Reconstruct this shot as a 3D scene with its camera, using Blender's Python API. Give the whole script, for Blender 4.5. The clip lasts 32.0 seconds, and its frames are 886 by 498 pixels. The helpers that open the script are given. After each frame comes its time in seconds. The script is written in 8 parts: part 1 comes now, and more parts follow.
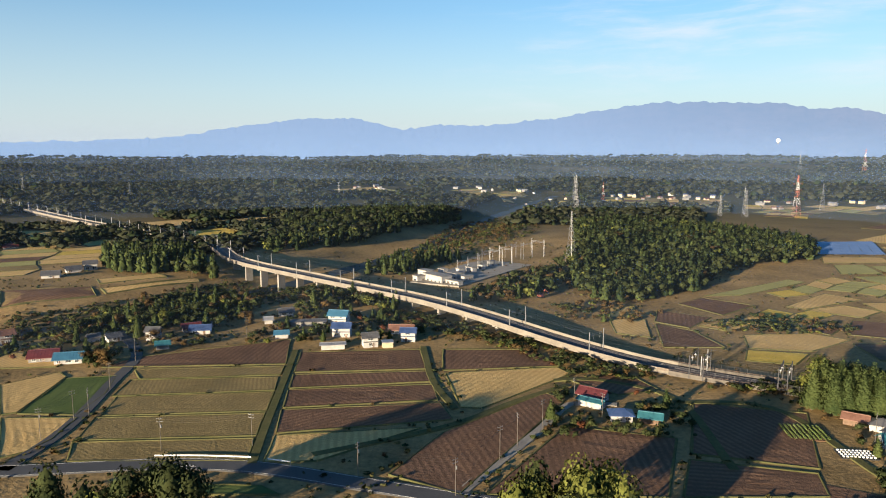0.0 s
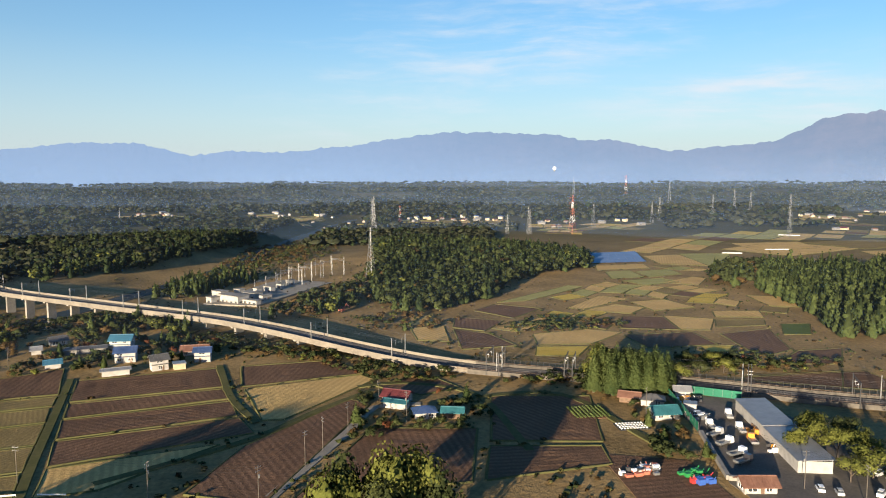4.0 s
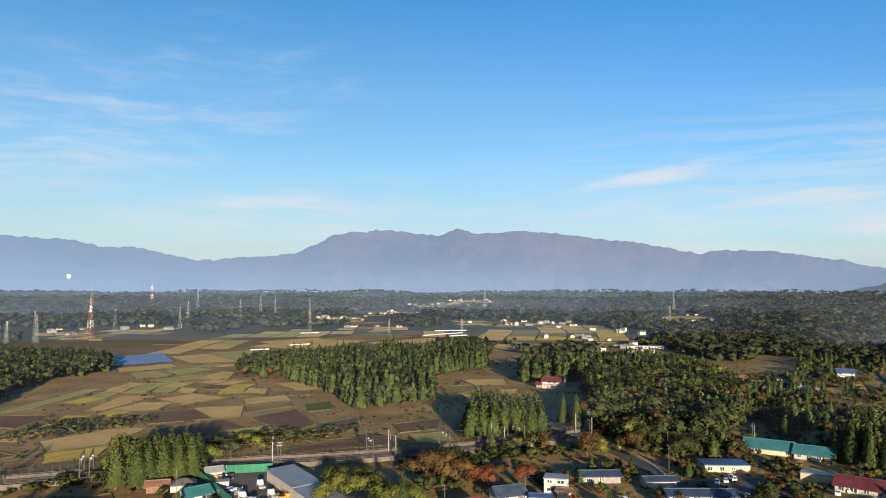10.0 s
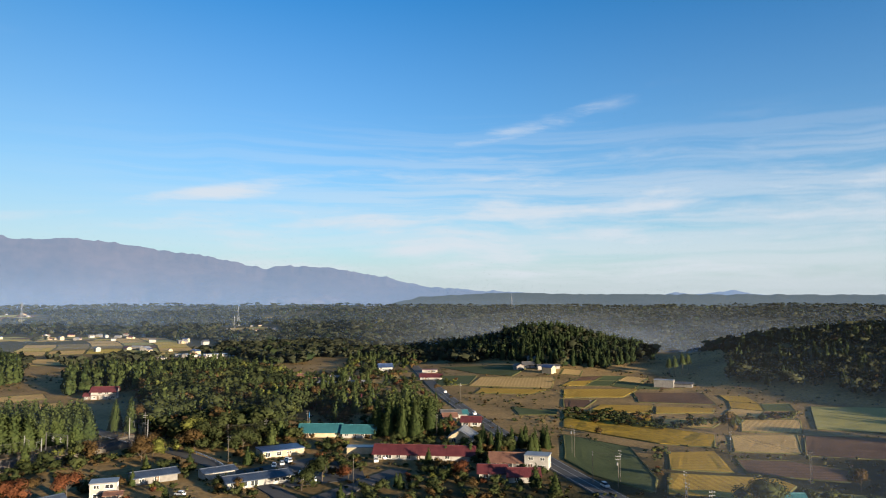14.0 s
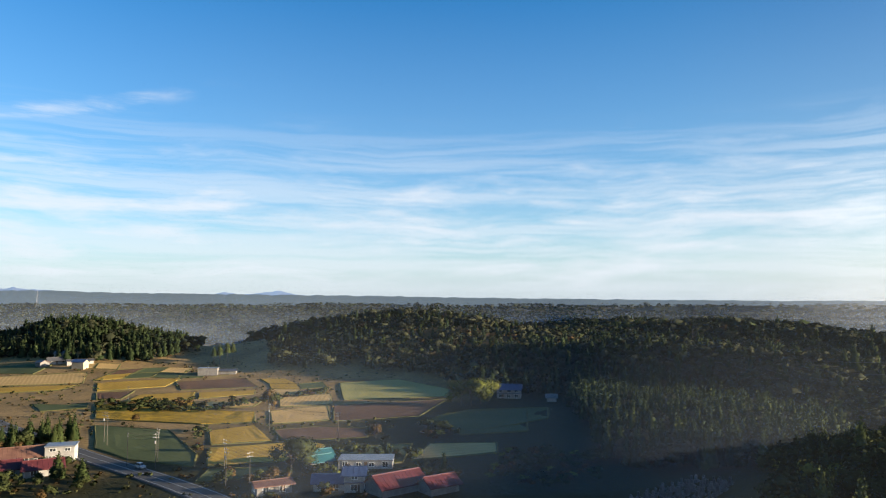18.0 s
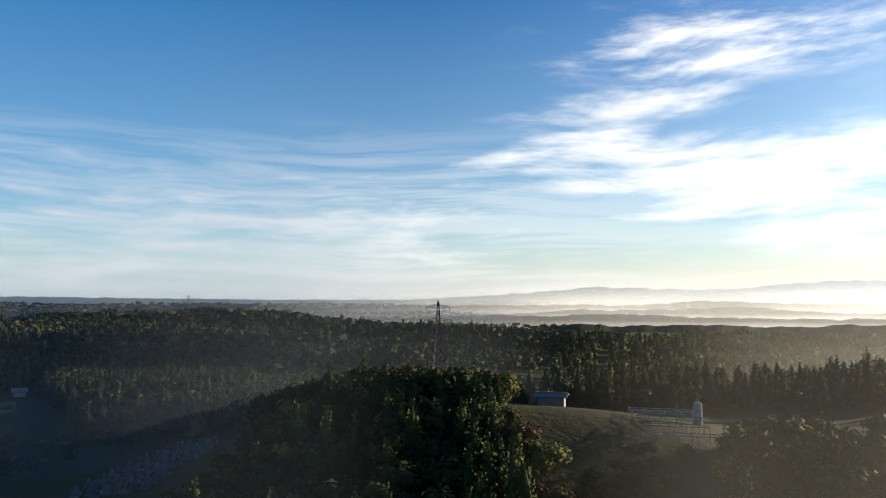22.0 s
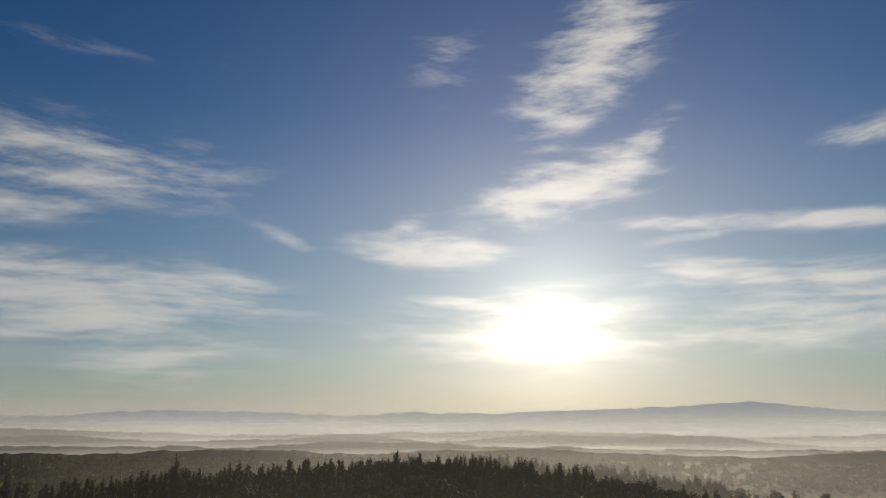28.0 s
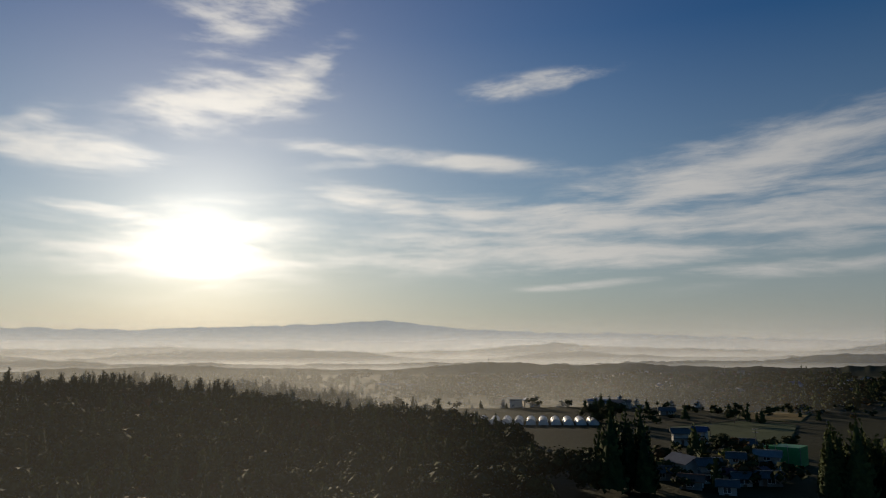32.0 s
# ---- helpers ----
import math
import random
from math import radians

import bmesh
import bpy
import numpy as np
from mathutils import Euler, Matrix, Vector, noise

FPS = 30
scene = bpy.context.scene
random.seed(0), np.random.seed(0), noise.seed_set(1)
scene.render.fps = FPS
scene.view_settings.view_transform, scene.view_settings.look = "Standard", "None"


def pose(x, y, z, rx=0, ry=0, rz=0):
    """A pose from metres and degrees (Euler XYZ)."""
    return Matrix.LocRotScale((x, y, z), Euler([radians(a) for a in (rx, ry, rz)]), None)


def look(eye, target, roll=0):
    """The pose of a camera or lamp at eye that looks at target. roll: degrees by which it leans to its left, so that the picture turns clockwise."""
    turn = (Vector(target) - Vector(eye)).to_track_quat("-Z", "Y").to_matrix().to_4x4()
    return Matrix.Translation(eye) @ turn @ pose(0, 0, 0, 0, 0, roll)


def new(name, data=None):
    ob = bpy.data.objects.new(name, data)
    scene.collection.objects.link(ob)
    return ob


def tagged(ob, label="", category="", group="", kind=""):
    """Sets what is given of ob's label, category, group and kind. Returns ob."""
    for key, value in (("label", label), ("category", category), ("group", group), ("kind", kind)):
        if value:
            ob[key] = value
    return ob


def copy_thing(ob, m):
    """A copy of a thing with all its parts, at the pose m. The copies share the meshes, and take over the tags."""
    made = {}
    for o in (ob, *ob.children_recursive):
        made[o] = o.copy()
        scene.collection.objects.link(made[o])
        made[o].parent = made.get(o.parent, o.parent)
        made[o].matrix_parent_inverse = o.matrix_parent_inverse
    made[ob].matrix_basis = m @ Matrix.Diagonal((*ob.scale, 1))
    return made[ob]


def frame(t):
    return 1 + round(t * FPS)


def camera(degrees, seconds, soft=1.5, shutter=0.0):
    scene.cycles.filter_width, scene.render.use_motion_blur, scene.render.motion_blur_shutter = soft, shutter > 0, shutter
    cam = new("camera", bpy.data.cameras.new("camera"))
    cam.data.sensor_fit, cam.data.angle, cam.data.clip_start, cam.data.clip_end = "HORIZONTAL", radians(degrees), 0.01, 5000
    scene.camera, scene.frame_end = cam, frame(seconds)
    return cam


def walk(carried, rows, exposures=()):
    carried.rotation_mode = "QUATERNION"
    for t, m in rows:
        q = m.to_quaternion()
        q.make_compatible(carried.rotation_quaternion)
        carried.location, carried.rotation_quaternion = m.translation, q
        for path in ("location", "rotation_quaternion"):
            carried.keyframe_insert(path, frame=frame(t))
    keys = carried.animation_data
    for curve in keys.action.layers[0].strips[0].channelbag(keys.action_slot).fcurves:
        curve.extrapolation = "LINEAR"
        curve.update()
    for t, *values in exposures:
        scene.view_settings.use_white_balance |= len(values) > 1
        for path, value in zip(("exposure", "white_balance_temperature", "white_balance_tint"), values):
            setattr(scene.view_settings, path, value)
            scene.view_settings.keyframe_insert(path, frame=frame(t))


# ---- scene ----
cam = camera(63.79, 32.0, soft=1.1)
# the drone hangs over one spot, sinks and turns: seconds, height, heading, tilt, lean
PATH = (
    (0.0, 88.00, 0.00, -8.05, -0.16),
    (0.5, 86.96, 1.14, -7.42, -0.15),
    (1.0, 85.91, 2.57, -7.21, -0.14),
    (1.5, 84.87, 4.43, -6.99, -0.13),
    (2.0, 83.82, 6.38, -6.76, -0.12),
    (2.5, 82.78, 8.22, -6.55, -0.11),
    (3.0, 81.73, 10.51, -6.36, -0.10),
    (3.5, 80.69, 13.44, -6.12, -0.09),
    (5.5, 76.42, 23.65, -4.30, -0.03),
    (6.0, 75.35, 26.47, -3.44, -0.01),
    (6.5, 74.27, 28.84, -2.61, 0.01),
    (7.0, 73.20, 31.97, -1.74, 0.03),
    (7.5, 72.12, 35.02, -0.86, 0.04),
    (8.0, 71.05, 37.48, -0.04, 0.06),
    (8.5, 69.96, 40.38, 0.78, 0.05),
    (9.0, 68.88, 45.26, 1.65, 0.04),
    (9.5, 67.79, 49.38, 2.46, 0.03),
    (10.0, 66.70, 52.71, 3.09, 0.02),
    (10.5, 65.62, 57.16, 3.70, 0.01),
    (11.0, 64.53, 60.88, 4.25, -0.00),
    (11.5, 63.44, 64.14, 4.23, -0.01),
    (12.0, 62.36, 68.67, 4.27, -0.02),
    (12.5, 61.25, 73.16, 4.28, -0.03),
    (13.0, 60.15, 77.57, 4.31, -0.04),
    (13.5, 59.05, 81.90, 4.30, -0.05),
    (14.0, 57.95, 86.60, 4.30, -0.07),
    (14.5, 56.84, 91.76, 4.29, -0.08),
    (15.0, 55.74, 96.09, 4.29, -0.09),
    (15.5, 54.64, 100.36, 4.26, -0.10),
    (17.5, 50.14, 115.86, 4.39, 0.08),
    (18.0, 49.01, 121.72, 4.42, 0.12),
    (18.5, 47.98, 126.69, 4.38, 0.09),
    (19.0, 46.95, 130.96, 4.40, 0.06),
    (19.5, 45.92, 136.16, 4.39, 0.03),
    (20.0, 44.88, 141.08, 4.42, -0.01),
    (20.5, 43.82, 145.83, 4.46, 0.00),
    (21.0, 42.75, 150.70, 4.47, 0.01),
    (21.5, 41.69, 155.47, 4.48, 0.02),
    (22.0, 40.62, 160.73, 4.48, 0.03),
    (22.5, 39.45, 166.99, 4.49, 0.02),
    (23.0, 38.29, 172.77, 4.60, 0.01),
    (23.5, 37.12, 176.82, 4.99, 0.01),
    (24.0, 35.95, 179.20, 6.87, -0.00),
    (24.5, 35.72, 183.13, 8.60, -0.02),
    (25.0, 35.49, 187.61, 10.45, -0.03),
    (25.5, 35.25, 192.38, 12.22, -0.05),
    (26.0, 35.02, 197.25, 13.77, -0.06),
    (26.5, 34.79, 201.68, 14.34, -0.08),
    (28.5, 34.52, 213.42, 14.31, 0.26),
    (29.0, 34.46, 215.69, 13.43, 0.34),
    (29.5, 34.36, 218.25, 12.51, 0.24),
    (30.0, 34.26, 222.44, 11.62, 0.13),
    (30.5, 34.16, 226.86, 10.76, 0.03),
    (31.0, 34.06, 231.78, 9.89, -0.08),
    (31.5, 33.96, 235.98, 9.06, -0.18),
    (32.0, 33.86, 238.59, 8.21, -0.29),
)


def drone(z, heading, tilt, lean):
    return pose(0, 0, z, 90 + tilt, 0, -heading) @ pose(0, 0, 0, 0, 0, lean)


EXPOSURES = ((0.0, 1.65), (6.0, 1.5), (13.0, 1.4), (19.0, 1.7), (23.0, 1.15), (26.0, 0.1), (29.0, -0.05), (32.0, -0.05))
walk(cam, [(t, drone(z, h, p, r)) for t, z, h, p, r in PATH], EXPOSURES)

# ---- sky and sun ----
SUN_HEADING, SUN_UP = 220.0, 8.6
sun_way = Vector((math.sin(radians(SUN_HEADING)) * math.cos(radians(SUN_UP)),
                  math.cos(radians(SUN_HEADING)) * math.cos(radians(SUN_UP)), math.sin(radians(SUN_UP))))
sun_data = bpy.data.lights.new("sun", "SUN")
sun_data.energy, sun_data.angle, sun_data.color = 5.0, radians(0.6), (1.0, 0.82, 0.58)
sun = new("sun", sun_data)
sun.matrix_world = look(sun_way * 100, (0, 0, 0))


class Nodes:
    """A short way to write node trees: n("Type", input=value or socket)."""

    def __init__(self, tree):
        self.tree = tree

    def __call__(self, kind, out=0, set_to=(), **inputs):
        node = self.tree.nodes.new(kind)
        for key, value in set_to:
            if key == "operation":
                node.operation = value
            elif key == "use_clamp":
                node.use_clamp = value
            elif key == "interpolation_type":
                node.interpolation_type = value
        for key, value in inputs.items():
            name = key.replace("_", " ")
            socket = node.inputs[int(key[1:])] if key[0] == "i" and key[1:].isdigit() else node.inputs[name]
            if isinstance(value, bpy.types.NodeSocket):
                self.tree.links.new(value, socket)
            else:
                socket.default_value = value
        return node.outputs[out]

    def math(self, op, a, b=0.0, c=0.0, clamp=False):
        return self("ShaderNodeMath", set_to=(("operation", op), ("use_clamp", clamp)), i0=a, i1=b, i2=c)

    def ramp(self, value, *stops):
        node = self.tree.nodes.new("ShaderNodeValToRGB")
        self.tree.links.new(value, node.inputs[0])
        e = node.color_ramp.elements
        while len(e) < len(stops):
            e.new(0.5)
        for k, (at, col) in enumerate(stops):
            e[k].position = at
            e[k].color = (col, col, col, 1) if isinstance(col, (int, float)) else (*col, 1)
        return node.outputs[0]

    def mix(self, fac, a, b, how="MIX"):
        node = self.tree.nodes.new("ShaderNodeMix")
        node.data_type, node.blend_type = "RGBA", how
        for k, v in ((0, fac), (6, a), (7, b)):
            if isinstance(v, bpy.types.NodeSocket):
                self.tree.links.new(v, node.inputs[k])
            else:
                node.inputs[k].default_value = v if k == 0 else (*v, 1)
        return node.outputs[2]


def build_sky():
    world = bpy.data.worlds.new("sky")
    scene.world = world
    world.use_nodes = True
    tree = world.node_tree
    tree.nodes.clear()
    n = Nodes(tree)
    sky = tree.nodes.new("ShaderNodeTexSky")
    sky.sky_type, sky.sun_disc = "NISHITA", False
    sky.sun_elevation, sky.sun_rotation = radians(SUN_UP), radians(SUN_HEADING)
    sky.altitude, sky.air_density, sky.dust_density, sky.ozone_density = 300, 1.0, 0.25, 3.0
    way = n("ShaderNodeTexCoord")
    split = tree.nodes.new("ShaderNodeSeparateXYZ")
    tree.links.new(way, split.inputs[0])
    x, y, z = split.outputs
    up = n.math("MAXIMUM", z, 0.0)
    # heading and height in degrees, with the seam to the north
    heading = n.math("ADD", n.math("DEGREES", n.math("ARCTAN2", n.math("MULTIPLY", x, -1.0), n.math("MULTIPLY", y, -1.0))), 180.0)
    above = n.math("DEGREES", n.math("ARCSINE", z))
    spot = n("ShaderNodeCombineXYZ", X=heading, Y=above, Z=0.0)
    cover = [n.math("MULTIPLY", 0.0, 0.0)]

    def cloud(at, high, long, thick, lean, strength):
        """A drift of cirrus: heading, height, half length, half thickness (degrees), lean, strength."""
        local = n("ShaderNodeMapping", Vector=n("ShaderNodeVectorMath", set_to=(("operation", "SUBTRACT"),), i0=spot, i1=(at, high, 0)), Rotation=(0, 0, -radians(lean)))
        local = n("ShaderNodeMapping", Vector=local, Scale=(1 / long, 1 / thick, 1))
        far = n("ShaderNodeVectorMath", out=1, set_to=(("operation", "LENGTH"),), i0=local)
        body = n("ShaderNodeMapRange", set_to=(("interpolation_type", "SMOOTHSTEP"),), Value=far, From_Min=0.0, From_Max=1.3, To_Min=strength, To_Max=0.0)
        cover[0] = n.math("MAXIMUM", cover[0], body)

    cloud(93.8, 13.9, 11.7, 1.1, 14, 0.56)
    cloud(68.1, 8.1, 14.5, 1.0, 6, 0.56)
    cloud(91.7, 7.0, 33.1, 1.0, 2.5, 0.90)
    cloud(91.7, 4.7, 42.8, 5.2, 2, 0.70)
    cloud(82.9, 6.4, 20.7, 1.3, 4, 0.45)
    cloud(113.9, 5.1, 29.0, 2.7, 0, 0.62)
    cloud(140.7, 6.9, 22.8, 2.3, -2, 0.73)
    cloud(151.4, 5.9, 20.7, 3.0, -6, 0.73)
    cloud(102.3, 7.5, 17.3, 1.3, -8, 0.50)
    cloud(130.8, 3.3, 53.9, 2.5, 0, 0.45)
    cloud(166.2, 11.4, 8.3, 1.3, 3, 0.87)
    cloud(171.7, 12.1, 9.0, 2.5, 8, 1.00)
    cloud(182.7, 19.1, 15.9, 4.3, -2, 0.66)
    cloud(175.8, 15.4, 11.7, 2.1, 5, 0.87)
    cloud(181.7, 8.9, 18.6, 4.8, -12, 0.94)
    cloud(190.8, 10.5, 10.4, 3.0, -5, 1.00)
    cloud(147.0, 5.8, 18.0, 3.2, -13, 0.78)
    cloud(166.2, 6.7, 8.3, 1.0, 0, 0.28)
    cloud(197.2, 15.3, 4.1, 0.8, -18, 0.50)
    cloud(224.1, 28.8, 10.4, 4.8, 42, 0.90)
    cloud(220.3, 26.1, 6.2, 4.3, 60, 0.67)
    cloud(211.0, 29.6, 4.1, 4.3, 60, 0.31)
    cloud(221.0, 19.2, 10.4, 3.2, 15, 1.00)
    cloud(226.7, 21.2, 6.2, 1.9, 38, 0.78)
    cloud(209.9, 14.5, 9.0, 2.1, -4, 1.00)
    cloud(207.1, 15.7, 4.8, 1.5, 30, 0.56)
    cloud(198.2, 15.1, 3.8, 0.8, -20, 0.78)
    cloud(231.7, 15.0, 7.6, 0.7, 5, 0.67)
    cloud(212.7, 7.4, 4.1, 0.8, 0, 0.67)
    cloud(212.9, 10.1, 2.8, 0.6, 0, 0.67)
    cloud(181.0, 27.5, 13.8, 1.1, 3, 0.22)
    cloud(245.6, 21.0, 7.6, 1.1, 6, 0.90)
    cloud(237.5, 15.3, 18.0, 1.0, -5, 0.95)
    cloud(234.3, 11.8, 9.0, 1.5, -10, 1.00)
    cloud(248.5, 10.3, 27.6, 2.1, -4, 0.95)
    cloud(246.2, 7.9, 33.1, 2.5, 0, 0.90)
    cloud(262.6, 13.7, 19.3, 3.2, 9, 1.00)
    cloud(265.1, 10.1, 20.7, 5.2, 5, 0.78)
    cloud(250.5, 5.2, 7.6, 0.5, 4, 0.84)
    cloud(219.4, 7.9, 18.0, 4.3, 0, 0.84)
    cloud(212.6, 10.3, 5.5, 0.8, -5, 0.95)
    cloud(264.8, 6.0, 11.0, 1.0, 0, 0.84)
    cloud(22.7, 10.4, 29.0, 7.6, 15, 0.47)
    cloud(40.4, 5.5, 18.0, 3.4, 0, 0.56)
    cloud(69.5, 8.6, 20.7, 0.9, 10, 0.78)
    cloud(72.1, 6.8, 17.3, 1.5, 6, 0.62)
    cloud(38.7, 6.6, 11.0, 2.5, 8, 0.62)
    cloud(73.2, 4.5, 18.0, 3.2, 2, 0.56)
    bent = n("ShaderNodeTexNoise", out=1, Vector=n("ShaderNodeMapping", Vector=spot, Scale=(0.05, 0.12, 1)), Scale=1.0, Detail=3.0)
    drift = n("ShaderNodeVectorMath", set_to=(("operation", "MULTIPLY_ADD"),), i0=bent, i1=(5.0, 3.0, 0), i2=spot)
    fibre = n("ShaderNodeTexNoise", Vector=n("ShaderNodeMapping", Vector=drift, Rotation=(0, 0, radians(-7)), Scale=(0.09, 0.75, 1)), Scale=1.0, Detail=9.0, Roughness=0.62)
    lumps = n("ShaderNodeTexNoise", Vector=n("ShaderNodeMapping", Vector=drift, Rotation=(0, 0, radians(-32)), Scale=(0.13, 0.5, 1)), Scale=1.0, Detail=7.0, Roughness=0.6)
    streak = n("ShaderNodeTexNoise", Vector=n("ShaderNodeMapping", Vector=drift, Rotation=(0, 0, radians(-3)), Scale=(0.03, 0.75, 1)), Scale=1.0, Detail=8.0, Roughness=0.58)
    combed = n("ShaderNodeTexNoise", Vector=n("ShaderNodeMapping", Vector=drift, Rotation=(0, 0, radians(-52)), Scale=(0.14, 0.62, 1)), Scale=1.0, Detail=9.0, Roughness=0.62)
    high = n("ShaderNodeMapRange", set_to=(("interpolation_type", "SMOOTHSTEP"),), Value=above, From_Min=11.0, From_Max=20.0)
    low_grain = n.math("ADD", n.math("MULTIPLY", fibre, 0.55), n.math("MULTIPLY", lumps, 0.45))
    high_grain = n.math("ADD", n.math("MULTIPLY", combed, 0.7), n.math("MULTIPLY", lumps, 0.3))
    grain = n.math("ADD", n.math("MULTIPLY", high_grain, high), n.math("MULTIPLY", low_grain, n.math("SUBTRACT", 1.0, high)))
    # a thin broken veil low over the eastern and southern sky
    veil = n.math("MULTIPLY", n("ShaderNodeMapRange", set_to=(("interpolation_type", "SMOOTHSTEP"),), Value=heading, From_Min=45.0, From_Max=95.0), n.math("MULTIPLY", n.ramp(n.math("DIVIDE", above, 30.0), (0.0, 0.2), (0.1, 0.6), (0.3, 0.5), (0.5, 0.0)), n("ShaderNodeMapRange", set_to=(("interpolation_type", "SMOOTHSTEP"),), Value=heading, From_Min=196.0, From_Max=150.0)))
    cover[0] = n.math("MAXIMUM", cover[0], veil)
    edge = n.math("ADD", cover[0], n.math("MULTIPLY", n.math("SUBTRACT", grain, 0.51), 4.0))
    clouds = n.math("MULTIPLY", n("ShaderNodeMapRange", set_to=(("interpolation_type", "SMOOTHSTEP"),), Value=edge, From_Min=0.0, From_Max=1.25), n.math("MULTIPLY", cover[0], 2.0, clamp=True), clamp=True)
    clouds = n.math("MAXIMUM", clouds, n.math("MULTIPLY", veil, n("ShaderNodeMapRange", set_to=(("interpolation_type", "SMOOTHSTEP"),), Value=streak, From_Min=0.42, From_Max=0.6, To_Min=0.05, To_Max=1.0)))
    toward = n("ShaderNodeVectorMath", out=1, set_to=(("operation", "DOT_PRODUCT"),), i0=way, i1=tuple(sun_way))
    near = n.math("MAXIMUM", toward, 0.0)
    rich = n("ShaderNodeHueSaturation", Color=sky.outputs[0], Saturation=1.25, Value=1.0)
    # the deep violet-blue of the high sky on the sun's side
    deep = n.math("MULTIPLY", n("ShaderNodeMapRange", set_to=(("interpolation_type", "SMOOTHSTEP"),), Value=above, From_Min=10.0, From_Max=34.0), n("ShaderNodeMapRange", set_to=(("interpolation_type", "SMOOTHSTEP"),), Value=toward, From_Min=0.1, From_Max=0.8))
    rich = n.mix(deep, rich, (1.25, 0.86, 0.97), "MULTIPLY")
    # a duller ring of sky to the sides of the sun, a clearer blue over the eastern hills
    side = n.math("MULTIPLY", n("ShaderNodeMapRange", set_to=(("interpolation_type", "SMOOTHSTEP"),), Value=toward, From_Min=0.15, From_Max=0.5), n("ShaderNodeMapRange", set_to=(("interpolation_type", "SMOOTHSTEP"),), Value=toward, From_Min=0.93, From_Max=0.72))
    rich = n.mix(side, rich, (0.88, 0.89, 0.92), "MULTIPLY")
    east = n.math("MULTIPLY", n("ShaderNodeMapRange", set_to=(("interpolation_type", "SMOOTHSTEP"),), Value=heading, From_Min=40.0, From_Max=80.0), n("ShaderNodeMapRange", set_to=(("interpolation_type", "SMOOTHSTEP"),), Value=heading, From_Min=165.0, From_Max=125.0))
    rich = n.mix(east, rich, (0.98, 1.13, 1.24), "MULTIPLY")
    # pale air along the horizon
    low = n.mix(n("ShaderNodeMapRange", Value=toward, From_Min=0.2, From_Max=1.0), (2.9, 3.35, 3.8), (5.0, 4.8, 4.35))
    clear = n.math("MULTIPLY", n("ShaderNodeMapRange", set_to=(("interpolation_type", "SMOOTHSTEP"),), Value=heading, From_Min=55.0, From_Max=95.0), n("ShaderNodeMapRange", set_to=(("interpolation_type", "SMOOTHSTEP"),), Value=heading, From_Min=235.0, From_Max=150.0))
    pale = n.math("MULTIPLY", n.ramp(up, (0.0, 0.92), (0.06, 0.7), (0.18, 0.3), (0.42, 0.0)), n.math("SUBTRACT", 1.0, n.math("MULTIPLY", n.math("MULTIPLY", clear, 0.42), n("ShaderNodeMapRange", Value=up, From_Min=0.03, From_Max=0.1))))
    base = n.mix(pale, rich, low)
    tint = n.mix(n("ShaderNodeMapRange", Value=toward, From_Min=0.3, From_Max=1.0), (3.9, 4.15, 4.5), (9.0, 8.6, 8.0))
    col = n.mix(n.math("MULTIPLY", clouds, 0.86), base, tint)
    # the bright ring of air round the sun
    glow = n.math("MULTIPLY", n.math("POWER", near, 1500.0), 10.0)
    for sharp, much in ((170.0, 5.2), (32.0, 3.2), (9.0, 1.7)):
        glow = n.math("ADD", glow, n.math("MULTIPLY", n.math("POWER", near, sharp), much))
    glow = n.math("MULTIPLY", glow, n.math("ADD", 0.72, n.math("MULTIPLY", clouds, 0.7)))
    ring = n("ShaderNodeVectorMath", set_to=(("operation", "SCALE"),), i0=(1.0, 0.92, 0.78), Scale=glow)
    total = n("ShaderNodeVectorMath", set_to=(("operation", "ADD"),), i0=col, i1=ring)
    back = n("ShaderNodeBackground", Color=total, Strength=0.07)
    tree.links.new(back, tree.nodes.new("ShaderNodeOutputWorld").inputs[0])


build_sky()

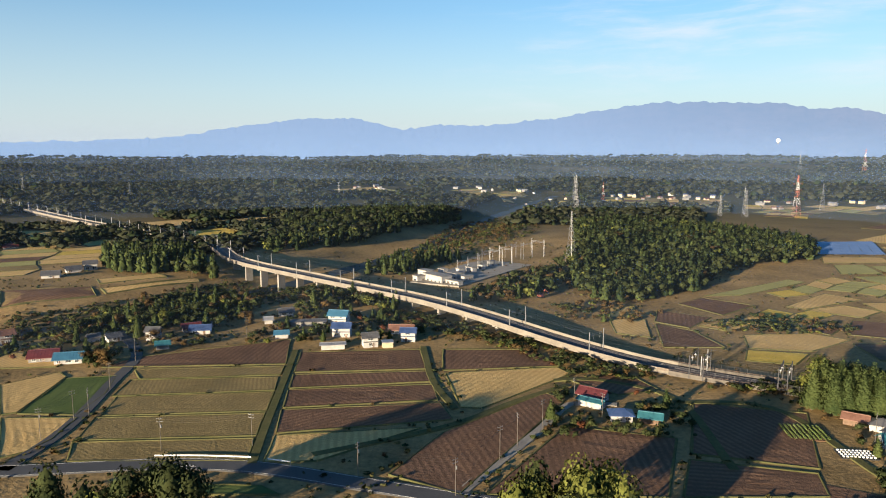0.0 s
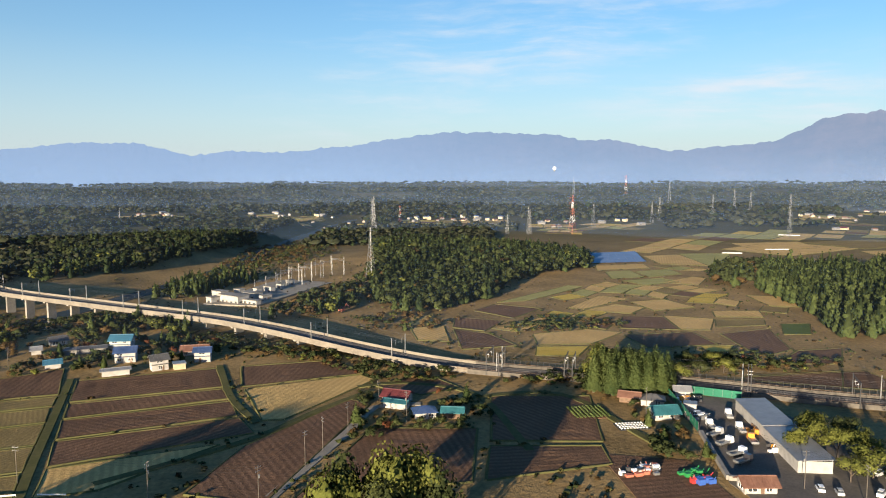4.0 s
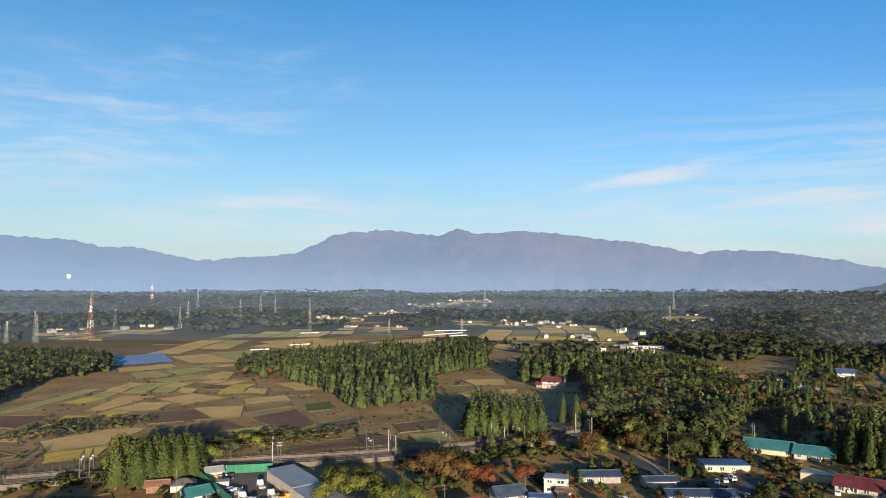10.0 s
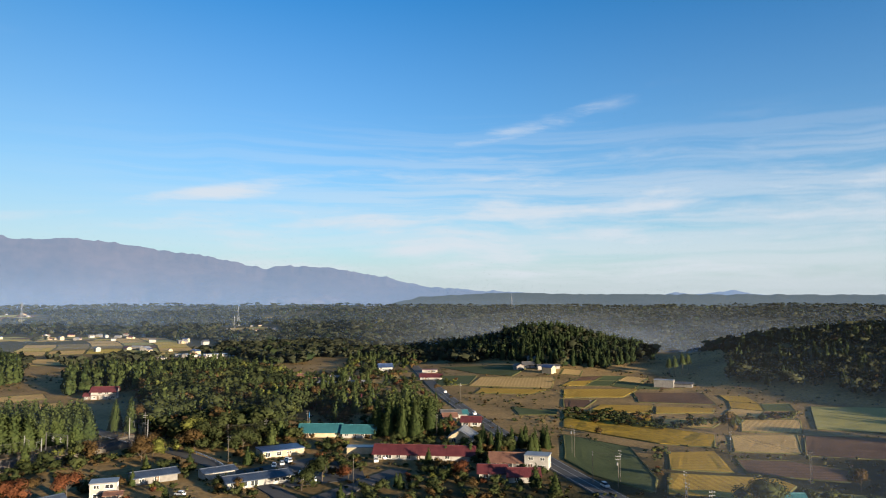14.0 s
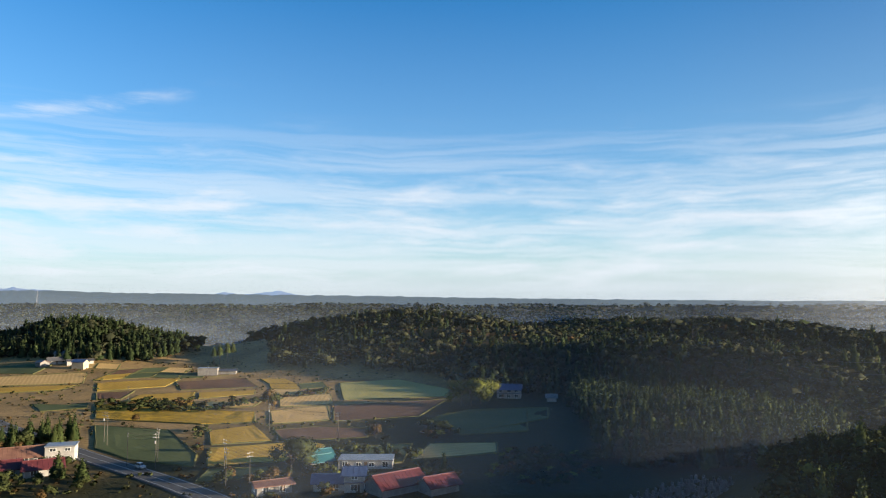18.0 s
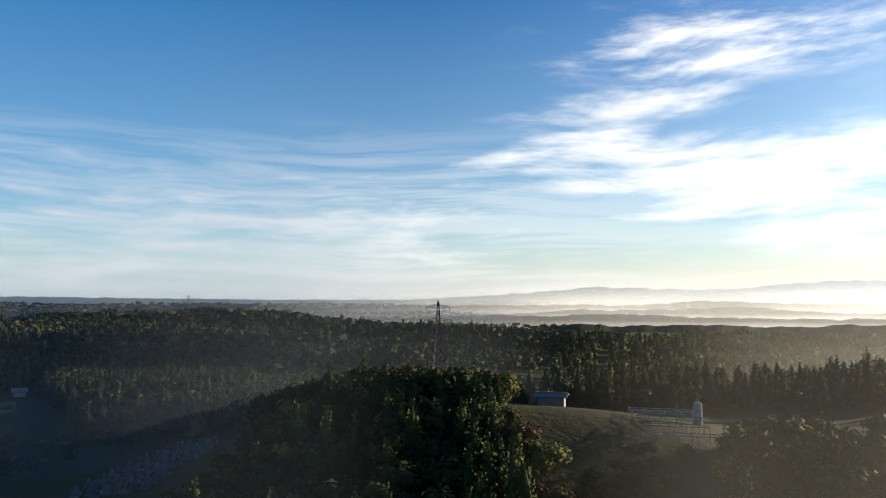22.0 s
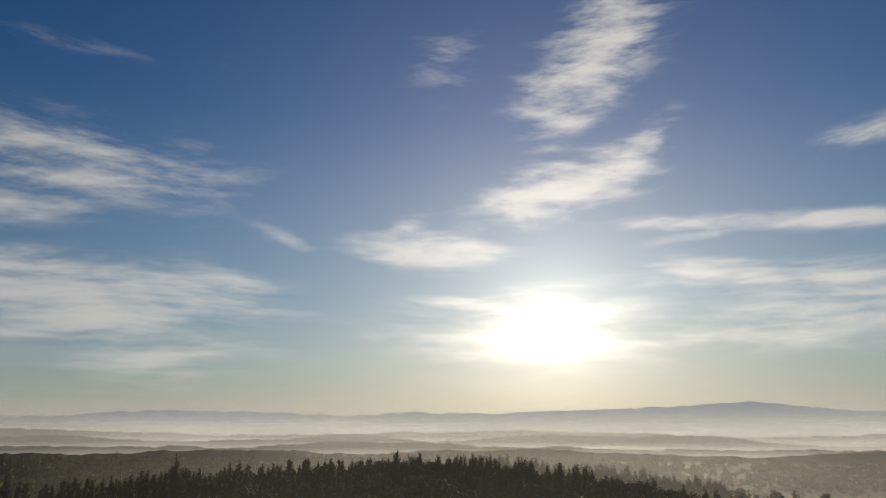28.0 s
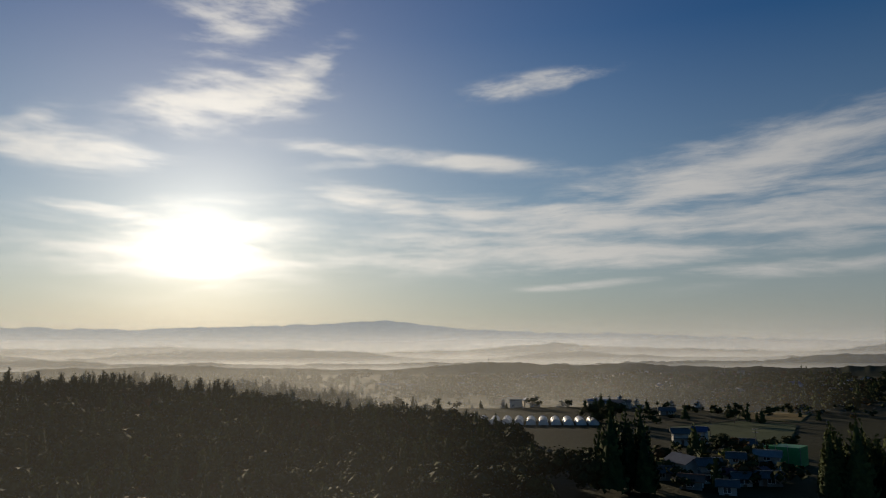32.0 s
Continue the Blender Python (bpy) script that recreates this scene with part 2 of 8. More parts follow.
# ---- materials ----
def material(name, dark, light, rough=0.85, grain=1.5, stain=0.08, bump=0.3, metal=0.0, per="none", spread=0.25, gloss=0.3, through_light=0.0, furrow=0.0, shade_green=False):
    """Two colours mixed by a coarse and a fine noise at real-world size; per: vary by island or by object."""
    m = bpy.data.materials.new(name)
    m.use_nodes = True
    tree = m.node_tree
    tree.nodes.clear()
    n = Nodes(tree)
    geo = tree.nodes.new("ShaderNodeNewGeometry")
    place = geo.outputs["Position"]
    fine = n("ShaderNodeTexNoise", Vector=place, Scale=grain, Detail=4.0, Roughness=0.65)
    coarse = n("ShaderNodeTexNoise", Vector=place, Scale=stain, Detail=3.0)
    blend = n.math("ADD", n.math("MULTIPLY", fine, 0.55), n.math("MULTIPLY", coarse, 0.55))
    col = n.mix(n.ramp(blend, (0.35, 0.0), (0.75, 1.0)), dark, light)
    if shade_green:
        # dry grass on the open plain; southwards dark woodland and garden floor, tree shade painted in
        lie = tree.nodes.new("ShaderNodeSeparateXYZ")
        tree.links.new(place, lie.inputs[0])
        shaded_floor = n.mix(fine, (0.018, 0.02, 0.008), (0.05, 0.045, 0.02))
        col = n.mix(n("ShaderNodeMapRange", Value=n.math("ADD", n.math("SUBTRACT", lie.outputs[1], n.math("SUBTRACT", n.math("MULTIPLY", n.math("ABSOLUTE", lie.outputs[0]), 0.25), n.math("MULTIPLY", n.math("MAXIMUM", n.math("SUBTRACT", lie.outputs[0], 215.0), 0.0), 2.5))), n.math("MULTIPLY", coarse, 90.0)), From_Min=-20.0, From_Max=95.0), shaded_floor, col)
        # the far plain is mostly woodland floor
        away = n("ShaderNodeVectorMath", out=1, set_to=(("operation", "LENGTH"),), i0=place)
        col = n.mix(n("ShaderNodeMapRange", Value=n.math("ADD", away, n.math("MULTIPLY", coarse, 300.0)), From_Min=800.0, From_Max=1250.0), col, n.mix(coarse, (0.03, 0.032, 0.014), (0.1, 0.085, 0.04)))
    if furrow > 0:
        turn = n("ShaderNodeCombineXYZ", Z=n.math("MULTIPLY", tree.nodes.new("ShaderNodeObjectInfo").outputs["Random"], 6.28))
        rows = n("ShaderNodeMapping", Vector=place, Rotation=turn)
        wave = n("ShaderNodeTexWave", out=1, Vector=rows, Scale=0.21 / furrow, Distortion=1.2, Detail=2.0, Detail_Scale=0.6)
        col = n.mix(n.math("MULTIPLY", n.ramp(wave, (0.2, 0.0), (0.8, 1.0)), 0.6), col, dark)
    if per != "none":
        if per == "island":
            chance = geo.outputs["Random Per Island"]
        else:
            info = tree.nodes.new("ShaderNodeObjectInfo")
            chance = info.outputs["Random"]
        k = n("ShaderNodeMapRange", Value=chance, To_Min=1 - spread, To_Max=1 + spread)
        col = n("ShaderNodeVectorMath", set_to=(("operation", "SCALE"),), i0=col, Scale=k)
    lump = tree.nodes.new("ShaderNodeBump")
    lump.inputs["Strength"].default_value = bump
    lump.inputs["Distance"].default_value = 0.2 / max(grain, 0.2)
    tree.links.new(fine, lump.inputs["Height"])
    shade = tree.nodes.new("ShaderNodeBsdfPrincipled")
    tree.links.new(col, shade.inputs["Base Color"])
    tree.links.new(lump.outputs[0], shade.inputs["Normal"])
    shade.inputs["Roughness"].default_value = rough
    shade.inputs["Metallic"].default_value = metal
    shade.inputs["Specular IOR Level"].default_value = gloss
    out = tree.nodes.new("ShaderNodeOutputMaterial")
    if through_light > 0:
        leaf = n("ShaderNodeBsdfTranslucent", Color=col)
        both = n("ShaderNodeMixShader", i0=through_light, i1=shade.outputs[0], i2=leaf)
        tree.links.new(both, out.inputs[0])
    else:
        tree.links.new(shade.outputs[0], out.inputs[0])
    return m


def mist(name, colour, low, high, most, patch, heading, inner, outer, rest=0.0):
    """Thin air with water in it: see-through, lit by sun and sky, thickest near the ground, thinning upwards
    and towards the ends of the bank: centred on a heading, whole to inner degrees from it, gone at outer."""
    m = bpy.data.materials.new(name)
    m.use_nodes = True
    tree = m.node_tree
    tree.nodes.clear()
    n = Nodes(tree)
    place = tree.nodes.new("ShaderNodeNewGeometry").outputs["Position"]
    split = tree.nodes.new("ShaderNodeSeparateXYZ")
    tree.links.new(place, split.inputs[0])
    lumps = n("ShaderNodeTexNoise", Vector=n("ShaderNodeMapping", Vector=place, Scale=(1 / patch, 1 / patch, 8 / patch)), Scale=1.0, Detail=4.0)
    fall = n("ShaderNodeMapRange", set_to=(("interpolation_type", "SMOOTHSTEP"),), Value=split.outputs[2], From_Min=low, From_Max=high, To_Min=1.0, To_Max=0.0)
    if rest > 0:
        # some of it hangs higher up
        thin = n("ShaderNodeMapRange", set_to=(("interpolation_type", "SMOOTHSTEP"),), Value=split.outputs[2], From_Min=30.0, From_Max=130.0, To_Min=rest, To_Max=0.0)
        fall = n.math("MAXIMUM", fall, thin)
    dense = n.math("MULTIPLY", n.math("MULTIPLY", fall, most), n("ShaderNodeMapRange", Value=lumps, From_Min=0.3, From_Max=0.7, To_Min=0.6, To_Max=1.2), clamp=True)
    flat = n("ShaderNodeVectorMath", set_to=(("operation", "NORMALIZE"),), i0=n("ShaderNodeVectorMath", set_to=(("operation", "MULTIPLY"),), i0=place, i1=(1, 1, 0)))
    lie = n("ShaderNodeVectorMath", out=1, set_to=(("operation", "DOT_PRODUCT"),), i0=flat, i1=(math.sin(radians(heading)), math.cos(radians(heading)), 0))
    dense = n.math("MULTIPLY", dense, n("ShaderNodeMapRange", set_to=(("interpolation_type", "SMOOTHSTEP"),), Value=lie, From_Min=math.cos(radians(outer)), From_Max=math.cos(radians(inner))))
    lit = n("ShaderNodeMixShader", i0=0.5, i1=n("ShaderNodeBsdfDiffuse", Color=(*colour, 1)), i2=n("ShaderNodeBsdfTranslucent", Color=(*colour, 1)))
    both = n("ShaderNodeMixShader", i0=dense, i1=n("ShaderNodeBsdfTransparent"), i2=lit)
    tree.links.new(both, tree.nodes.new("ShaderNodeOutputMaterial").inputs[0])
    return m


M = {
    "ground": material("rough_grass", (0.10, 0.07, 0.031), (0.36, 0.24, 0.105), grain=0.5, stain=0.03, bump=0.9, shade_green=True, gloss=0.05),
    "brown": material("ploughed_earth", (0.085, 0.05, 0.031), (0.205, 0.122, 0.075), grain=0.9, stain=0.05, bump=1.0, furrow=1.5, gloss=0.05),
    "stubble": material("green_stubble", (0.15, 0.11, 0.045), (0.29, 0.21, 0.09), grain=0.9, stain=0.05, furrow=1.0, bump=1.0, gloss=0.05),
    "straw": material("straw_stubble", (0.36, 0.235, 0.09), (0.62, 0.42, 0.17), grain=0.9, stain=0.05, furrow=1.6, bump=1.0, gloss=0.05),
    "yellow": material("yellow_stubble", (0.36, 0.25, 0.05), (0.58, 0.42, 0.10), grain=1.5, stain=0.06, furrow=1.2, bump=1.0, gloss=0.05),
    "green": material("young_green_stubble", (0.23, 0.215, 0.075), (0.38, 0.34, 0.135), grain=1.5, stain=0.05, furrow=1.0, bump=1.0, gloss=0.05),
    "grass": material("bright_grass", (0.052, 0.078, 0.022), (0.10, 0.125, 0.042), grain=1.0, stain=0.05, gloss=0.05),
    "pasture": material("pale_pasture", (0.055, 0.07, 0.03), (0.1, 0.115, 0.05), grain=0.8, stain=0.03, gloss=0.05),
    "ripe": material("ripe_rice", (0.28, 0.17, 0.03), (0.47, 0.31, 0.06), grain=1.0, stain=0.06, bump=0.6, furrow=1.8, gloss=0.05),
    "golden": material("golden_weeds", (0.16, 0.11, 0.02), (0.42, 0.26, 0.03), grain=0.35, stain=0.09, bump=0.8, gloss=0.05),
    "bank": material("grass_bank", (0.058, 0.06, 0.023), (0.118, 0.108, 0.043), grain=0.8, stain=0.1, gloss=0.05),
    "asphalt": material("asphalt", (0.045, 0.045, 0.047), (0.075, 0.073, 0.07), grain=2.0, stain=0.1, bump=0.1),
    "yard_dirt": material("oily_yard_dirt", (0.065, 0.056, 0.047), (0.14, 0.12, 0.098), grain=1.2, stain=0.15, bump=0.4),
    "worn_paint": material("worn_road_paint", (0.22, 0.22, 0.21), (0.42, 0.42, 0.4), rough=0.7, grain=1.5, stain=0.3, bump=0.05),
    "gravel": material("gravel_lane", (0.16, 0.14, 0.11), (0.28, 0.25, 0.2), grain=2.0, stain=0.2),
    "paint": material("white_paint", (0.7, 0.7, 0.68), (0.82, 0.82, 0.8), rough=0.6, bump=0.05),
    "concrete": material("concrete", (0.14, 0.13, 0.115), (0.27, 0.25, 0.22), grain=0.9, stain=0.12, bump=0.1),
    "pale_concrete": material("pale_concrete", (0.12, 0.105, 0.088), (0.22, 0.195, 0.162), grain=0.7, stain=0.1, bump=0.1),
    "old_concrete": material("stained_concrete", (0.06, 0.053, 0.045), (0.13, 0.115, 0.098), grain=0.8, stain=0.15, bump=0.1),
    "ballast": material("track_ballast", (0.05, 0.045, 0.045), (0.11, 0.1, 0.1), grain=3.0, stain=0.15, bump=0.6),
    "steel": material("galvanised_steel", (0.17, 0.175, 0.18), (0.30, 0.30, 0.30), rough=0.5, metal=0.6, bump=0.02),
    "rust_steel": material("rusty_steel", (0.09, 0.06, 0.045), (0.19, 0.13, 0.09), rough=0.75, metal=0.2, grain=2.0, bump=0.1),
    "dark_steel": material("weathered_steel", (0.03, 0.03, 0.033), (0.07, 0.07, 0.073), rough=0.7, metal=0.0, bump=0.05),
    "red_paint": material("red_tower_paint", (0.34, 0.10, 0.065), (0.44, 0.15, 0.10), rough=0.6, bump=0.02),
    "water": material("river_water", (0.02, 0.024, 0.022), (0.04, 0.045, 0.042), rough=0.6, grain=0.5, bump=0.3, gloss=0.1),
    "cedar": material("cedar_needles", (0.017, 0.031, 0.012), (0.066, 0.08, 0.026), grain=0.7, stain=0.05, bump=0.0, per="island", spread=0.22, through_light=0.04, gloss=0.04),
    # cedar needles again, darkened to carry the shade of unlit and backlit stands
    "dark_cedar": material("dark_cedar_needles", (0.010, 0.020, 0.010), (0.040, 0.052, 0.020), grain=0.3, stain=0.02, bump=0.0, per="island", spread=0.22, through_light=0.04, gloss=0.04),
    "broad": material("broad_leaves", (0.015, 0.024, 0.010), (0.05, 0.056, 0.021), grain=0.5, stain=0.04, bump=0.0, per="island", spread=0.22, through_light=0.04, gloss=0.04),
    "autumn": material("autumn_leaves", (0.04, 0.026, 0.012), (0.09, 0.058, 0.024), grain=0.5, stain=0.05, bump=0.0, per="island", spread=0.22, through_light=0.04, gloss=0.04),
    "lime": material("yellow_green_leaves", (0.05, 0.062, 0.014), (0.115, 0.118, 0.03), grain=0.5, stain=0.05, bump=0.0, per="island", spread=0.45, through_light=0.04, gloss=0.04),
    "rust": material("rust_red_leaves", (0.055, 0.022, 0.011), (0.115, 0.044, 0.022), grain=0.5, stain=0.05, bump=0.0, per="island", spread=0.4, through_light=0.04, gloss=0.04),
    "far_wood": material("far_wood_leaves", (0.021, 0.027, 0.016), (0.055, 0.056, 0.03), grain=0.03, stain=0.006, bump=0.0, per="island", spread=0.14, through_light=0.04, gloss=0.04),
    "bark": material("tree_bark", (0.05, 0.04, 0.03), (0.13, 0.10, 0.075), grain=4.0, stain=0.6, bump=0.6),
    "white_wall": material("white_render", (0.26, 0.25, 0.235), (0.38, 0.365, 0.345), grain=0.6, stain=0.3, bump=0.05),
    "cream_wall": material("cream_siding", (0.36, 0.29, 0.19), (0.50, 0.41, 0.28), grain=0.6, stain=0.3, bump=0.05),
    "grey_wall": material("grey_siding", (0.13, 0.125, 0.12), (0.22, 0.21, 0.20), grain=0.6, stain=0.3, bump=0.05),
    "brown_wall": material("brown_boards", (0.09, 0.06, 0.04), (0.17, 0.11, 0.075), grain=1.2, stain=0.3, bump=0.2),
    "red_roof": material("red_metal_roof", (0.06, 0.016, 0.018), (0.115, 0.031, 0.033), rough=0.45, grain=0.5, stain=0.3, bump=0.08),
    "teal_roof": material("teal_metal_roof", (0.02, 0.08, 0.095), (0.035, 0.135, 0.155), rough=0.45, grain=0.5, stain=0.3, bump=0.08),
    "blue_roof": material("blue_tile_roof", (0.02, 0.04, 0.10), (0.05, 0.08, 0.17), rough=0.4, grain=1.0, stain=0.3, bump=0.2),
    "grey_roof": material("grey_slate_roof", (0.05, 0.05, 0.052), (0.105, 0.103, 0.104), rough=0.4, grain=0.8, stain=0.3, bump=0.15),
    "navy_roof": material("navy_metal_roof", (0.022, 0.032, 0.055), (0.05, 0.066, 0.1), rough=0.4, grain=0.6, stain=0.3, bump=0.1),
    "brown_roof": material("brown_tile_roof", (0.10, 0.05, 0.035), (0.19, 0.10, 0.07), rough=0.55, grain=1.0, stain=0.3, bump=0.2),
    "tin_roof": material("pale_tin_roof", (0.13, 0.135, 0.145), (0.22, 0.222, 0.23), rough=0.35, grain=0.6, stain=0.25, bump=0.06),
    "sky_roof": material("bright_blue_roof", (0.03, 0.09, 0.15), (0.045, 0.135, 0.2), rough=0.4, grain=0.5, stain=0.3, bump=0.05),
    "glass": material("dark_window_glass", (0.02, 0.025, 0.03), (0.05, 0.055, 0.06), rough=0.06, grain=0.5, bump=0.0, gloss=0.8),
    "solar": material("solar_glass", (0.06, 0.09, 0.17), (0.10, 0.14, 0.24), rough=0.12, grain=0.3, bump=0.0, gloss=0.9),
    "green_net": material("green_net", (0.005, 0.085, 0.05), (0.015, 0.14, 0.085), rough=0.7),
    "rubber": material("black_rubber", (0.012, 0.012, 0.012), (0.03, 0.03, 0.03), rough=0.8),
    "green_paint": material("green_paint", (0.02, 0.17, 0.05), (0.04, 0.26, 0.08), rough=0.5, bump=0.02),
    "blue_sign": material("blue_sign_paint", (0.02, 0.20, 0.55), (0.03, 0.25, 0.62), rough=0.4, bump=0.0),
    "stone": material("grey_granite", (0.035, 0.035, 0.04), (0.13, 0.13, 0.14), rough=0.5, grain=3.0, stain=0.6, per="object"),
    "plastic": material("white_sheeting", (0.45, 0.45, 0.45), (0.6, 0.6, 0.6), rough=0.4, bump=0.1),
}


# ---- mesh helpers ----
def mesh_of(name, verts, faces, mat, slots=None):
    me = bpy.data.meshes.new(name)
    me.from_pydata(verts, [], faces)
    for m in (mat if isinstance(mat, (list, tuple)) else [mat]):
        me.materials.append(M[m] if isinstance(m, str) else m)
    if slots is not None:
        me.polygons.foreach_set("material_index", slots)
    return me


def big_mesh(name, verts, tris, mat, smooth_shade=False, normals=None):
    """A mesh from numpy arrays of vertices and triangles; normals round off the shading of leaf clumps."""
    me = bpy.data.meshes.new(name)
    verts, tris = np.asarray(verts, np.float32), np.asarray(tris, np.int32)
    me.vertices.add(len(verts))
    me.vertices.foreach_set("co", verts.ravel())
    me.loops.add(tris.size)
    me.loops.foreach_set("vertex_index", tris.ravel())
    me.polygons.add(len(tris))
    me.polygons.foreach_set("loop_start", np.arange(0, tris.size, 3, dtype=np.int32))
    if smooth_shade or normals is not None:
        me.polygons.foreach_set("use_smooth", np.ones(len(tris), bool))
    me.update(calc_edges=True)
    if normals is not None:
        me.normals_split_custom_set_from_vertices(np.asarray(normals, np.float32))
    me.materials.append(M[mat] if isinstance(mat, str) else mat)
    return me


def part(name, me, parent, m=None, label=""):
    ob = new(name, me)
    ob.parent = parent
    if m is not None:
        ob.matrix_basis = m
    return tagged(ob, label)


def thing(name, m, label, category, group="", kind="", me=None):
    ob = new(name, me)
    if me is None:
        ob.empty_display_size = 0.5
    ob.matrix_basis = m
    return tagged(ob, label, category, group, kind)


class Solid:
    """Collects boxes, prisms and bars into one mesh."""

    def __init__(self):
        self.v, self.f = [], []

    def add(self, verts, faces):
        k = len(self.v)
        self.v += [tuple(v) for v in verts]
        self.f += [tuple(i + k for i in f) for f in faces]
        return self

    def box(self, x0, y0, z0, x1, y1, z1):
        return self.add([(x0, y0, z0), (x1, y0, z0), (x1, y1, z0), (x0, y1, z0), (x0, y0, z1), (x1, y0, z1), (x1, y1, z1), (x0, y1, z1)],
                        [(3, 2, 1, 0), (4, 5, 6, 7), (0, 1, 5, 4), (1, 2, 6, 5), (2, 3, 7, 6), (3, 0, 4, 7)])

    def bar(self, a, b, w, w2=None, sides=4):
        """A bar from a to b, w wide at a and w2 at b."""
        a, b = Vector(a), Vector(b)
        q = (b - a).to_track_quat("Z", "Y")
        w2 = w if w2 is None else w2
        pts = []
        for p, r in ((a, w / 2), (b, w2 / 2)):
            for k in range(sides):
                t = math.tau * (k + 0.5) / sides
                pts.append(p + q @ Vector((math.cos(t) * r * 1.2, math.sin(t) * r * 1.2, 0)))
        faces = [(k, (k + 1) % sides, sides + (k + 1) % sides, sides + k) for k in range(sides)]
        return self.add(pts, faces + [tuple(range(sides))[::-1], tuple(range(sides, 2 * sides))])

    def tube(self, pts, w, sides=3):
        """One unbroken thin tube through the points."""
        base = len(self.v)
        pts = [Vector(p) for p in pts]
        for i, p in enumerate(pts):
            q = (pts[min(i + 1, len(pts) - 1)] - pts[max(i - 1, 0)]).to_track_quat("Z", "Y")
            self.v += [tuple(p + q @ Vector((math.cos(math.tau * k / sides) * w * 0.6, math.sin(math.tau * k / sides) * w * 0.6, 0))) for k in range(sides)]
        for i in range(len(pts) - 1):
            self.f += [(base + i * sides + k, base + i * sides + (k + 1) % sides, base + (i + 1) * sides + (k + 1) % sides, base + (i + 1) * sides + k) for k in range(sides)]
        return self

    def prism(self, outline, z0, z1):
        """An upright prism over a flat outline."""
        k = len(outline)
        v = [(x, y, z0) for x, y in outline] + [(x, y, z1) for x, y in outline]
        f = [(i, (i + 1) % k, k + (i + 1) % k, k + i) for i in range(k)]
        return self.add(v, f + [tuple(range(k))[::-1], tuple(range(k, 2 * k))])

    def mesh(self, name, mat):
        return mesh_of(name, self.v, self.f, mat)


# ---- lie of the land ----
def smooth(a, b, v):
    t = min(1.0, max(0.0, (v - a) / (b - a)))
    return t * t * (3 - 2 * t)


RIVER = ((-900, 300), (-420, 345), (-230, 368), (-150, 440), (-80, 560), (5, 740), (70, 1000), (240, 1500))
# hills: centre, half lengths, turn in degrees, height
HILLS = (
    (62, -128, 46, 62, 20, 15), (30, -190, 150, 70, 0, 8.5), (-70, -290, 150, 110, 20, 9.5), (-170, -270, 90, 60, 0, 4), (-190, -188, 60, 48, 0, 5),
    (-250, -330, 220, 90, 35, 10), (540, -300, 190, 120, 35, 36), (740, -60, 170, 80, 0, 26),
    (296, -340, 120, 48, 40, 19), (620, -620, 260, 150, 10, 26), (400, -560, 200, 80, 35, 20),
    (196, -345, 95, 42, 28, 18), (215, -560, 190, 70, 22, 17), (195, -218, 75, 45, 20, 4), (14, -150, 40, 34, 0, 8), (-26, -118, 28, 32, 0, 8), (150, 640, 170, 120, -30, 6), (-100, 800, 160, 120, 30, 8),
)


def river_distance(x, y):
    best = 1e9
    for (ax, ay), (bx, by) in zip(RIVER, RIVER[1:]):
        dx, dy = bx - ax, by - ay
        k = min(1.0, max(0.0, ((x - ax) * dx + (y - ay) * dy) / (dx * dx + dy * dy)))
        best = min(best, math.hypot(x - ax - k * dx, y - ay - k * dy))
    return best


def height(x, y):
    """Ground level of the whole place."""
    r = math.hypot(x, y)
    z = -9.0 * (1 - smooth(18, 62, river_distance(x, y)))
    for hx, hy, a, b, turn, top in HILLS:
        c, s = math.cos(radians(turn)), math.sin(radians(turn))
        u, v = ((x - hx) * c + (y - hy) * s) / a, ((y - hy) * c - (x - hx) * s) / b
        d = u * u + v * v
        if d < 9:
            z += top * math.exp(-d * 1.4)
    far = smooth(900, 2600, r)
    if far > 0:
        z += far * (14 * noise.noise((x / 420, y / 420, 3.1)) + 8 * noise.noise((x / 170, y / 170, 7.7)))
        z += 42 * smooth(1600, 4600, r)
    return z

# ---- ground ----
def build_ground():
    rings = [0.0]
    r = 6.0
    while r < 4750:
        rings.append(r)
        r *= 1.035 if r > 120 else 1.09
    sides = 260
    verts = [(0, 0, height(0, 0))]
    for r in rings[1:]:
        for k in range(sides):
            a = math.tau * k / sides
            x, y = r * math.cos(a), r * math.sin(a)
            verts.append((x, y, height(x, y)))
    tris = [(0, 1 + k, 1 + (k + 1) % sides) for k in range(sides)]
    for j in range(len(rings) - 2):
        a0, b0 = 1 + j * sides, 1 + (j + 1) * sides
        for k in range(sides):
            k2 = (k + 1) % sides
            tris += [(a0 + k, b0 + k, b0 + k2), (a0 + k, b0 + k2, a0 + k2)]
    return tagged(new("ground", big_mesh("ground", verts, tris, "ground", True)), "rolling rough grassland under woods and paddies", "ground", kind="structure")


build_ground()

FIELD_WORDS = {
    "brown": "dark brown ploughed paddy with furrows", "stubble": "olive stubble paddy after the harvest", "straw": "straw-coloured harvested rice paddy",
    "yellow": "yellow stubble paddy after the harvest", "green": "pale green regrown paddy", "grass": "bright green grass plot",
    "pasture": "pale green mown pasture", "ripe": "golden ripe rice paddy", "golden": "golden overgrown weedy paddy"}


PLOTS = []


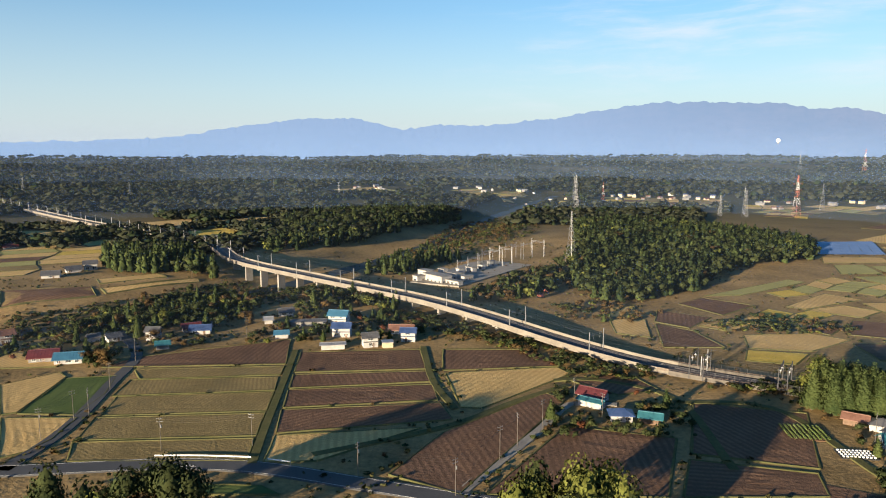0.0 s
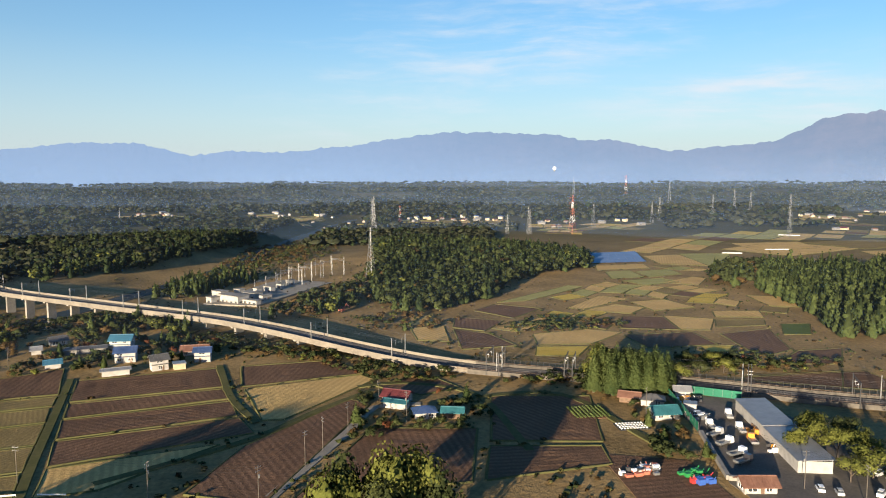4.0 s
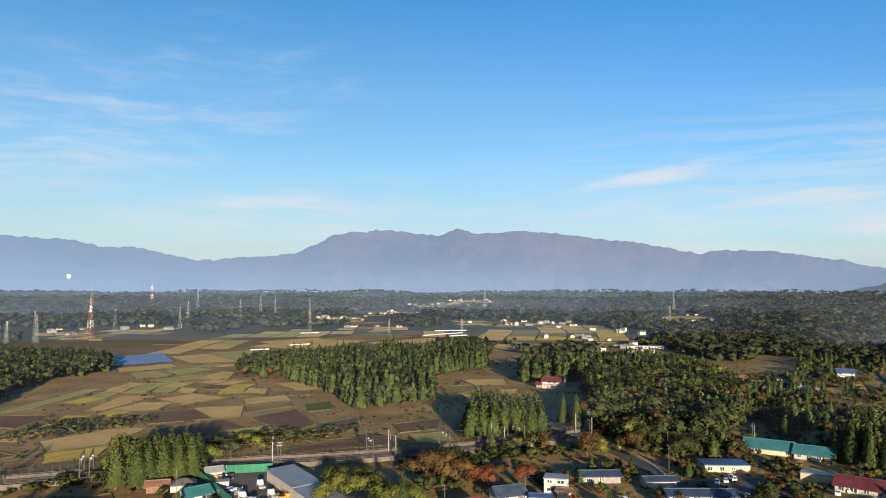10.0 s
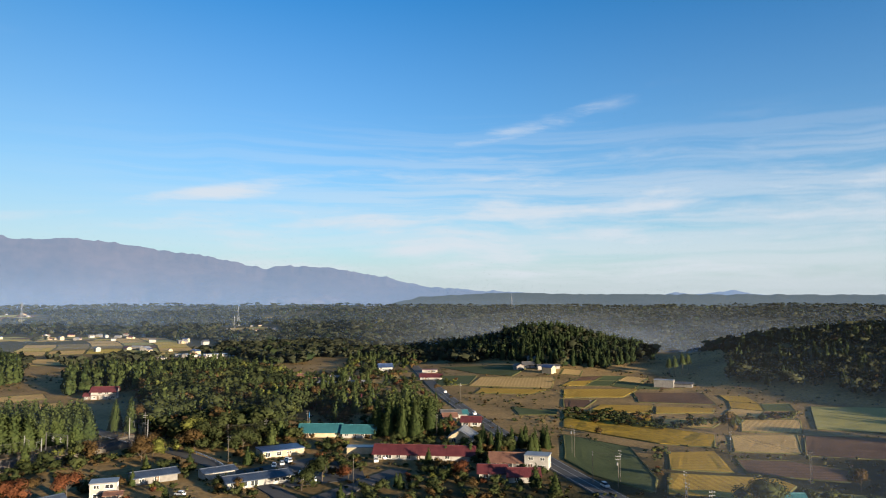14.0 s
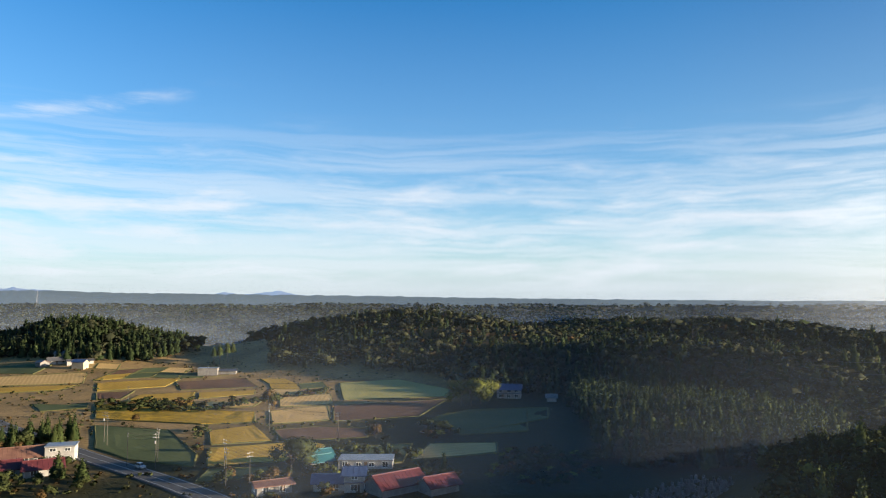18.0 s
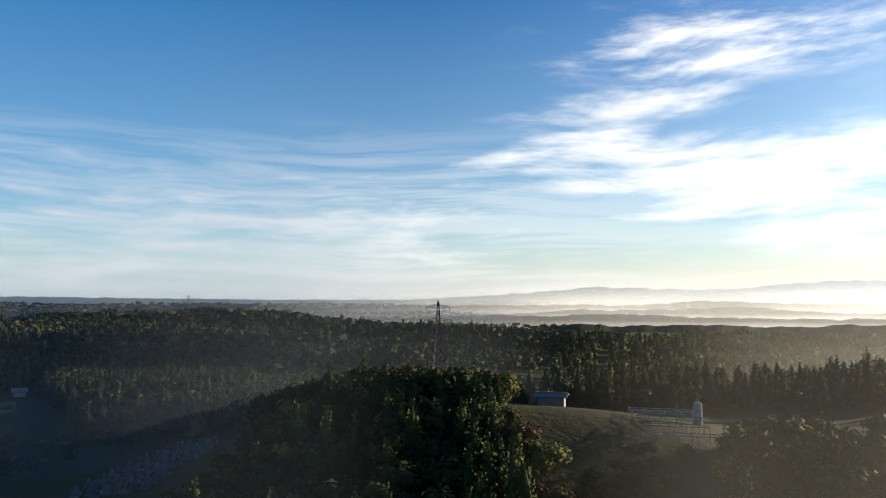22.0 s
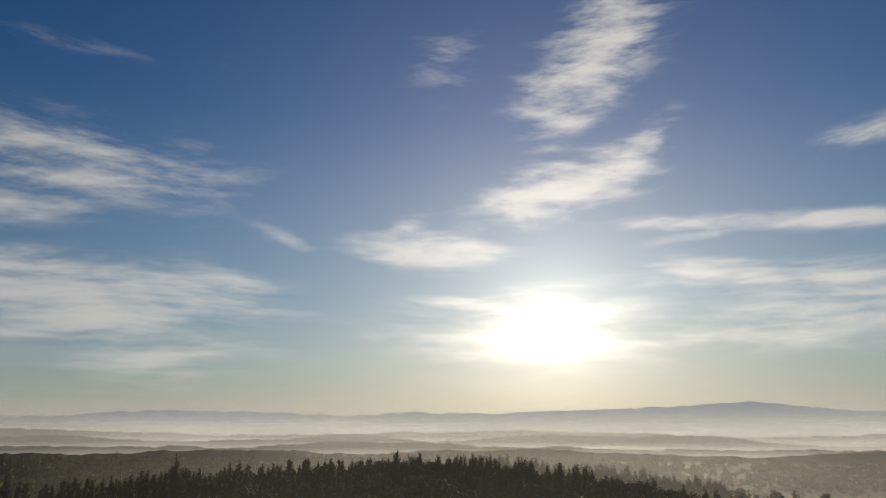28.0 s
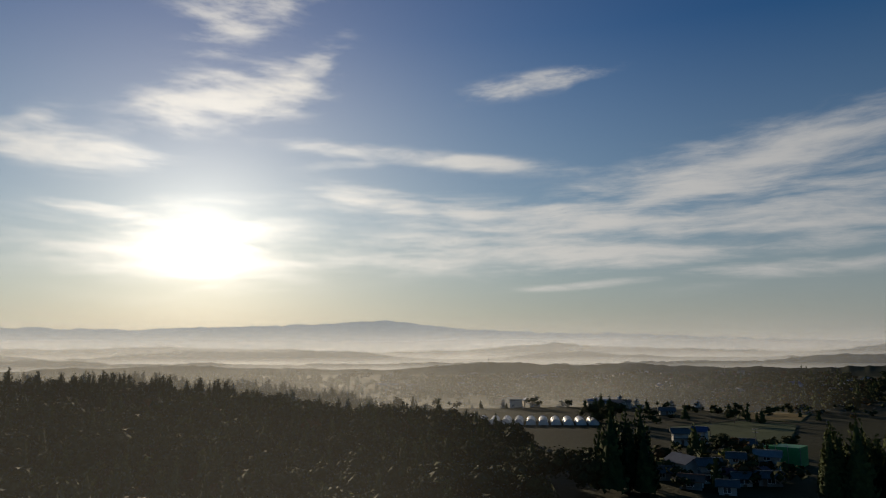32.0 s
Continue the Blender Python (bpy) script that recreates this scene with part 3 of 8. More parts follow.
def field(kind, *xy):
    """One plot: a low slab inside a grassy bank that follows its outline."""
    pts = [Vector((xy[k], xy[k + 1], 0)) for k in range(0, len(xy), 2)]
    area = sum(a.x * b.y - b.x * a.y for a, b in zip(pts, pts[1:] + pts[:1]))
    if area < 0:
        pts.reverse()
    mid = sum(pts, Vector()) / len(pts)
    PLOTS.append([(p.x, p.y) for p in pts])
    plot = thing("field", Matrix.Identity(4), FIELD_WORDS[kind], "field", "paddies of the plain", "structure")
    # soil, cut into cells so that it can lie on the ground
    rng = random.Random(int(mid.x * 13 + mid.y * 7))
    rough = {"brown": 0.10, "ripe": 0.08, "golden": 0.25}.get(kind, 0.05)
    lift = {"ripe": 0.16, "golden": 0.14}.get(kind, 0.0) + 0.22
    verts, faces = [], []
    n = len(pts)
    steps = 7
    for j in range(steps + 1):
        k = j / steps
        for p in pts:
            q = mid.lerp(p, k)
            verts.append((q.x, q.y, height(q.x, q.y) + lift + rng.uniform(-rough, rough)))
    for j in range(steps):
        for i in range(n):
            i2 = (i + 1) % n
            faces.append((j * n + i, (j + 1) * n + i, (j + 1) * n + i2, j * n + i2) if j else (i, n + i, n + i2))
    base = steps * n
    low = len(verts)
    verts += [(verts[base + i][0], verts[base + i][1], verts[base + i][2] - 1.6) for i in range(n)]
    faces += [(base + i, low + i, low + (i + 1) % n, base + (i + 1) % n) for i in range(n)]
    part("soil", mesh_of("soil", verts, faces, kind), plot)
    s = Solid()
    for a, b in zip(pts, pts[1:] + pts[:1]):
        way = (b - a).normalized()
        side = Vector((-way.y, way.x, 0))
        cells = max(2, int((b - a).length / 9))
        rows = []
        for k in range(cells + 1):
            p = a.lerp(b, k / cells)
            z = height(p.x, p.y)
            w = 0.4 + rng.uniform(-0.15, 0.25)
            rows.append([(p - side * (w + 0.5)).to_tuple()[:2] + (z - 0.5,), (p - side * w * 0.4).to_tuple()[:2] + (z + 0.34 + rng.uniform(-0.1, 0.12),),
                         (p + side * w * 0.4).to_tuple()[:2] + (z + 0.34 + rng.uniform(-0.1, 0.12),), (p + side * (w + 0.3)).to_tuple()[:2] + (z - 0.5,)])
        for u, v in zip(rows, rows[1:]):
            s.add(u + v, [(0, 1, 5, 4), (1, 2, 6, 5), (2, 3, 7, 6)])
    part("grass_bank", s.mesh("grass_bank", "bank"), plot)


field("brown", -139, 280, -131, 294, -71, 322, -65, 284)
field("stubble", -124, 277, -117, 265, -64, 270, -65, 281)
field("stubble", -119, 246, -120, 264, -64, 267, -62, 252)
field("stubble", -114, 227, -117, 245, -62, 250, -60, 231)
field("stubble", -112, 207, -115, 225, -60, 229, -58, 210)
field("stubble", -107, 192, -112, 205, -58, 208, -56, 192)
field("brown", -59, 273, -62, 301, -10, 305, -7, 277)
field("brown", -57, 254, -59, 270, -7, 274, -5, 261)
field("brown", -55, 234, -57, 252, -4, 258, -2, 241)
field("brown", -52, 212, -55, 232, -1, 238, 3, 223)
field("straw", -51, 191, -52, 210, -7, 216, -36, 192)
field("brown", -0, 275, -0, 305, 40, 304, 47, 280)
field("straw", 1, 271, 46, 278, 50, 270, 13, 233, 6, 234)
field("brown", -15, 183, -0, 212, 37, 248, 43, 241, 4, 172)
field("brown", 11, 172, 39, 217, 71, 207, 57, 170)
field("brown", 72, 196, 87, 238, 121, 227, 104, 186)
field("brown", 61, 170, 70, 192, 102, 183, 98, 170)
field("brown", 49, 261, 71, 273, 79, 251, 63, 246)
field("straw", -236, 478, -204, 500, -192, 488, -227, 463)
field("straw", -220, 450, -173, 494, -170, 489, -214, 444)
field("brown", -278, 439, -228, 453, -218, 439, -259, 407)
field("straw", -372, 847, -319, 900, -285, 802, -314, 773)
field("yellow", -283, 738, -236, 777, -203, 719, -233, 686)
field("straw", -293, 866, -232, 920, -191, 834, -242, 797)
field("straw", -466, 773, -399, 771, -375, 700, -412, 695)
field("green", -347, 669, -320, 703, -296, 677, -324, 645)
field("straw", -167, 258, -153, 274, -147, 268, -144, 230, -148, 228)
field("grass", -143, 229, -146, 266, -128, 269, -123, 249, -123, 228)
field("straw", -146, 225, -121, 225, -120, 208, -123, 198, -128, 194)
field("grass", -73, 172, -66, 178, -48, 177, -42, 172)
field("straw", 93, 391, 107, 390, 104, 364, 87, 364)
field("straw", 86, 360, 104, 358, 97, 324, 83, 331)
field("brown", 117, 380, 140, 363, 121, 341, 108, 354)
field("brown", 107, 349, 121, 336, 125, 307, 98, 307)
field("brown", 134, 396, 153, 412, 174, 391, 148, 368)
field("straw", 142, 327, 174, 330, 187, 318, 160, 300, 135, 305)
field("yellow", 133, 302, 157, 296, 144, 281, 126, 287)
field("green", 156, 417, 229, 466, 237, 458, 178, 418)
field("straw", 191, 388, 230, 422, 243, 405, 198, 381)
field("straw", 197, 379, 224, 390, 236, 375, 218, 361)
field("brown", 210, 356, 231, 348, 219, 315, 191, 328)
field("straw", 238, 395, 264, 397, 266, 368, 236, 365)
field("straw", 220, 315, 232, 350, 254, 334, 234, 310)
field("straw", 268, 354, 295, 347, 284, 330, 259, 339)
field("stubble", 254, 333, 279, 324, 270, 312, 242, 316)
field("brown", 233, 301, 265, 304, 243, 264, 220, 256)
field("brown", 185, 312, 222, 309, 217, 281, 182, 286)
field("grass", 280, 312, 295, 308, 276, 287, 263, 291)
field("brown", 244, 261, 267, 259, 245, 237, 218, 245)
field("straw", 387, 623, 429, 622, 401, 536, 366, 557)
field("green", 434, 631, 486, 619, 431, 543, 401, 539)
field("green", 290, 521, 314, 524, 306, 488, 276, 486)
field("green", 315, 517, 352, 525, 346, 496, 310, 487)
field("green", 280, 476, 316, 480, 318, 460, 284, 451)
field("straw", 300, 557, 350, 560, 340, 534, 287, 530)
field("straw", 304, 461, 344, 481, 350, 471, 322, 442)
field("straw", 325, 395, 353, 380, 332, 348, 313, 359)
field("yellow", 207, 281, 223, 278, 211, 266, 204, 271)
field("straw", 560, 711, 653, 707, 619, 637, 534, 629)
field("brown", 193, 233, 236, 228, 214, 206, 184, 224)
field("straw", 505, 658, 630, 713, 653, 617, 529, 579)
field("stubble", 651, 698, 767, 702, 749, 624, 657, 614)
field("straw", 632, 597, 747, 585, 699, 526, 615, 563)
field("straw", 711, 472, 710, 415, 648, 387, 637, 418)
field("green", 752, 474, 730, 384, 699, 368, 682, 399)
field("straw", 420, 303, 442, 281, 421, 265, 403, 279)
field("stubble", 383, 294, 401, 280, 385, 263, 356, 267)
field("straw", 363, 262, 375, 249, 351, 235, 350, 247)
field("straw", 394, 256, 405, 247, 384, 232, 375, 239)
field("green", 249, 209, 267, 201, 254, 186, 239, 195)
field("brown", 194, 231, 245, 225, 240, 196, 193, 225)
field("brown", 264, 232, 291, 223, 268, 208, 251, 216)
field("pasture", 320, -34, 294, -57, 243, -56, 225, -51, 246, -36, 270, -29)
field("ripe", 284, -70, 286, -88, 252, -84, 256, -64)
field("ripe", 250, -62, 244, -95, 235, -97, 216, -84, 224, -55)
field("pasture", 205, -47, 219, -54, 213, -70, 202, -67)
field("brown", 273, -92, 271, -110, 257, -124, 240, -116, 251, -88)
field("straw", 321, -106, 324, -135, 284, -120, 287, -96)
field("straw", 363, -125, 363, -153, 328, -139, 331, -114)
field("brown", 322, -138, 313, -196, 272, -156, 281, -120)
field("green", 401, -175, 388, -208, 342, -216, 321, -201, 338, -150)
field("ripe", 476, -51, 477, -99, 442, -83, 440, -47)
field("brown", 434, -46, 431, -65, 400, -54, 402, -43)
field("ripe", 385, -53, 412, -65, 407, -92, 382, -85)
field("ripe", 405, -94, 399, -123, 384, -118, 381, -88)
field("brown", 461, -93, 457, -134, 413, -129, 422, -88)
field("golden", 384, -41, 374, -84, 342, -80, 322, -99, 295, -91, 301, -71, 338, -36)
field("straw", 366, -89, 358, -114, 340, -104, 346, -82)
field("pasture", 263, -157, 271, -171, 259, -205, 212, -168, 225, -147)
field("straw", 198, -111, 217, -129, 204, -148, 191, -139)
field("pasture", 228, -98, 221, -124, 197, -107, 200, -88)
field("straw", 496, 12, 543, 4, 529, -50, 480, -43)
field("ripe", 459, 7, 484, 3, 473, -40, 455, -29)
field("pasture", 496, 35, 560, 36, 553, 7, 506, 12)
field("pasture", 626, 40, 582, -36, 541, -19, 563, 6)
field("straw", 551, 94, 574, 70, 526, 60, 497, 78)
field("pasture", 401, -15, 390, -30, 392, -38, 375, -36, 374, -17)
field("pasture", 262, -158, 274, -182, 256, -215, 225, -189, 227, -151)

field("pasture", -296, -32, -284, -66, -330, -84, -372, -62, -366, -36)
field("stubble", -380, -36, -384, -64, -430, -70, -436, -36)


def inside(x, y, poly):
    hit = False
    for (ax, ay), (bx, by) in zip(poly, poly[1:] + poly[:1]):
        if (ay > y) != (by > y) and x < (bx - ax) * (y - ay) / (by - ay) + ax:
            hit = not hit
    return hit


def patchwork(outline, turn, w, d, kinds, seed):
    """More plots in the gaps between those above: a bent grid of uneven paddies."""
    rng = random.Random(seed)
    taken = list(PLOTS)
    c, s = math.cos(radians(turn)), math.sin(radians(turn))
    cx, cy = sum(p[0] for p in outline) / len(outline), sum(p[1] for p in outline) / len(outline)
    reach = max(math.hypot(p[0] - cx, p[1] - cy) for p in outline)

    def knot(i, j):
        u, v = i * w + 5 * math.sin(j * 1.7 + seed), j * d + 4 * math.sin(i * 1.3 + seed)
        return cx + u * c - v * s, cy + u * s + v * c

    for i in range(-int(reach / w) - 1, int(reach / w) + 1):
        for j in range(-int(reach / d) - 1, int(reach / d) + 1):
            q = [knot(i, j), knot(i + 1, j), knot(i + 1, j + 1), knot(i, j + 1)]
            mx, my = sum(p[0] for p in q) / 4, sum(p[1] for p in q) / 4
            q = [(mx + (x - mx) * 0.95, my + (y - my) * 0.95) for x, y in q]
            tests = [(mx, my)] + q + [((x + mx) / 2, (y + my) / 2) for x, y in q]
            if all(inside(x, y, list(outline)) for x, y in tests) and not any(inside(x, y, plot) for x, y in tests for plot in taken) \
                    and not any(inside(px_, py_, q) for plot in taken for px_, py_ in plot):
                field(rng.choice(kinds), *[round(k) for p in q for k in p])


DRY = ("straw", "straw", "straw", "stubble", "brown", "green", "green", "yellow")
patchwork(((110, 322), (190, 275), (262, 285), (325, 352), (335, 440), (395, 520), (420, 625), (310, 560), (240, 455), (150, 402)), 33, 21, 15, DRY, 1)
patchwork(((340, 565), (620, 480), (900, 640), (760, 900), (450, 800)), 38, 62, 34, DRY, 2)
patchwork(((600, 420), (900, 300), (1250, 600), (900, 640), (620, 480)), 30, 75, 40, DRY, 3)
patchwork(((300, -30), (620, -20), (520, -130), (345, -195), (250, -115)), -15, 24, 16, ("pasture", "brown", "straw", "ripe"), 4)
patchwork(((-520, 560), (-310, 690), (-250, 600), (-300, 470), (-420, 420)), 20, 44, 24, DRY, 5)
patchwork(((-330, 180), (-130, 195), (-140, 300), (-260, 330), (-420, 300)), 12, 34, 22, ("straw", "brown", "grass", "stubble"), 6)
patchwork(((60, 262), (80, 240), (120, 232), (118, 246), (70, 285)), 30, 16, 12, ("brown", "stubble"), 7)


HAMLETS = ((-173, 1630, 86), (72, 1488, 52), (143, 1485, 39), (341, 1242, 67), (429, 1238, 69), (177, 1262, 56), (611, 1073, 65), (486, 1008, 39), (511, 1077, 52), (418, 1213, 56), (153, 1319, 46), (63, 1563, 55), (1112, 1138, 69), (1383, 1229, 81), (1879, 1480, 84), (2131, 1490, 114), (871, 817, 63), (1181, 793, 75), (331, 1287, 46), (1075, 1055, 66), (1412, 1239, 66), (2106, 1525, 114), (1872, 1494, 84), (1122, 621, 67), (847, 415, 41), (726, 295, 34), (1471, 498, 68), (1024, 466, 59), (1460, 1300, 68), (2121, 1503, 91), (1184, 664, 59), (1716, 574, 63), (782, 323, 30), (1920, 115, 50), (491, 90, 17), (572, -40, 30), (2493, 716, 68), (-699, -49, 49), (-832, -18, 44), (-585, -99, 31), (-212, -43, 15))
for k, (hx, hy, wide) in enumerate(HAMLETS):
    far = math.hypot(hx, hy)
    if hy > 0 and far > 900:
        ux, uy = hx / far, hy / far
        near, past = far * 0.9 - wide * 0.8, far + wide * 0.3
        patchwork([(ux * near - uy * wide, uy * near + ux * wide), (ux * near + uy * wide, uy * near - ux * wide), (ux * past + uy * wide, uy * past - ux * wide), (ux * past - uy * wide, uy * past + ux * wide)],
                  20 + 17 * (k % 5), wide * 0.72, wide * 0.45, DRY, 20 + k)


def ribbon(name, mat, width, line, label, lift=0.3, kind="structure", step=7.0):
    """A road or track that follows the ground."""
    pts = smooth_line(line, step)
    verts, faces = [], []
    for i, p in enumerate(pts):
        a, b = pts[max(0, i - 1)], pts[min(len(pts) - 1, i + 1)]
        way = (b - a).normalized()
        side = Vector((-way.y, way.x, 0)) * width / 2
        z = max(height(*(p + side).xy), height(*(p - side).xy), height(*p.xy)) + lift
        for q, dz in ((p + side * 1.25, -1.2), (p + side, 0), (p - side, 0), (p - side * 1.25, -1.2)):
            verts.append((q.x, q.y, z + dz))
    for i in range(len(pts) - 1):
        k = 4 * i
        faces += [(k, k + 1, k + 5, k + 4), (k + 1, k + 2, k + 6, k + 5), (k + 2, k + 3, k + 7, k + 6)]
    return tagged(new(name, mesh_of(name, verts, faces, mat)), label, name.replace("_", " "), kind=kind), pts


def smooth_line(line, step):
    """Points about every step metres along a smooth line through the corners given."""
    p = [Vector((x, y, 0)) for x, y in line]
    p = [p[0] * 2 - p[1]] + p + [p[-1] * 2 - p[-2]]
    out = []
    for a, b, c, d in zip(p, p[1:], p[2:], p[3:]):
        n = max(1, int((c - b).length / step))
        for k in range(n):
            t = k / n
            out.append(0.5 * ((2 * b) + (c - a) * t + (2 * a - 5 * b + 4 * c - d) * t * t + (3 * b - a - 3 * c + d) * t ** 3))
    return out + [p[-2]]


ribbon("road", "asphalt", 7.0, ((-420, 150), (-240, 175), (-120, 186), (-80, 190), (-53, 188), (-22, 178), (30, 160), (110, 120), (190, 62), (250, 30)), "grey asphalt road with white edge lines")
ribbon("lane", "asphalt", 4.5, ((-122, 186), (-120, 216), (-126, 260), (-133, 300), (-160, 340)), "narrow grey asphalt lane between paddies")
ribbon("farm_track", "gravel", 3.2, ((2, 169), (15, 190), (31, 215), (44, 237), (60, 236)), "pale gravel farm track", 0.25)
ribbon("road", "asphalt", 6.0, ((330, 190), (304, 160), (274, 119), (246, 89), (218, 63), (180, 40)), "grey asphalt road under trees")
ribbon("road", "asphalt", 8.0, ((700, 75), (560, 48), (459, 28), (393, 12), (331, -4), (262, -24), (194, -45), (120, -60)), "two-lane asphalt road with white lines")
for path in (((-65, 304), (-61, 262), (-57, 218), (-54, 190)), ((-9, 309), (-4, 262), (4, 232)), ((-38, 196), (-18, 206), (4, 219), (26, 240), (46, 256)), ((80, 185), (82, 240), (60, 262), (42, 262)), ((80, 238), (112, 232), (118, 180))):
    ribbon("grass_path", "bank", 2.6, path, "green grassy path between paddies", 0.42)
for line in (((-420, 153.2), (-240, 178.2), (-120, 189.2), (-80, 193.2), (-53, 191.2), (-22, 181.2), (30, 163.2)), ((-240, 171.8), (-120, 182.8), (-80, 186.8), (-53, 184.8), (-22, 174.8), (30, 156.8))):
    ribbon("road_line", "worn_paint", 0.16, line, "white painted road edge line", 0.33)
for shift in (-3.4, 0.0, 3.4):
    ribbon("road_line", "worn_paint", 0.16, [(x - 0.1 * shift, y + shift) for x, y in ((700, 75), (560, 48), (459, 28), (393, 12), (331, -4), (262, -24), (194, -45), (120, -60))], "white painted road line", 0.33)
ribbon("river", "water", 16.0, RIVER, "shallow grey river between reed banks", 0.4)


# ---- railway ----
RAIL = ((-1150, 1560), (-683, 1097), (-439, 842), (-303, 711), (-204, 615), (-152, 525), (-82, 453), (-20, 394), (21, 348), (54, 308), (84, 279), (125, 252),
        (166, 226), (198, 200), (225, 182), (252, 165), (290, 148), (340, 128), (420, 90))
rail_line = smooth_line(RAIL, 9.0)


def rail_level(p):
    return 6.0 - 5.2 * smooth(-10, 110, p.x)


def sweep(name, mat, profile, pts, level):
    """A closed profile (across, up) drawn along a line."""
    verts, faces = [], []
    n = len(profile)
    for i, p in enumerate(pts):
        a, b = pts[max(0, i - 1)], pts[min(len(pts) - 1, i + 1)]
        way = (b - a).normalized()
        side = Vector((-way.y, way.x, 0))
        for u, v in profile:
            q = p + side * u
            verts.append((q.x, q.y, level(p) + v))
    for i in range(len(pts) - 1):
        for k in range(n):
            k2 = (k + 1) % n
            faces.append((i * n + k, i * n + k2, (i + 1) * n + k2, (i + 1) * n + k))
    return mesh_of(name, verts, faces, mat)


viaduct = thing("railway_viaduct", Matrix.Identity(4), "long pale concrete railway viaduct with parapets and masts", "viaduct", "", "structure")
raised = [p for p in rail_line if p.x < 96]
part("deck", sweep("deck", "pale_concrete", ((-5.8, -1.6), (5.8, -1.6), (5.8, -0.2), (-5.8, -0.2)), raised, rail_level), viaduct)
part("track_slab", sweep("track_slab", "ballast", ((-6.0, -1.6), (6.0, -1.6), (6.0, -0.25), (-6.0, -0.25)), [p for p in rail_line if p.x > 84], rail_level), viaduct)
for side in (1, -1):
    part("parapet", sweep("parapet", "pale_concrete", ((side * 5.9, -1.2), (side * 5.55, -1.2), (side * 5.55, 1.1), (side * 5.9, 1.1)), raised, rail_level), viaduct)
    part("track_bed", sweep("track_bed", "ballast", ((side * 2.2 - 1.6, -0.3), (side * 2.2 + 1.6, -0.3), (side * 2.2 + 1.4, 0.1), (side * 2.2 - 1.4, 0.1)), rail_line, rail_level), viaduct)
for off in (-2.9, -1.5, 1.5, 2.9):
    part("rail", sweep("rail", "dark_steel", ((off - 0.05, 0.08), (off + 0.05, 0.08), (off + 0.05, 0.26), (off - 0.05, 0.26)), rail_line, rail_level), viaduct)


def along(pts, gap, start=0.0):
    """Points and headings every gap metres along a line."""
    out, left = [], start
    for a, b in zip(pts, pts[1:]):
        d = (b - a).length
        while left <= d:
            out.append((a.lerp(b, left / d), math.atan2(b.y - a.y, b.x - a.x)))
            left += gap
        left -= d
    return out


pier_mesh = Solid().box(-0.9, -4.6, -1, 0.9, 4.6, 0).box(-0.8, -2.6, -26, 0.8, 2.6, -1).mesh("pier", "concrete")
for p, turn in along(rail_line, 22.0, 6.0):
    if p.y < 1200 and height(p.x, p.y) < rail_level(p) - 3.2:
        part("pier", pier_mesh, viaduct, Matrix.Translation((p.x, p.y, rail_level(p) - 1.6)) @ Matrix.Rotation(turn, 4, "Z"))


def mast_meshes():
    s = Solid().bar((0, 0, -0.6), (0, 0, 8.6), 0.42, 0.3, 8)
    arm = Solid().bar((0, 0, 6.4), (0, -2.9, 7.1), 0.1).bar((0, 0, 7.6), (0, -2.9, 7.2), 0.1).bar((0, -2.9, 5.2), (0, -2.9, 7.2), 0.08)
    return s.mesh("pole", "steel"), arm.mesh("arm", "steel")


mast_pole, mast_arm = mast_meshes()
for side in (1, -1):
    for p, turn in along(rail_line, 46.0, 10.0):
        if p.y < 1150 and p.x < 300:
            m = Matrix.Translation((p.x, p.y, rail_level(p))) @ Matrix.Rotation(turn + (0 if side > 0 else math.pi), 4, "Z") @ Matrix.Translation((0, 5.3, 0))
            mast = thing("catenary_mast", m, "grey steel railway catenary mast", "mast", "masts along the railway")
            part("pole", mast_pole, mast)
            part("arm", mast_arm, mast)
for side in (1, -1):
    for off, up in ((2.3, 5.0), (2.3, 6.9), (5.3, 8.4)):
        s = Solid()
        line = [p for p, _ in along(rail_line, 46.0, 10.0) if p.y < 1150 and p.x < 300]
        steps = []
        for i, (a, b) in enumerate(zip(line, line[1:])):
            way = (b - a).normalized()
            sd = Vector((-way.y, way.x, 0)) * off * side
            steps += [(a + sd) + Vector((0, 0, rail_level(a) + up))]
        part("wire", s.tube(steps, 0.035).mesh("wire", "dark_steel"), viaduct)


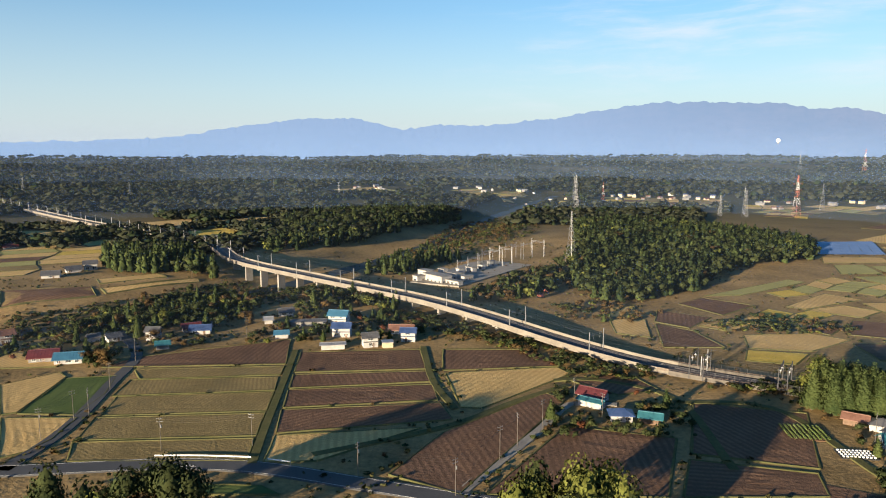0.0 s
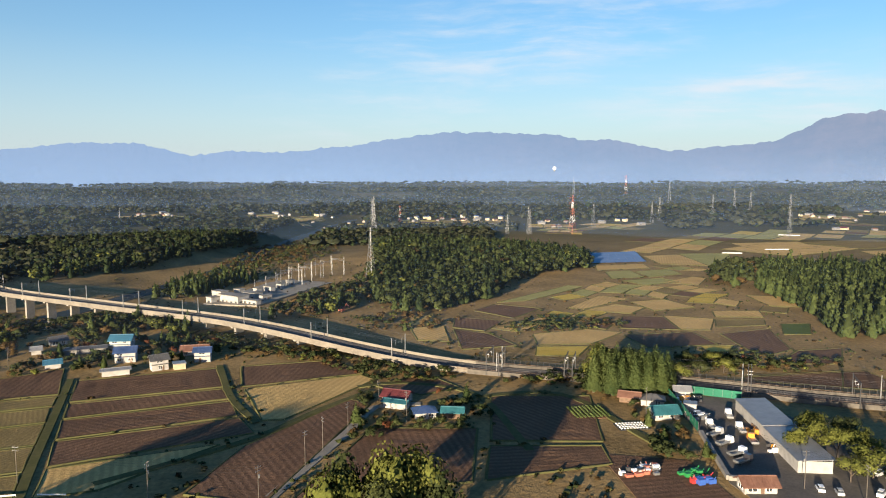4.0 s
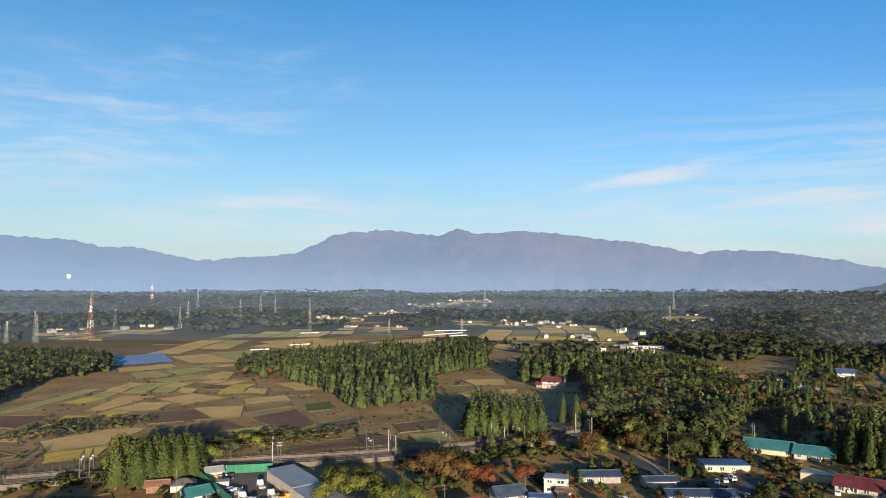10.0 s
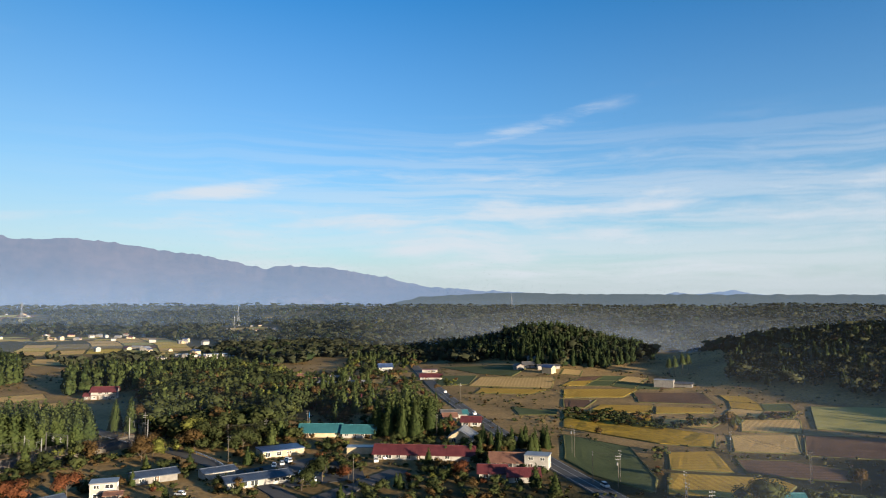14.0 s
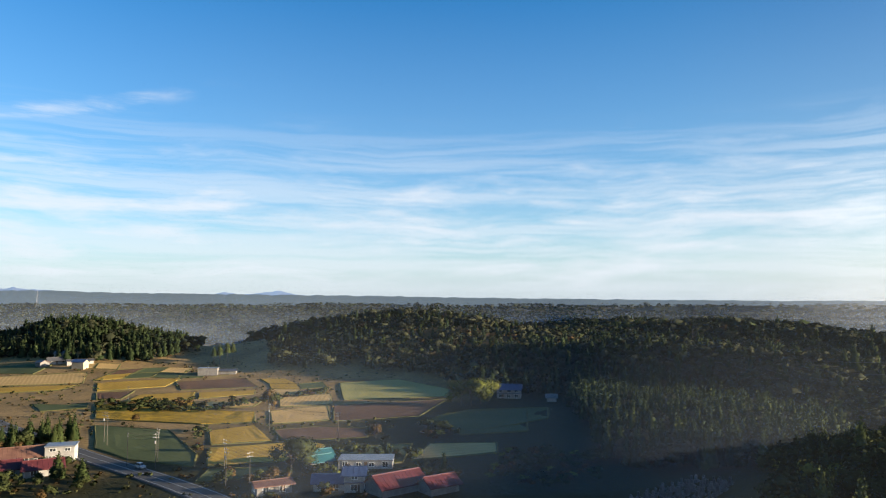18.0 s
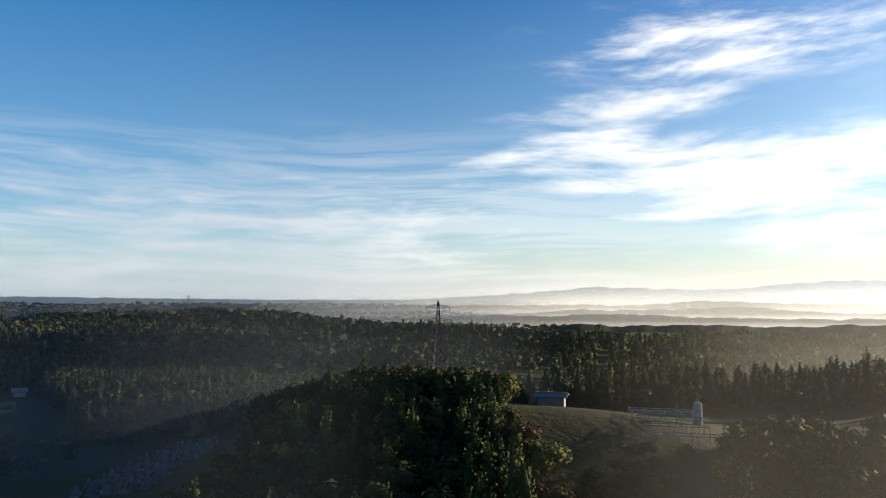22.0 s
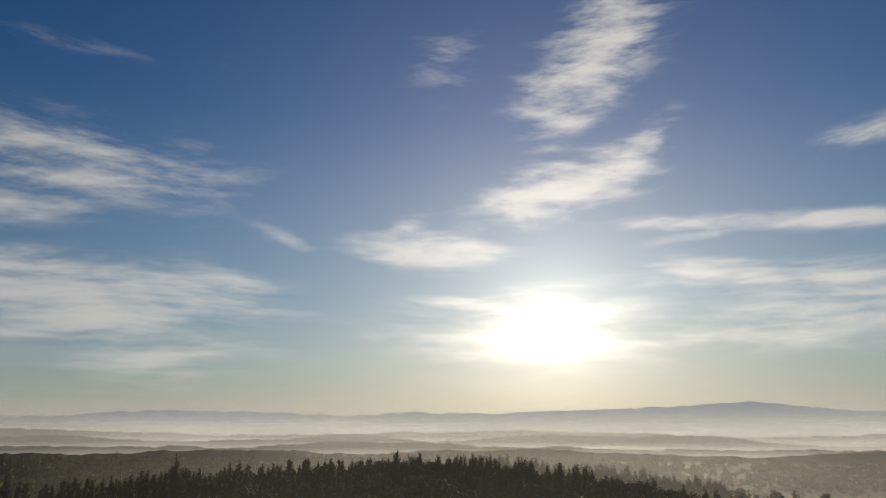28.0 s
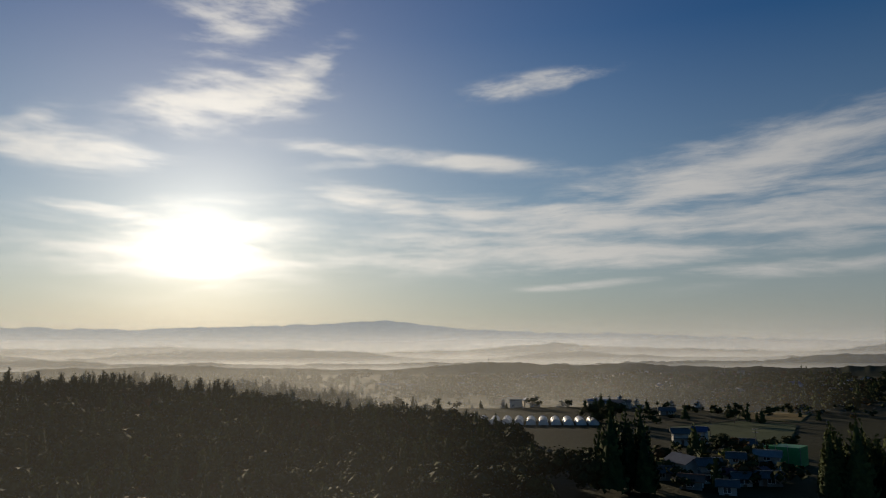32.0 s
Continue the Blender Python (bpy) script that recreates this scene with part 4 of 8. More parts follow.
# ---- mountains ----
def ridge(name, far, mat, label, depth, tops, rough, eyes=(40, 40), folds=1.0):
    """A mountain chain seen far off: crest heights by heading (degrees: rise over level, degrees), smoothed and roughened."""
    heads = [a for a, _ in tops]
    ups = [b for _, b in tops]
    count = int((heads[-1] - heads[0]) / 0.12)
    verts, tris = [], []
    rows = 13
    for i in range(count + 1):
        a = heads[0] + (heads[-1] - heads[0]) * i / count
        e = float(np.interp(a, heads, ups)) + rough * noise.noise((a * 1.1, a * 0.47 + far * 0.0137, 0.4)) + rough * 0.8 * noise.noise((a * 2.3, a * 1.13, far * 0.0137 + 2.3)) + rough * 0.5 * noise.noise((a * 3.7, a * 1.71, 5.6))
        level = float(np.interp(a, (heads[0] + 40, heads[-1]), eyes))
        crest, plain = level + far * math.tan(radians(e)), level + far * math.tan(radians(float(np.interp(a, heads, ups))))
        for j in range(rows):
            k = j / (rows - 1)
            gully = 0.16 * noise.noise((a * 0.28 + k * 0.5, k * 2.0, far * 0.0137 + 0.4)) + 0.10 * noise.noise((a * 0.61 - k, k * 3.5, far * 0.0137 + 0.7)) + 0.05 * noise.noise((a * 1.17 + k * 1.3, k * 5.1, far * 0.0137 + 0.2))
            gully *= folds
            r = far - depth * (1 - k) + gully * depth * (1 - k) * 2
            z = -20 + (plain + 20) * (k ** 1.35 + gully * k * (1 - k) * 2) + (crest - plain) * smooth(0.75, 1.0, k)
            verts.append((r * math.sin(radians(a)), r * math.cos(radians(a)), z))
    for i in range(count):
        for j in range(rows - 1):
            k = i * rows + j
            tris += [(k, k + rows, k + rows + 1), (k, k + rows + 1, k + 1)]
    return tagged(new(name, big_mesh(name, verts, tris, mat, True)), label, "mountain", kind="structure")


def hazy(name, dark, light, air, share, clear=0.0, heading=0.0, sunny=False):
    """A far wooded slope with the haze of the air before it painted in as emission."""
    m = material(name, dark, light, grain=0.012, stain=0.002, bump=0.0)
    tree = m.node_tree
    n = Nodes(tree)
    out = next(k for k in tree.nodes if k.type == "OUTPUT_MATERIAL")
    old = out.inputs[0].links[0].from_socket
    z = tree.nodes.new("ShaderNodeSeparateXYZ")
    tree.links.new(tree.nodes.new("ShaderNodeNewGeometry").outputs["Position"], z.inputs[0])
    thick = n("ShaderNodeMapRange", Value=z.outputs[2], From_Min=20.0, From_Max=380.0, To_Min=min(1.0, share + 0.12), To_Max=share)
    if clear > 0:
        # the painted haze thins towards one heading
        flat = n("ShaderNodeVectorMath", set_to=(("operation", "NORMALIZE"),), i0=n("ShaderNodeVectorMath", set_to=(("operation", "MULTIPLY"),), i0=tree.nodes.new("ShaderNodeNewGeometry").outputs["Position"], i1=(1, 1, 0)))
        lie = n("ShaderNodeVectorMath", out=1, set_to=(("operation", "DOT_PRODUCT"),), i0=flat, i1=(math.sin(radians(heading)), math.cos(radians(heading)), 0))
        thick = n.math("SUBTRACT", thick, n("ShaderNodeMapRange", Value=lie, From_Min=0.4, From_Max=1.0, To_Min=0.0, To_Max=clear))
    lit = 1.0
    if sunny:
        # the painted haze glows more towards the sun, where air scatters more light
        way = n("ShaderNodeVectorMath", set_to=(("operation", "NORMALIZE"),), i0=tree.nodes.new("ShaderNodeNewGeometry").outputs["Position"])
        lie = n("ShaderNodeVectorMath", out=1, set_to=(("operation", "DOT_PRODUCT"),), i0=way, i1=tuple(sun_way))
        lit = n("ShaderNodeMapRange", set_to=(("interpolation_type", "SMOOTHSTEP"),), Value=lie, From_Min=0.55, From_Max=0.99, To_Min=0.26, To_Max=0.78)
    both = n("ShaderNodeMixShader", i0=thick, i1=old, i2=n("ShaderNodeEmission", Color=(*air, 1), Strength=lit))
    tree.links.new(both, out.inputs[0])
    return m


# slope colours, then the emitted haze colour and its share
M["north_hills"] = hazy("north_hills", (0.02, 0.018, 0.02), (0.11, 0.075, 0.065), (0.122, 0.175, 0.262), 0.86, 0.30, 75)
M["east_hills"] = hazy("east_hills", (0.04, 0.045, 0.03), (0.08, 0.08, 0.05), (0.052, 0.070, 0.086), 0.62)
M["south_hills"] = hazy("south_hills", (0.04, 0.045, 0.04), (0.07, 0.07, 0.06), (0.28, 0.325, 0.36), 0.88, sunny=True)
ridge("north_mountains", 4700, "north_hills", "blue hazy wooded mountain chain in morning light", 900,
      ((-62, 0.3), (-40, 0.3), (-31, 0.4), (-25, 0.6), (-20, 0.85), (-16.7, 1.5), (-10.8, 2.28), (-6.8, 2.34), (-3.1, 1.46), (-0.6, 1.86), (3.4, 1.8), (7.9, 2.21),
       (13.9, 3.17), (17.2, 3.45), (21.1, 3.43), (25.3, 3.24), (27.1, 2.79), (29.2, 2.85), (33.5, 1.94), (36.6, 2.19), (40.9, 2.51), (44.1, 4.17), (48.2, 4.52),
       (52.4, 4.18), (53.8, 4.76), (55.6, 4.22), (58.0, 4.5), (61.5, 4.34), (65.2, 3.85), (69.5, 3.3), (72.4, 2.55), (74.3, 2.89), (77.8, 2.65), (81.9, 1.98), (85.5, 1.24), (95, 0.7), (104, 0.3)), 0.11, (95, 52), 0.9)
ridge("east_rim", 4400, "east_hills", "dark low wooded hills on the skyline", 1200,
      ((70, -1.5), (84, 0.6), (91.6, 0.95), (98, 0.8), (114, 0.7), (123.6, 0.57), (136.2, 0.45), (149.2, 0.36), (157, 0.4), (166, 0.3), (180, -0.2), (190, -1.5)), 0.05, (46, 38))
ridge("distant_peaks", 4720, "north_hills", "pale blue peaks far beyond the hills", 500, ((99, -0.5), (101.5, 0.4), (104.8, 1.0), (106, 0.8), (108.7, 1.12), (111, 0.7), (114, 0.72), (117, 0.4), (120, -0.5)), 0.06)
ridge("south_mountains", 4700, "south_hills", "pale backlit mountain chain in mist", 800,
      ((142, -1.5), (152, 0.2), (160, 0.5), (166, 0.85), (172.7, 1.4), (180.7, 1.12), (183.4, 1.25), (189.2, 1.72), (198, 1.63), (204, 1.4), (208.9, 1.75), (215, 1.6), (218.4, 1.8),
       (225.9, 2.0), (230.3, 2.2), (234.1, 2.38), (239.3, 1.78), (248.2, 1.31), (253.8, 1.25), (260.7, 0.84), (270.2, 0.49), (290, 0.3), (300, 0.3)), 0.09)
for far, top in ((1150, -1.15), (1650, -0.7), (2250, -0.25), (3050, 0.22)):
    ridge("misty_hills", far, "far_wood", "low dark wooded hills above the mist", 260,
          [(128, -3.0)] + [(a, top - 0.45 * (1 - smooth(150, 182, a)) + 0.55 * noise.noise((a * 0.11, far * 0.01, 4.0)) + 0.2 * noise.noise((a * 0.35, far * 0.01, 8.0))) for a in range(136, 286, 2)] + [(292, -3.0)], 0.08, (35, 34), 0.2)


def radar_dome(x, y, up, r):
    ob = thing("radar_dome", pose(x, y, height(x, y)), "white radar dome on a tower far off", "radar dome")
    s = Solid()
    n = 10
    for k in range(6):
        a, b = math.pi * k / 6 - math.pi / 2, math.pi * (k + 1) / 6 - math.pi / 2
        for j in range(n):
            p, q = math.tau * j / n, math.tau * (j + 1) / n
            s.add([(r * math.cos(a) * math.cos(p), r * math.cos(a) * math.sin(p), up + r * math.sin(a)), (r * math.cos(a) * math.cos(q), r * math.cos(a) * math.sin(q), up + r * math.sin(a)),
                   (r * math.cos(b) * math.cos(q), r * math.cos(b) * math.sin(q), up + r * math.sin(b)), (r * math.cos(b) * math.cos(p), r * math.cos(b) * math.sin(p), up + r * math.sin(b))], [(0, 1, 2, 3)])
    part("dome", s.mesh("dome", "paint"), ob)
    part("tower", Solid().bar((0, 0, -5), (0, 0, up - r * 0.7), r * 0.9, r * 0.6, 8).mesh("tower", "concrete"), ob)


radar_dome(1775, 3806, 80, 11)

# ---- trees ----
def tree_shape(kind, seed, clumps, size):
    """Height 1: a crown of leaf clumps round a dark core; returns vertices and triangles."""
    rng = np.random.default_rng(seed)
    if kind == "cedar":
        up = 1 - 0.9 * np.sqrt(rng.random(clumps))
        r = (1 - up) ** 0.75 * 0.19 * (0.75 + 0.4 * rng.random(clumps)) + 0.008
    elif kind == "pole":
        up = 1 - 0.55 * np.sqrt(rng.random(clumps))
        r = (1 - up) ** 0.6 * 0.2 * (0.7 + 0.5 * rng.random(clumps)) + 0.01
    else:
        count = 7 if clumps > 60 else 4 if clumps > 30 else 3 if clumps > 5 else 1
        lobes = rng.normal(size=(count, 3)) * (0.17, 0.17, 0.15) + (0, 0, 0.6)
        lobes[:, 2] = np.clip(lobes[:, 2], 0.34, 0.77)
        which = rng.integers(0, count, clumps)
        d = rng.normal(size=(clumps, 3))
        d /= np.linalg.norm(d, axis=1)[:, None]
        c = lobes[which] + d * (0.2 + 0.05 * rng.random((clumps, 1))) * (1, 1, 0.9)
        c[:, 2] = np.clip(c[:, 2], 0.14, 1.0)
    if kind in ("cedar", "pole"):
        a = rng.random(clumps) * math.tau
        c = np.stack([r * np.cos(a), r * np.sin(a), up], 1)
        d = np.stack([np.cos(a), np.sin(a), np.full(clumps, -0.35)], 1)
    d = d + rng.normal(size=(clumps, 3)) * 0.2
    d /= np.linalg.norm(d, axis=1)[:, None]
    ref = rng.normal(size=(clumps, 3))
    u = np.cross(d, ref)
    u /= np.linalg.norm(u, axis=1)[:, None]
    w = np.cross(d, u)
    s = size * (0.6 + 0.8 * rng.random((clumps, 1)))
    if kind in ("cedar", "pole"):
        s = s * (0.55 + 0.6 * (1 - c[:, 2:3]))
    # each clump: a small folded spray of leaves, its face outwards
    q = rng.random((clumps, 1)) * math.tau
    along, aside = u * np.cos(q) + w * np.sin(q), w * np.cos(q) - u * np.sin(q)
    tip, foot = c + along * s * (0.8 + 0.5 * rng.random((clumps, 1))) - d * s * 0.3, c - along * s * 0.8 - d * s * 0.15
    left, right = c + aside * s * 0.75 + d * s * 0.25, c - aside * s * (0.55 + 0.4 * rng.random((clumps, 1))) + d * s * 0.05
    v = np.stack([tip, left, foot, right], 1).reshape(-1, 3)
    o = (np.arange(clumps) * 4)[:, None]
    t = np.concatenate([o + (0, 1, 2), o + (0, 2, 3)], 0)
    # the dark inside of the crown
    if kind in ("cedar", "pole"):
        z0 = 0.12 if kind == "cedar" else 0.46
        core = np.array([(0.15 * math.cos(q), 0.15 * math.sin(q), z0) for q in np.arange(6) * math.tau / 6] + [(0, 0, 0.93), (0, 0, z0)])
        ct = [(q, (q + 1) % 6, 6) for q in range(6)] + [((q + 1) % 6, q, 7) for q in range(6)]
    else:
        core, ct = [], []
        for lx, ly, lz in lobes:
            b = len(core)
            core += [(lx + 0.16, ly, lz), (lx - 0.16, ly, lz), (lx, ly + 0.16, lz), (lx, ly - 0.16, lz), (lx, ly, lz + 0.145), (lx, ly, lz - 0.15)]
            ct += [(b + i, b + j, b + l) for i, j, l in ((0, 2, 4), (2, 1, 4), (1, 3, 4), (3, 0, 4), (2, 0, 5), (1, 2, 5), (3, 1, 5), (0, 3, 5))]
        core = np.array(core)
    t = np.concatenate([t, np.array(ct) + len(v)], 0)
    out = np.concatenate([v, core], 0)
    if kind in ("cedar", "pole"):
        way = out * (1, 1, 0)
        way /= np.linalg.norm(way, axis=1)[:, None] + 1e-6
        way = way + (0, 0, 0.45)
    else:
        bough = np.concatenate([np.repeat(lobes[which], 4, 0), np.repeat(lobes, 6, 0)], 0)
        way, whole = out - bough, out - (0, 0, 0.5)
        way = 0.6 * way / (np.linalg.norm(way, axis=1)[:, None] + 1e-6) + 0.5 * whole / (np.linalg.norm(whole, axis=1)[:, None] + 1e-6)
    way[:len(v)] += 0.35 * np.repeat(d, 4, 0)
    if clumps < 70:
        # far off, a wood reads as one soft canopy
        way = way * 0.6 + (0, 0, 0.55) if clumps < 20 else way * 0.8 + (0, 0, 0.3)
    way /= np.linalg.norm(way, axis=1)[:, None] + 1e-6
    return out, t, way


def trunk_shape(kind):
    s = Solid()
    top = 0.9 if kind == "cedar" else 0.55
    s.bar((0, 0, -0.04), (0, 0, top), 0.035, 0.008, 6)
    if kind == "broad":
        for a in (0.3, 1.7, 2.9, 4.2, 5.4):
            s.bar((0, 0, 0.22 + a * 0.04), (0.2 * math.cos(a), 0.2 * math.sin(a), 0.5 + a * 0.03), 0.018, 0.006, 4)
    return s


RIDGE = {k: [tree_shape(k, 30 + i, n, z) for i in range(4)] for k, n, z in (("cedar", 150, 0.052), ("broad", 165, 0.06), ("pole", 120, 0.05))}
NEAR = {k: [tree_shape(k, i, n, z) for i in range(4)] for k, n, z in (("cedar", 340, 0.041), ("broad", 420, 0.043), ("pole", 200, 0.04))}
FINE = {k: [tree_shape(k, 60 + i, n, z) for i in range(4)] for k, n, z in (("cedar", 1000, 0.024), ("broad", 1300, 0.025), ("pole", 700, 0.024))}
MID = {k: [tree_shape(k, 10 + i, n, z) for i in range(4)] for k, n, z in (("cedar", 56, 0.09), ("broad", 44, 0.11), ("pole", 60, 0.075))}
TUFT = {"broad": [tree_shape("broad", 40 + i, 5, 0.28) for i in range(4)]}
FAR = {k: [tree_shape(k, 20 + i, n, z) for i in range(4)] for k, n, z in (("cedar", 8, 0.2), ("broad", 9, 0.25))}
DISTANT = {k: [tree_shape(k, 50 + i, n, z) for i in range(4)] for k, n, z in (("cedar", 4, 0.24), ("broad", 5, 0.3))}


def plant(name, shapes, spots, mat, label, category="woodland", kind="stuff"):
    """Many trees as one object: spots are x, y, height, width factor, shape kind."""
    rng = np.random.default_rng(len(spots))
    vs, ts, ns, base = [], [], [], 0
    for x, y, h, wide, k in spots:
        v, t, w = shapes[k][rng.integers(0, 4)]
        a = rng.random() * math.tau
        ca, sa = math.cos(a), math.sin(a)
        q = np.stack([(v[:, 0] * ca - v[:, 1] * sa) * h * wide + x, (v[:, 0] * sa + v[:, 1] * ca) * h * wide + y, v[:, 2] * h + height(x, y) - 0.3], 1)
        vs.append(q)
        ns.append(np.stack([w[:, 0] * ca - w[:, 1] * sa, w[:, 0] * sa + w[:, 1] * ca, w[:, 2]], 1))
        ts.append(t + base)
        base += len(v)
    if not vs:
        return None
    return tagged(new(name, big_mesh(name, np.concatenate(vs), np.concatenate(ts), mat, normals=np.concatenate(ns))), label, category, kind=kind)


def scatter(poly, gap, seed):
    """Uneven spots inside an outline, about gap metres apart."""
    rng = random.Random(seed)
    xs, ys = [p[0] for p in poly], [p[1] for p in poly]
    out = []
    y = min(ys)
    row = 0
    while y < max(ys):
        x = min(xs) + (row % 2) * gap / 2
        while x < max(xs):
            px_, py_ = x + rng.uniform(-0.42, 0.42) * gap, y + rng.uniform(-0.42, 0.42) * gap
            if inside(px_, py_, poly):
                out.append((px_, py_))
            x += gap
        y += gap * 0.87
        row += 1
    return out


def wood(name, shapes, poly, gap, mix, label, seed, size=(0.75, 1.15)):
    """A stand of trees in an outline; mix: rows of share, kind, material, height, width factor. One object a material."""
    rng = random.Random(seed)
    lots = {}
    for x, y in scatter(list(poly), gap, seed):
        u = rng.random() * sum(row[0] for row in mix)
        for share, k, mat, h, wide in mix:
            u -= share
            if u <= 0:
                break
        lots.setdefault(mat, []).append((x, y, h * rng.uniform(*size) * (1 + 0.3 * noise.noise((x / 22, y / 22, 6.0))), wide * rng.uniform(0.85, 1.2), k))
    for mat, spots in lots.items():
        plant(name, shapes, spots, mat, label)


MIXED = ((5, "cedar", "cedar", 17, 1.1), (4, "broad", "broad", 12, 1.1), (0.4, "broad", "autumn", 11, 1.0), (0.8, "broad", "lime", 11, 1.0))
SMALL = ((3, "cedar", "cedar", 13, 1.15), (3, "cedar", "dark_cedar", 13, 1.2), (6, "broad", "broad", 10.5, 1.15), (0.5, "broad", "autumn", 9, 1.1), (0.8, "broad", "lime", 9.5, 1.1))
CEDARS = ((9, "cedar", "cedar", 18, 1.0), (1, "broad", "broad", 11, 1.1))
# shaded woods: darker needle and leaf colours stand in for missing sunlight
MISTY = ((4, "cedar", "dark_cedar", 13, 1.1), (7, "broad", "far_wood", 9.5, 1.25), (3, "broad", "broad", 9, 1.2))
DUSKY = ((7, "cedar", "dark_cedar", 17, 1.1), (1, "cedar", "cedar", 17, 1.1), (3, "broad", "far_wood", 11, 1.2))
THICK = ((1, "cedar", "cedar", 17, 1.35),)
LEAFY = ((6, "broad", "broad", 11, 1.2), (2, "broad", "autumn", 9, 1.2), (2, "broad", "lime", 9, 1.1), (1, "cedar", "cedar", 15, 1.0))
wood("substation_wood", MID, ((90, 396), (117, 400), (157, 430), (205, 498), (290, 546), (330, 630), (300, 760), (211, 837), (152, 808), (112, 600), (98, 550), (84, 455)), 6.6, SMALL, "dense mixed cedar and oak wood", 1)
wood("bank_trees", MID, ((12, 402), (47, 400), (82, 455), (88, 520), (66, 500), (32, 448)), 7.5, LEAFY, "leafy trees below the substation", 22, (0.6, 0.85))
wood("left_cedars", MID, ((-62, 505), (-34, 478), (-26, 500), (-10, 520), (20, 560), (0, 580), (-40, 540)), 7.5, CEDARS, "dark cedars behind the substation", 23, (0.6, 0.8))
wood("north_wood", MID, ((-150, 590), (-85, 650), (-45, 730), (25, 920), (-31, 1152), (-180, 870)), 8.5, SMALL, "dense dark mixed wood on a slope", 2)
wood("cedar_grove", MID, ((-240, 500), (-160, 498), (-195, 560), (-277, 575)), 8, CEDARS, "dark cedar grove beside the viaduct", 3)
wood("farm_cedars", MID, ((340, 402), (329, 351), (283, 274), (337, 264), (423, 333), (503, 338), (600, 405), (480, 460), (400, 470)), 5.6, CEDARS, "tall cedar plantation behind the farm", 4)
wood("farm_grove", MID, ((330, 442), (345, 425), (400, 475), (480, 470), (440, 520), (390, 510)), 8, LEAFY, "mixed grove behind the farm", 5)
wood("cedar_block", NEAR, ((262, 184), (291, 164), (318, 182), (290, 205)), 4.2, THICK, "dense square cedar plantation", 6, (0.85, 1.0))
wood("far_cedar_row", MID, ((433, 261), (493, 182), (590, 218), (503, 304)), 8, CEDARS, "dark cedar rows beyond the village", 8)
wood("house_cedars", NEAR, ((320, 48), (307, 31), (333, 23), (350, 42)), 4.6, THICK, "clump of tall dark cedars beside houses", 9)
wood("roadside_cedars", NEAR, ((275, 4), (278, -24), (292, -25), (290, 4)), 5, CEDARS, "row of cedars beside the pasture", 10, (0.5, 0.7))
# the eastern hill's shade is put into its darker leaf colours
wood("east_hill_wood", MID, ((494, -160), (444, -196), (379, -228), (350, -222), (400, -300), (300, -330), (300, -520), (600, -720), (880, -480), (800, -330), (620, -215)), 8.4, ((4, "cedar", "dark_cedar", 12, 1.05), (8, "broad", "far_wood", 9, 1.25), (2, "broad", "broad", 9, 1.25), (0.6, "broad", "autumn", 8.5, 1.2)), "mixed autumn wood over the eastern hill", 11)
wood("cedar_hill", MID, ((690, 25), (575, -38), (562, -88), (606, -128), (760, -165), (900, -150), (930, 30), (790, 60)), 9, ((9, "cedar", "dark_cedar", 16, 1.05), (2, "broad", "far_wood", 10, 1.15)), "dark cedar plantation over the low eastern hill", 41, (0.75, 1.0))
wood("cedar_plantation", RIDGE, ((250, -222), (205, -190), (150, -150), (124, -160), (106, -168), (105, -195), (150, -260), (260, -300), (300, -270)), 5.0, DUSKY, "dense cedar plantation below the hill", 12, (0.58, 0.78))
wood("hill_wood", NEAR, ((72, -78), (72, -92), (74, -106), (82, -126), (98, -150), (108, -168), (96, -186), (60, -185), (38, -150), (28, -118), (22, -96), (34, -82), (56, -70)), 4.3, ((9, "broad", "broad", 8.5, 1.1), (0.7, "broad", "lime", 8, 1.0), (2, "cedar", "cedar", 11, 1.0)), "dense leafy wood on the near hill", 13, (0.7, 1.1))
wood("hill_cedars", NEAR, ((45, -136), (40, -136), (28, -118), (22, -98), (26, -88), (31, -99), (38, -118)), 3.5, ((4, "cedar", "cedar", 12.5, 1.1), (3, "cedar", "dark_cedar", 12.5, 1.1), (2, "broad", "broad", 9, 1.2)), "dark cedars down the flank of the near hill", 14, (0.8, 1.1))
wood("valley_wood", MID, ((60, -262), (150, -262), (262, -302), (300, -272), (345, -230), (400, -300), (300, -345), (110, -305)), 7.2, MISTY, "dark wood in the valley behind the plantation", 83, (0.75, 1.05))
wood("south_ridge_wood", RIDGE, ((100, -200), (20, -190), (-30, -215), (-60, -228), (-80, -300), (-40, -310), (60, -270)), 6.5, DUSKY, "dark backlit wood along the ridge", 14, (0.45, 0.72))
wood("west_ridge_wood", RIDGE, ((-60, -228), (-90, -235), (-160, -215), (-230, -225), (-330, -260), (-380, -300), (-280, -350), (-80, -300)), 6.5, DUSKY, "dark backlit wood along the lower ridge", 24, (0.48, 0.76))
wood("south_wood", RIDGE, ((-25, -120), (-60, -72), (-137, -60), (-200, -90), (-268, -132), (-300, -230), (-160, -222), (-80, -225), (-40, -190)), 6.2, ((8, "broad", "broad", 11, 1.1), (1, "broad", "autumn", 9, 1.1), (1, "broad", "lime", 9, 1.0), (4, "cedar", "cedar", 14, 1.0)), "dark leafy wood on the southern slope", 15, (0.55, 0.95))
wood("bank_wood", NEAR, ((-2, -100), (-30, -90), (-40, -140), (-22, -165), (-6, -150)), 6, LEAFY, "dark leafy bank above the clearing", 16, (0.6, 1.0))
wood("southeast_wood", MID, ((110, -290), (300, -335), (300, -520), (420, -820), (150, -900), (60, -600)), 9.5, MISTY, "misty mixed wood over the southern hills", 17, (0.7, 1.1))
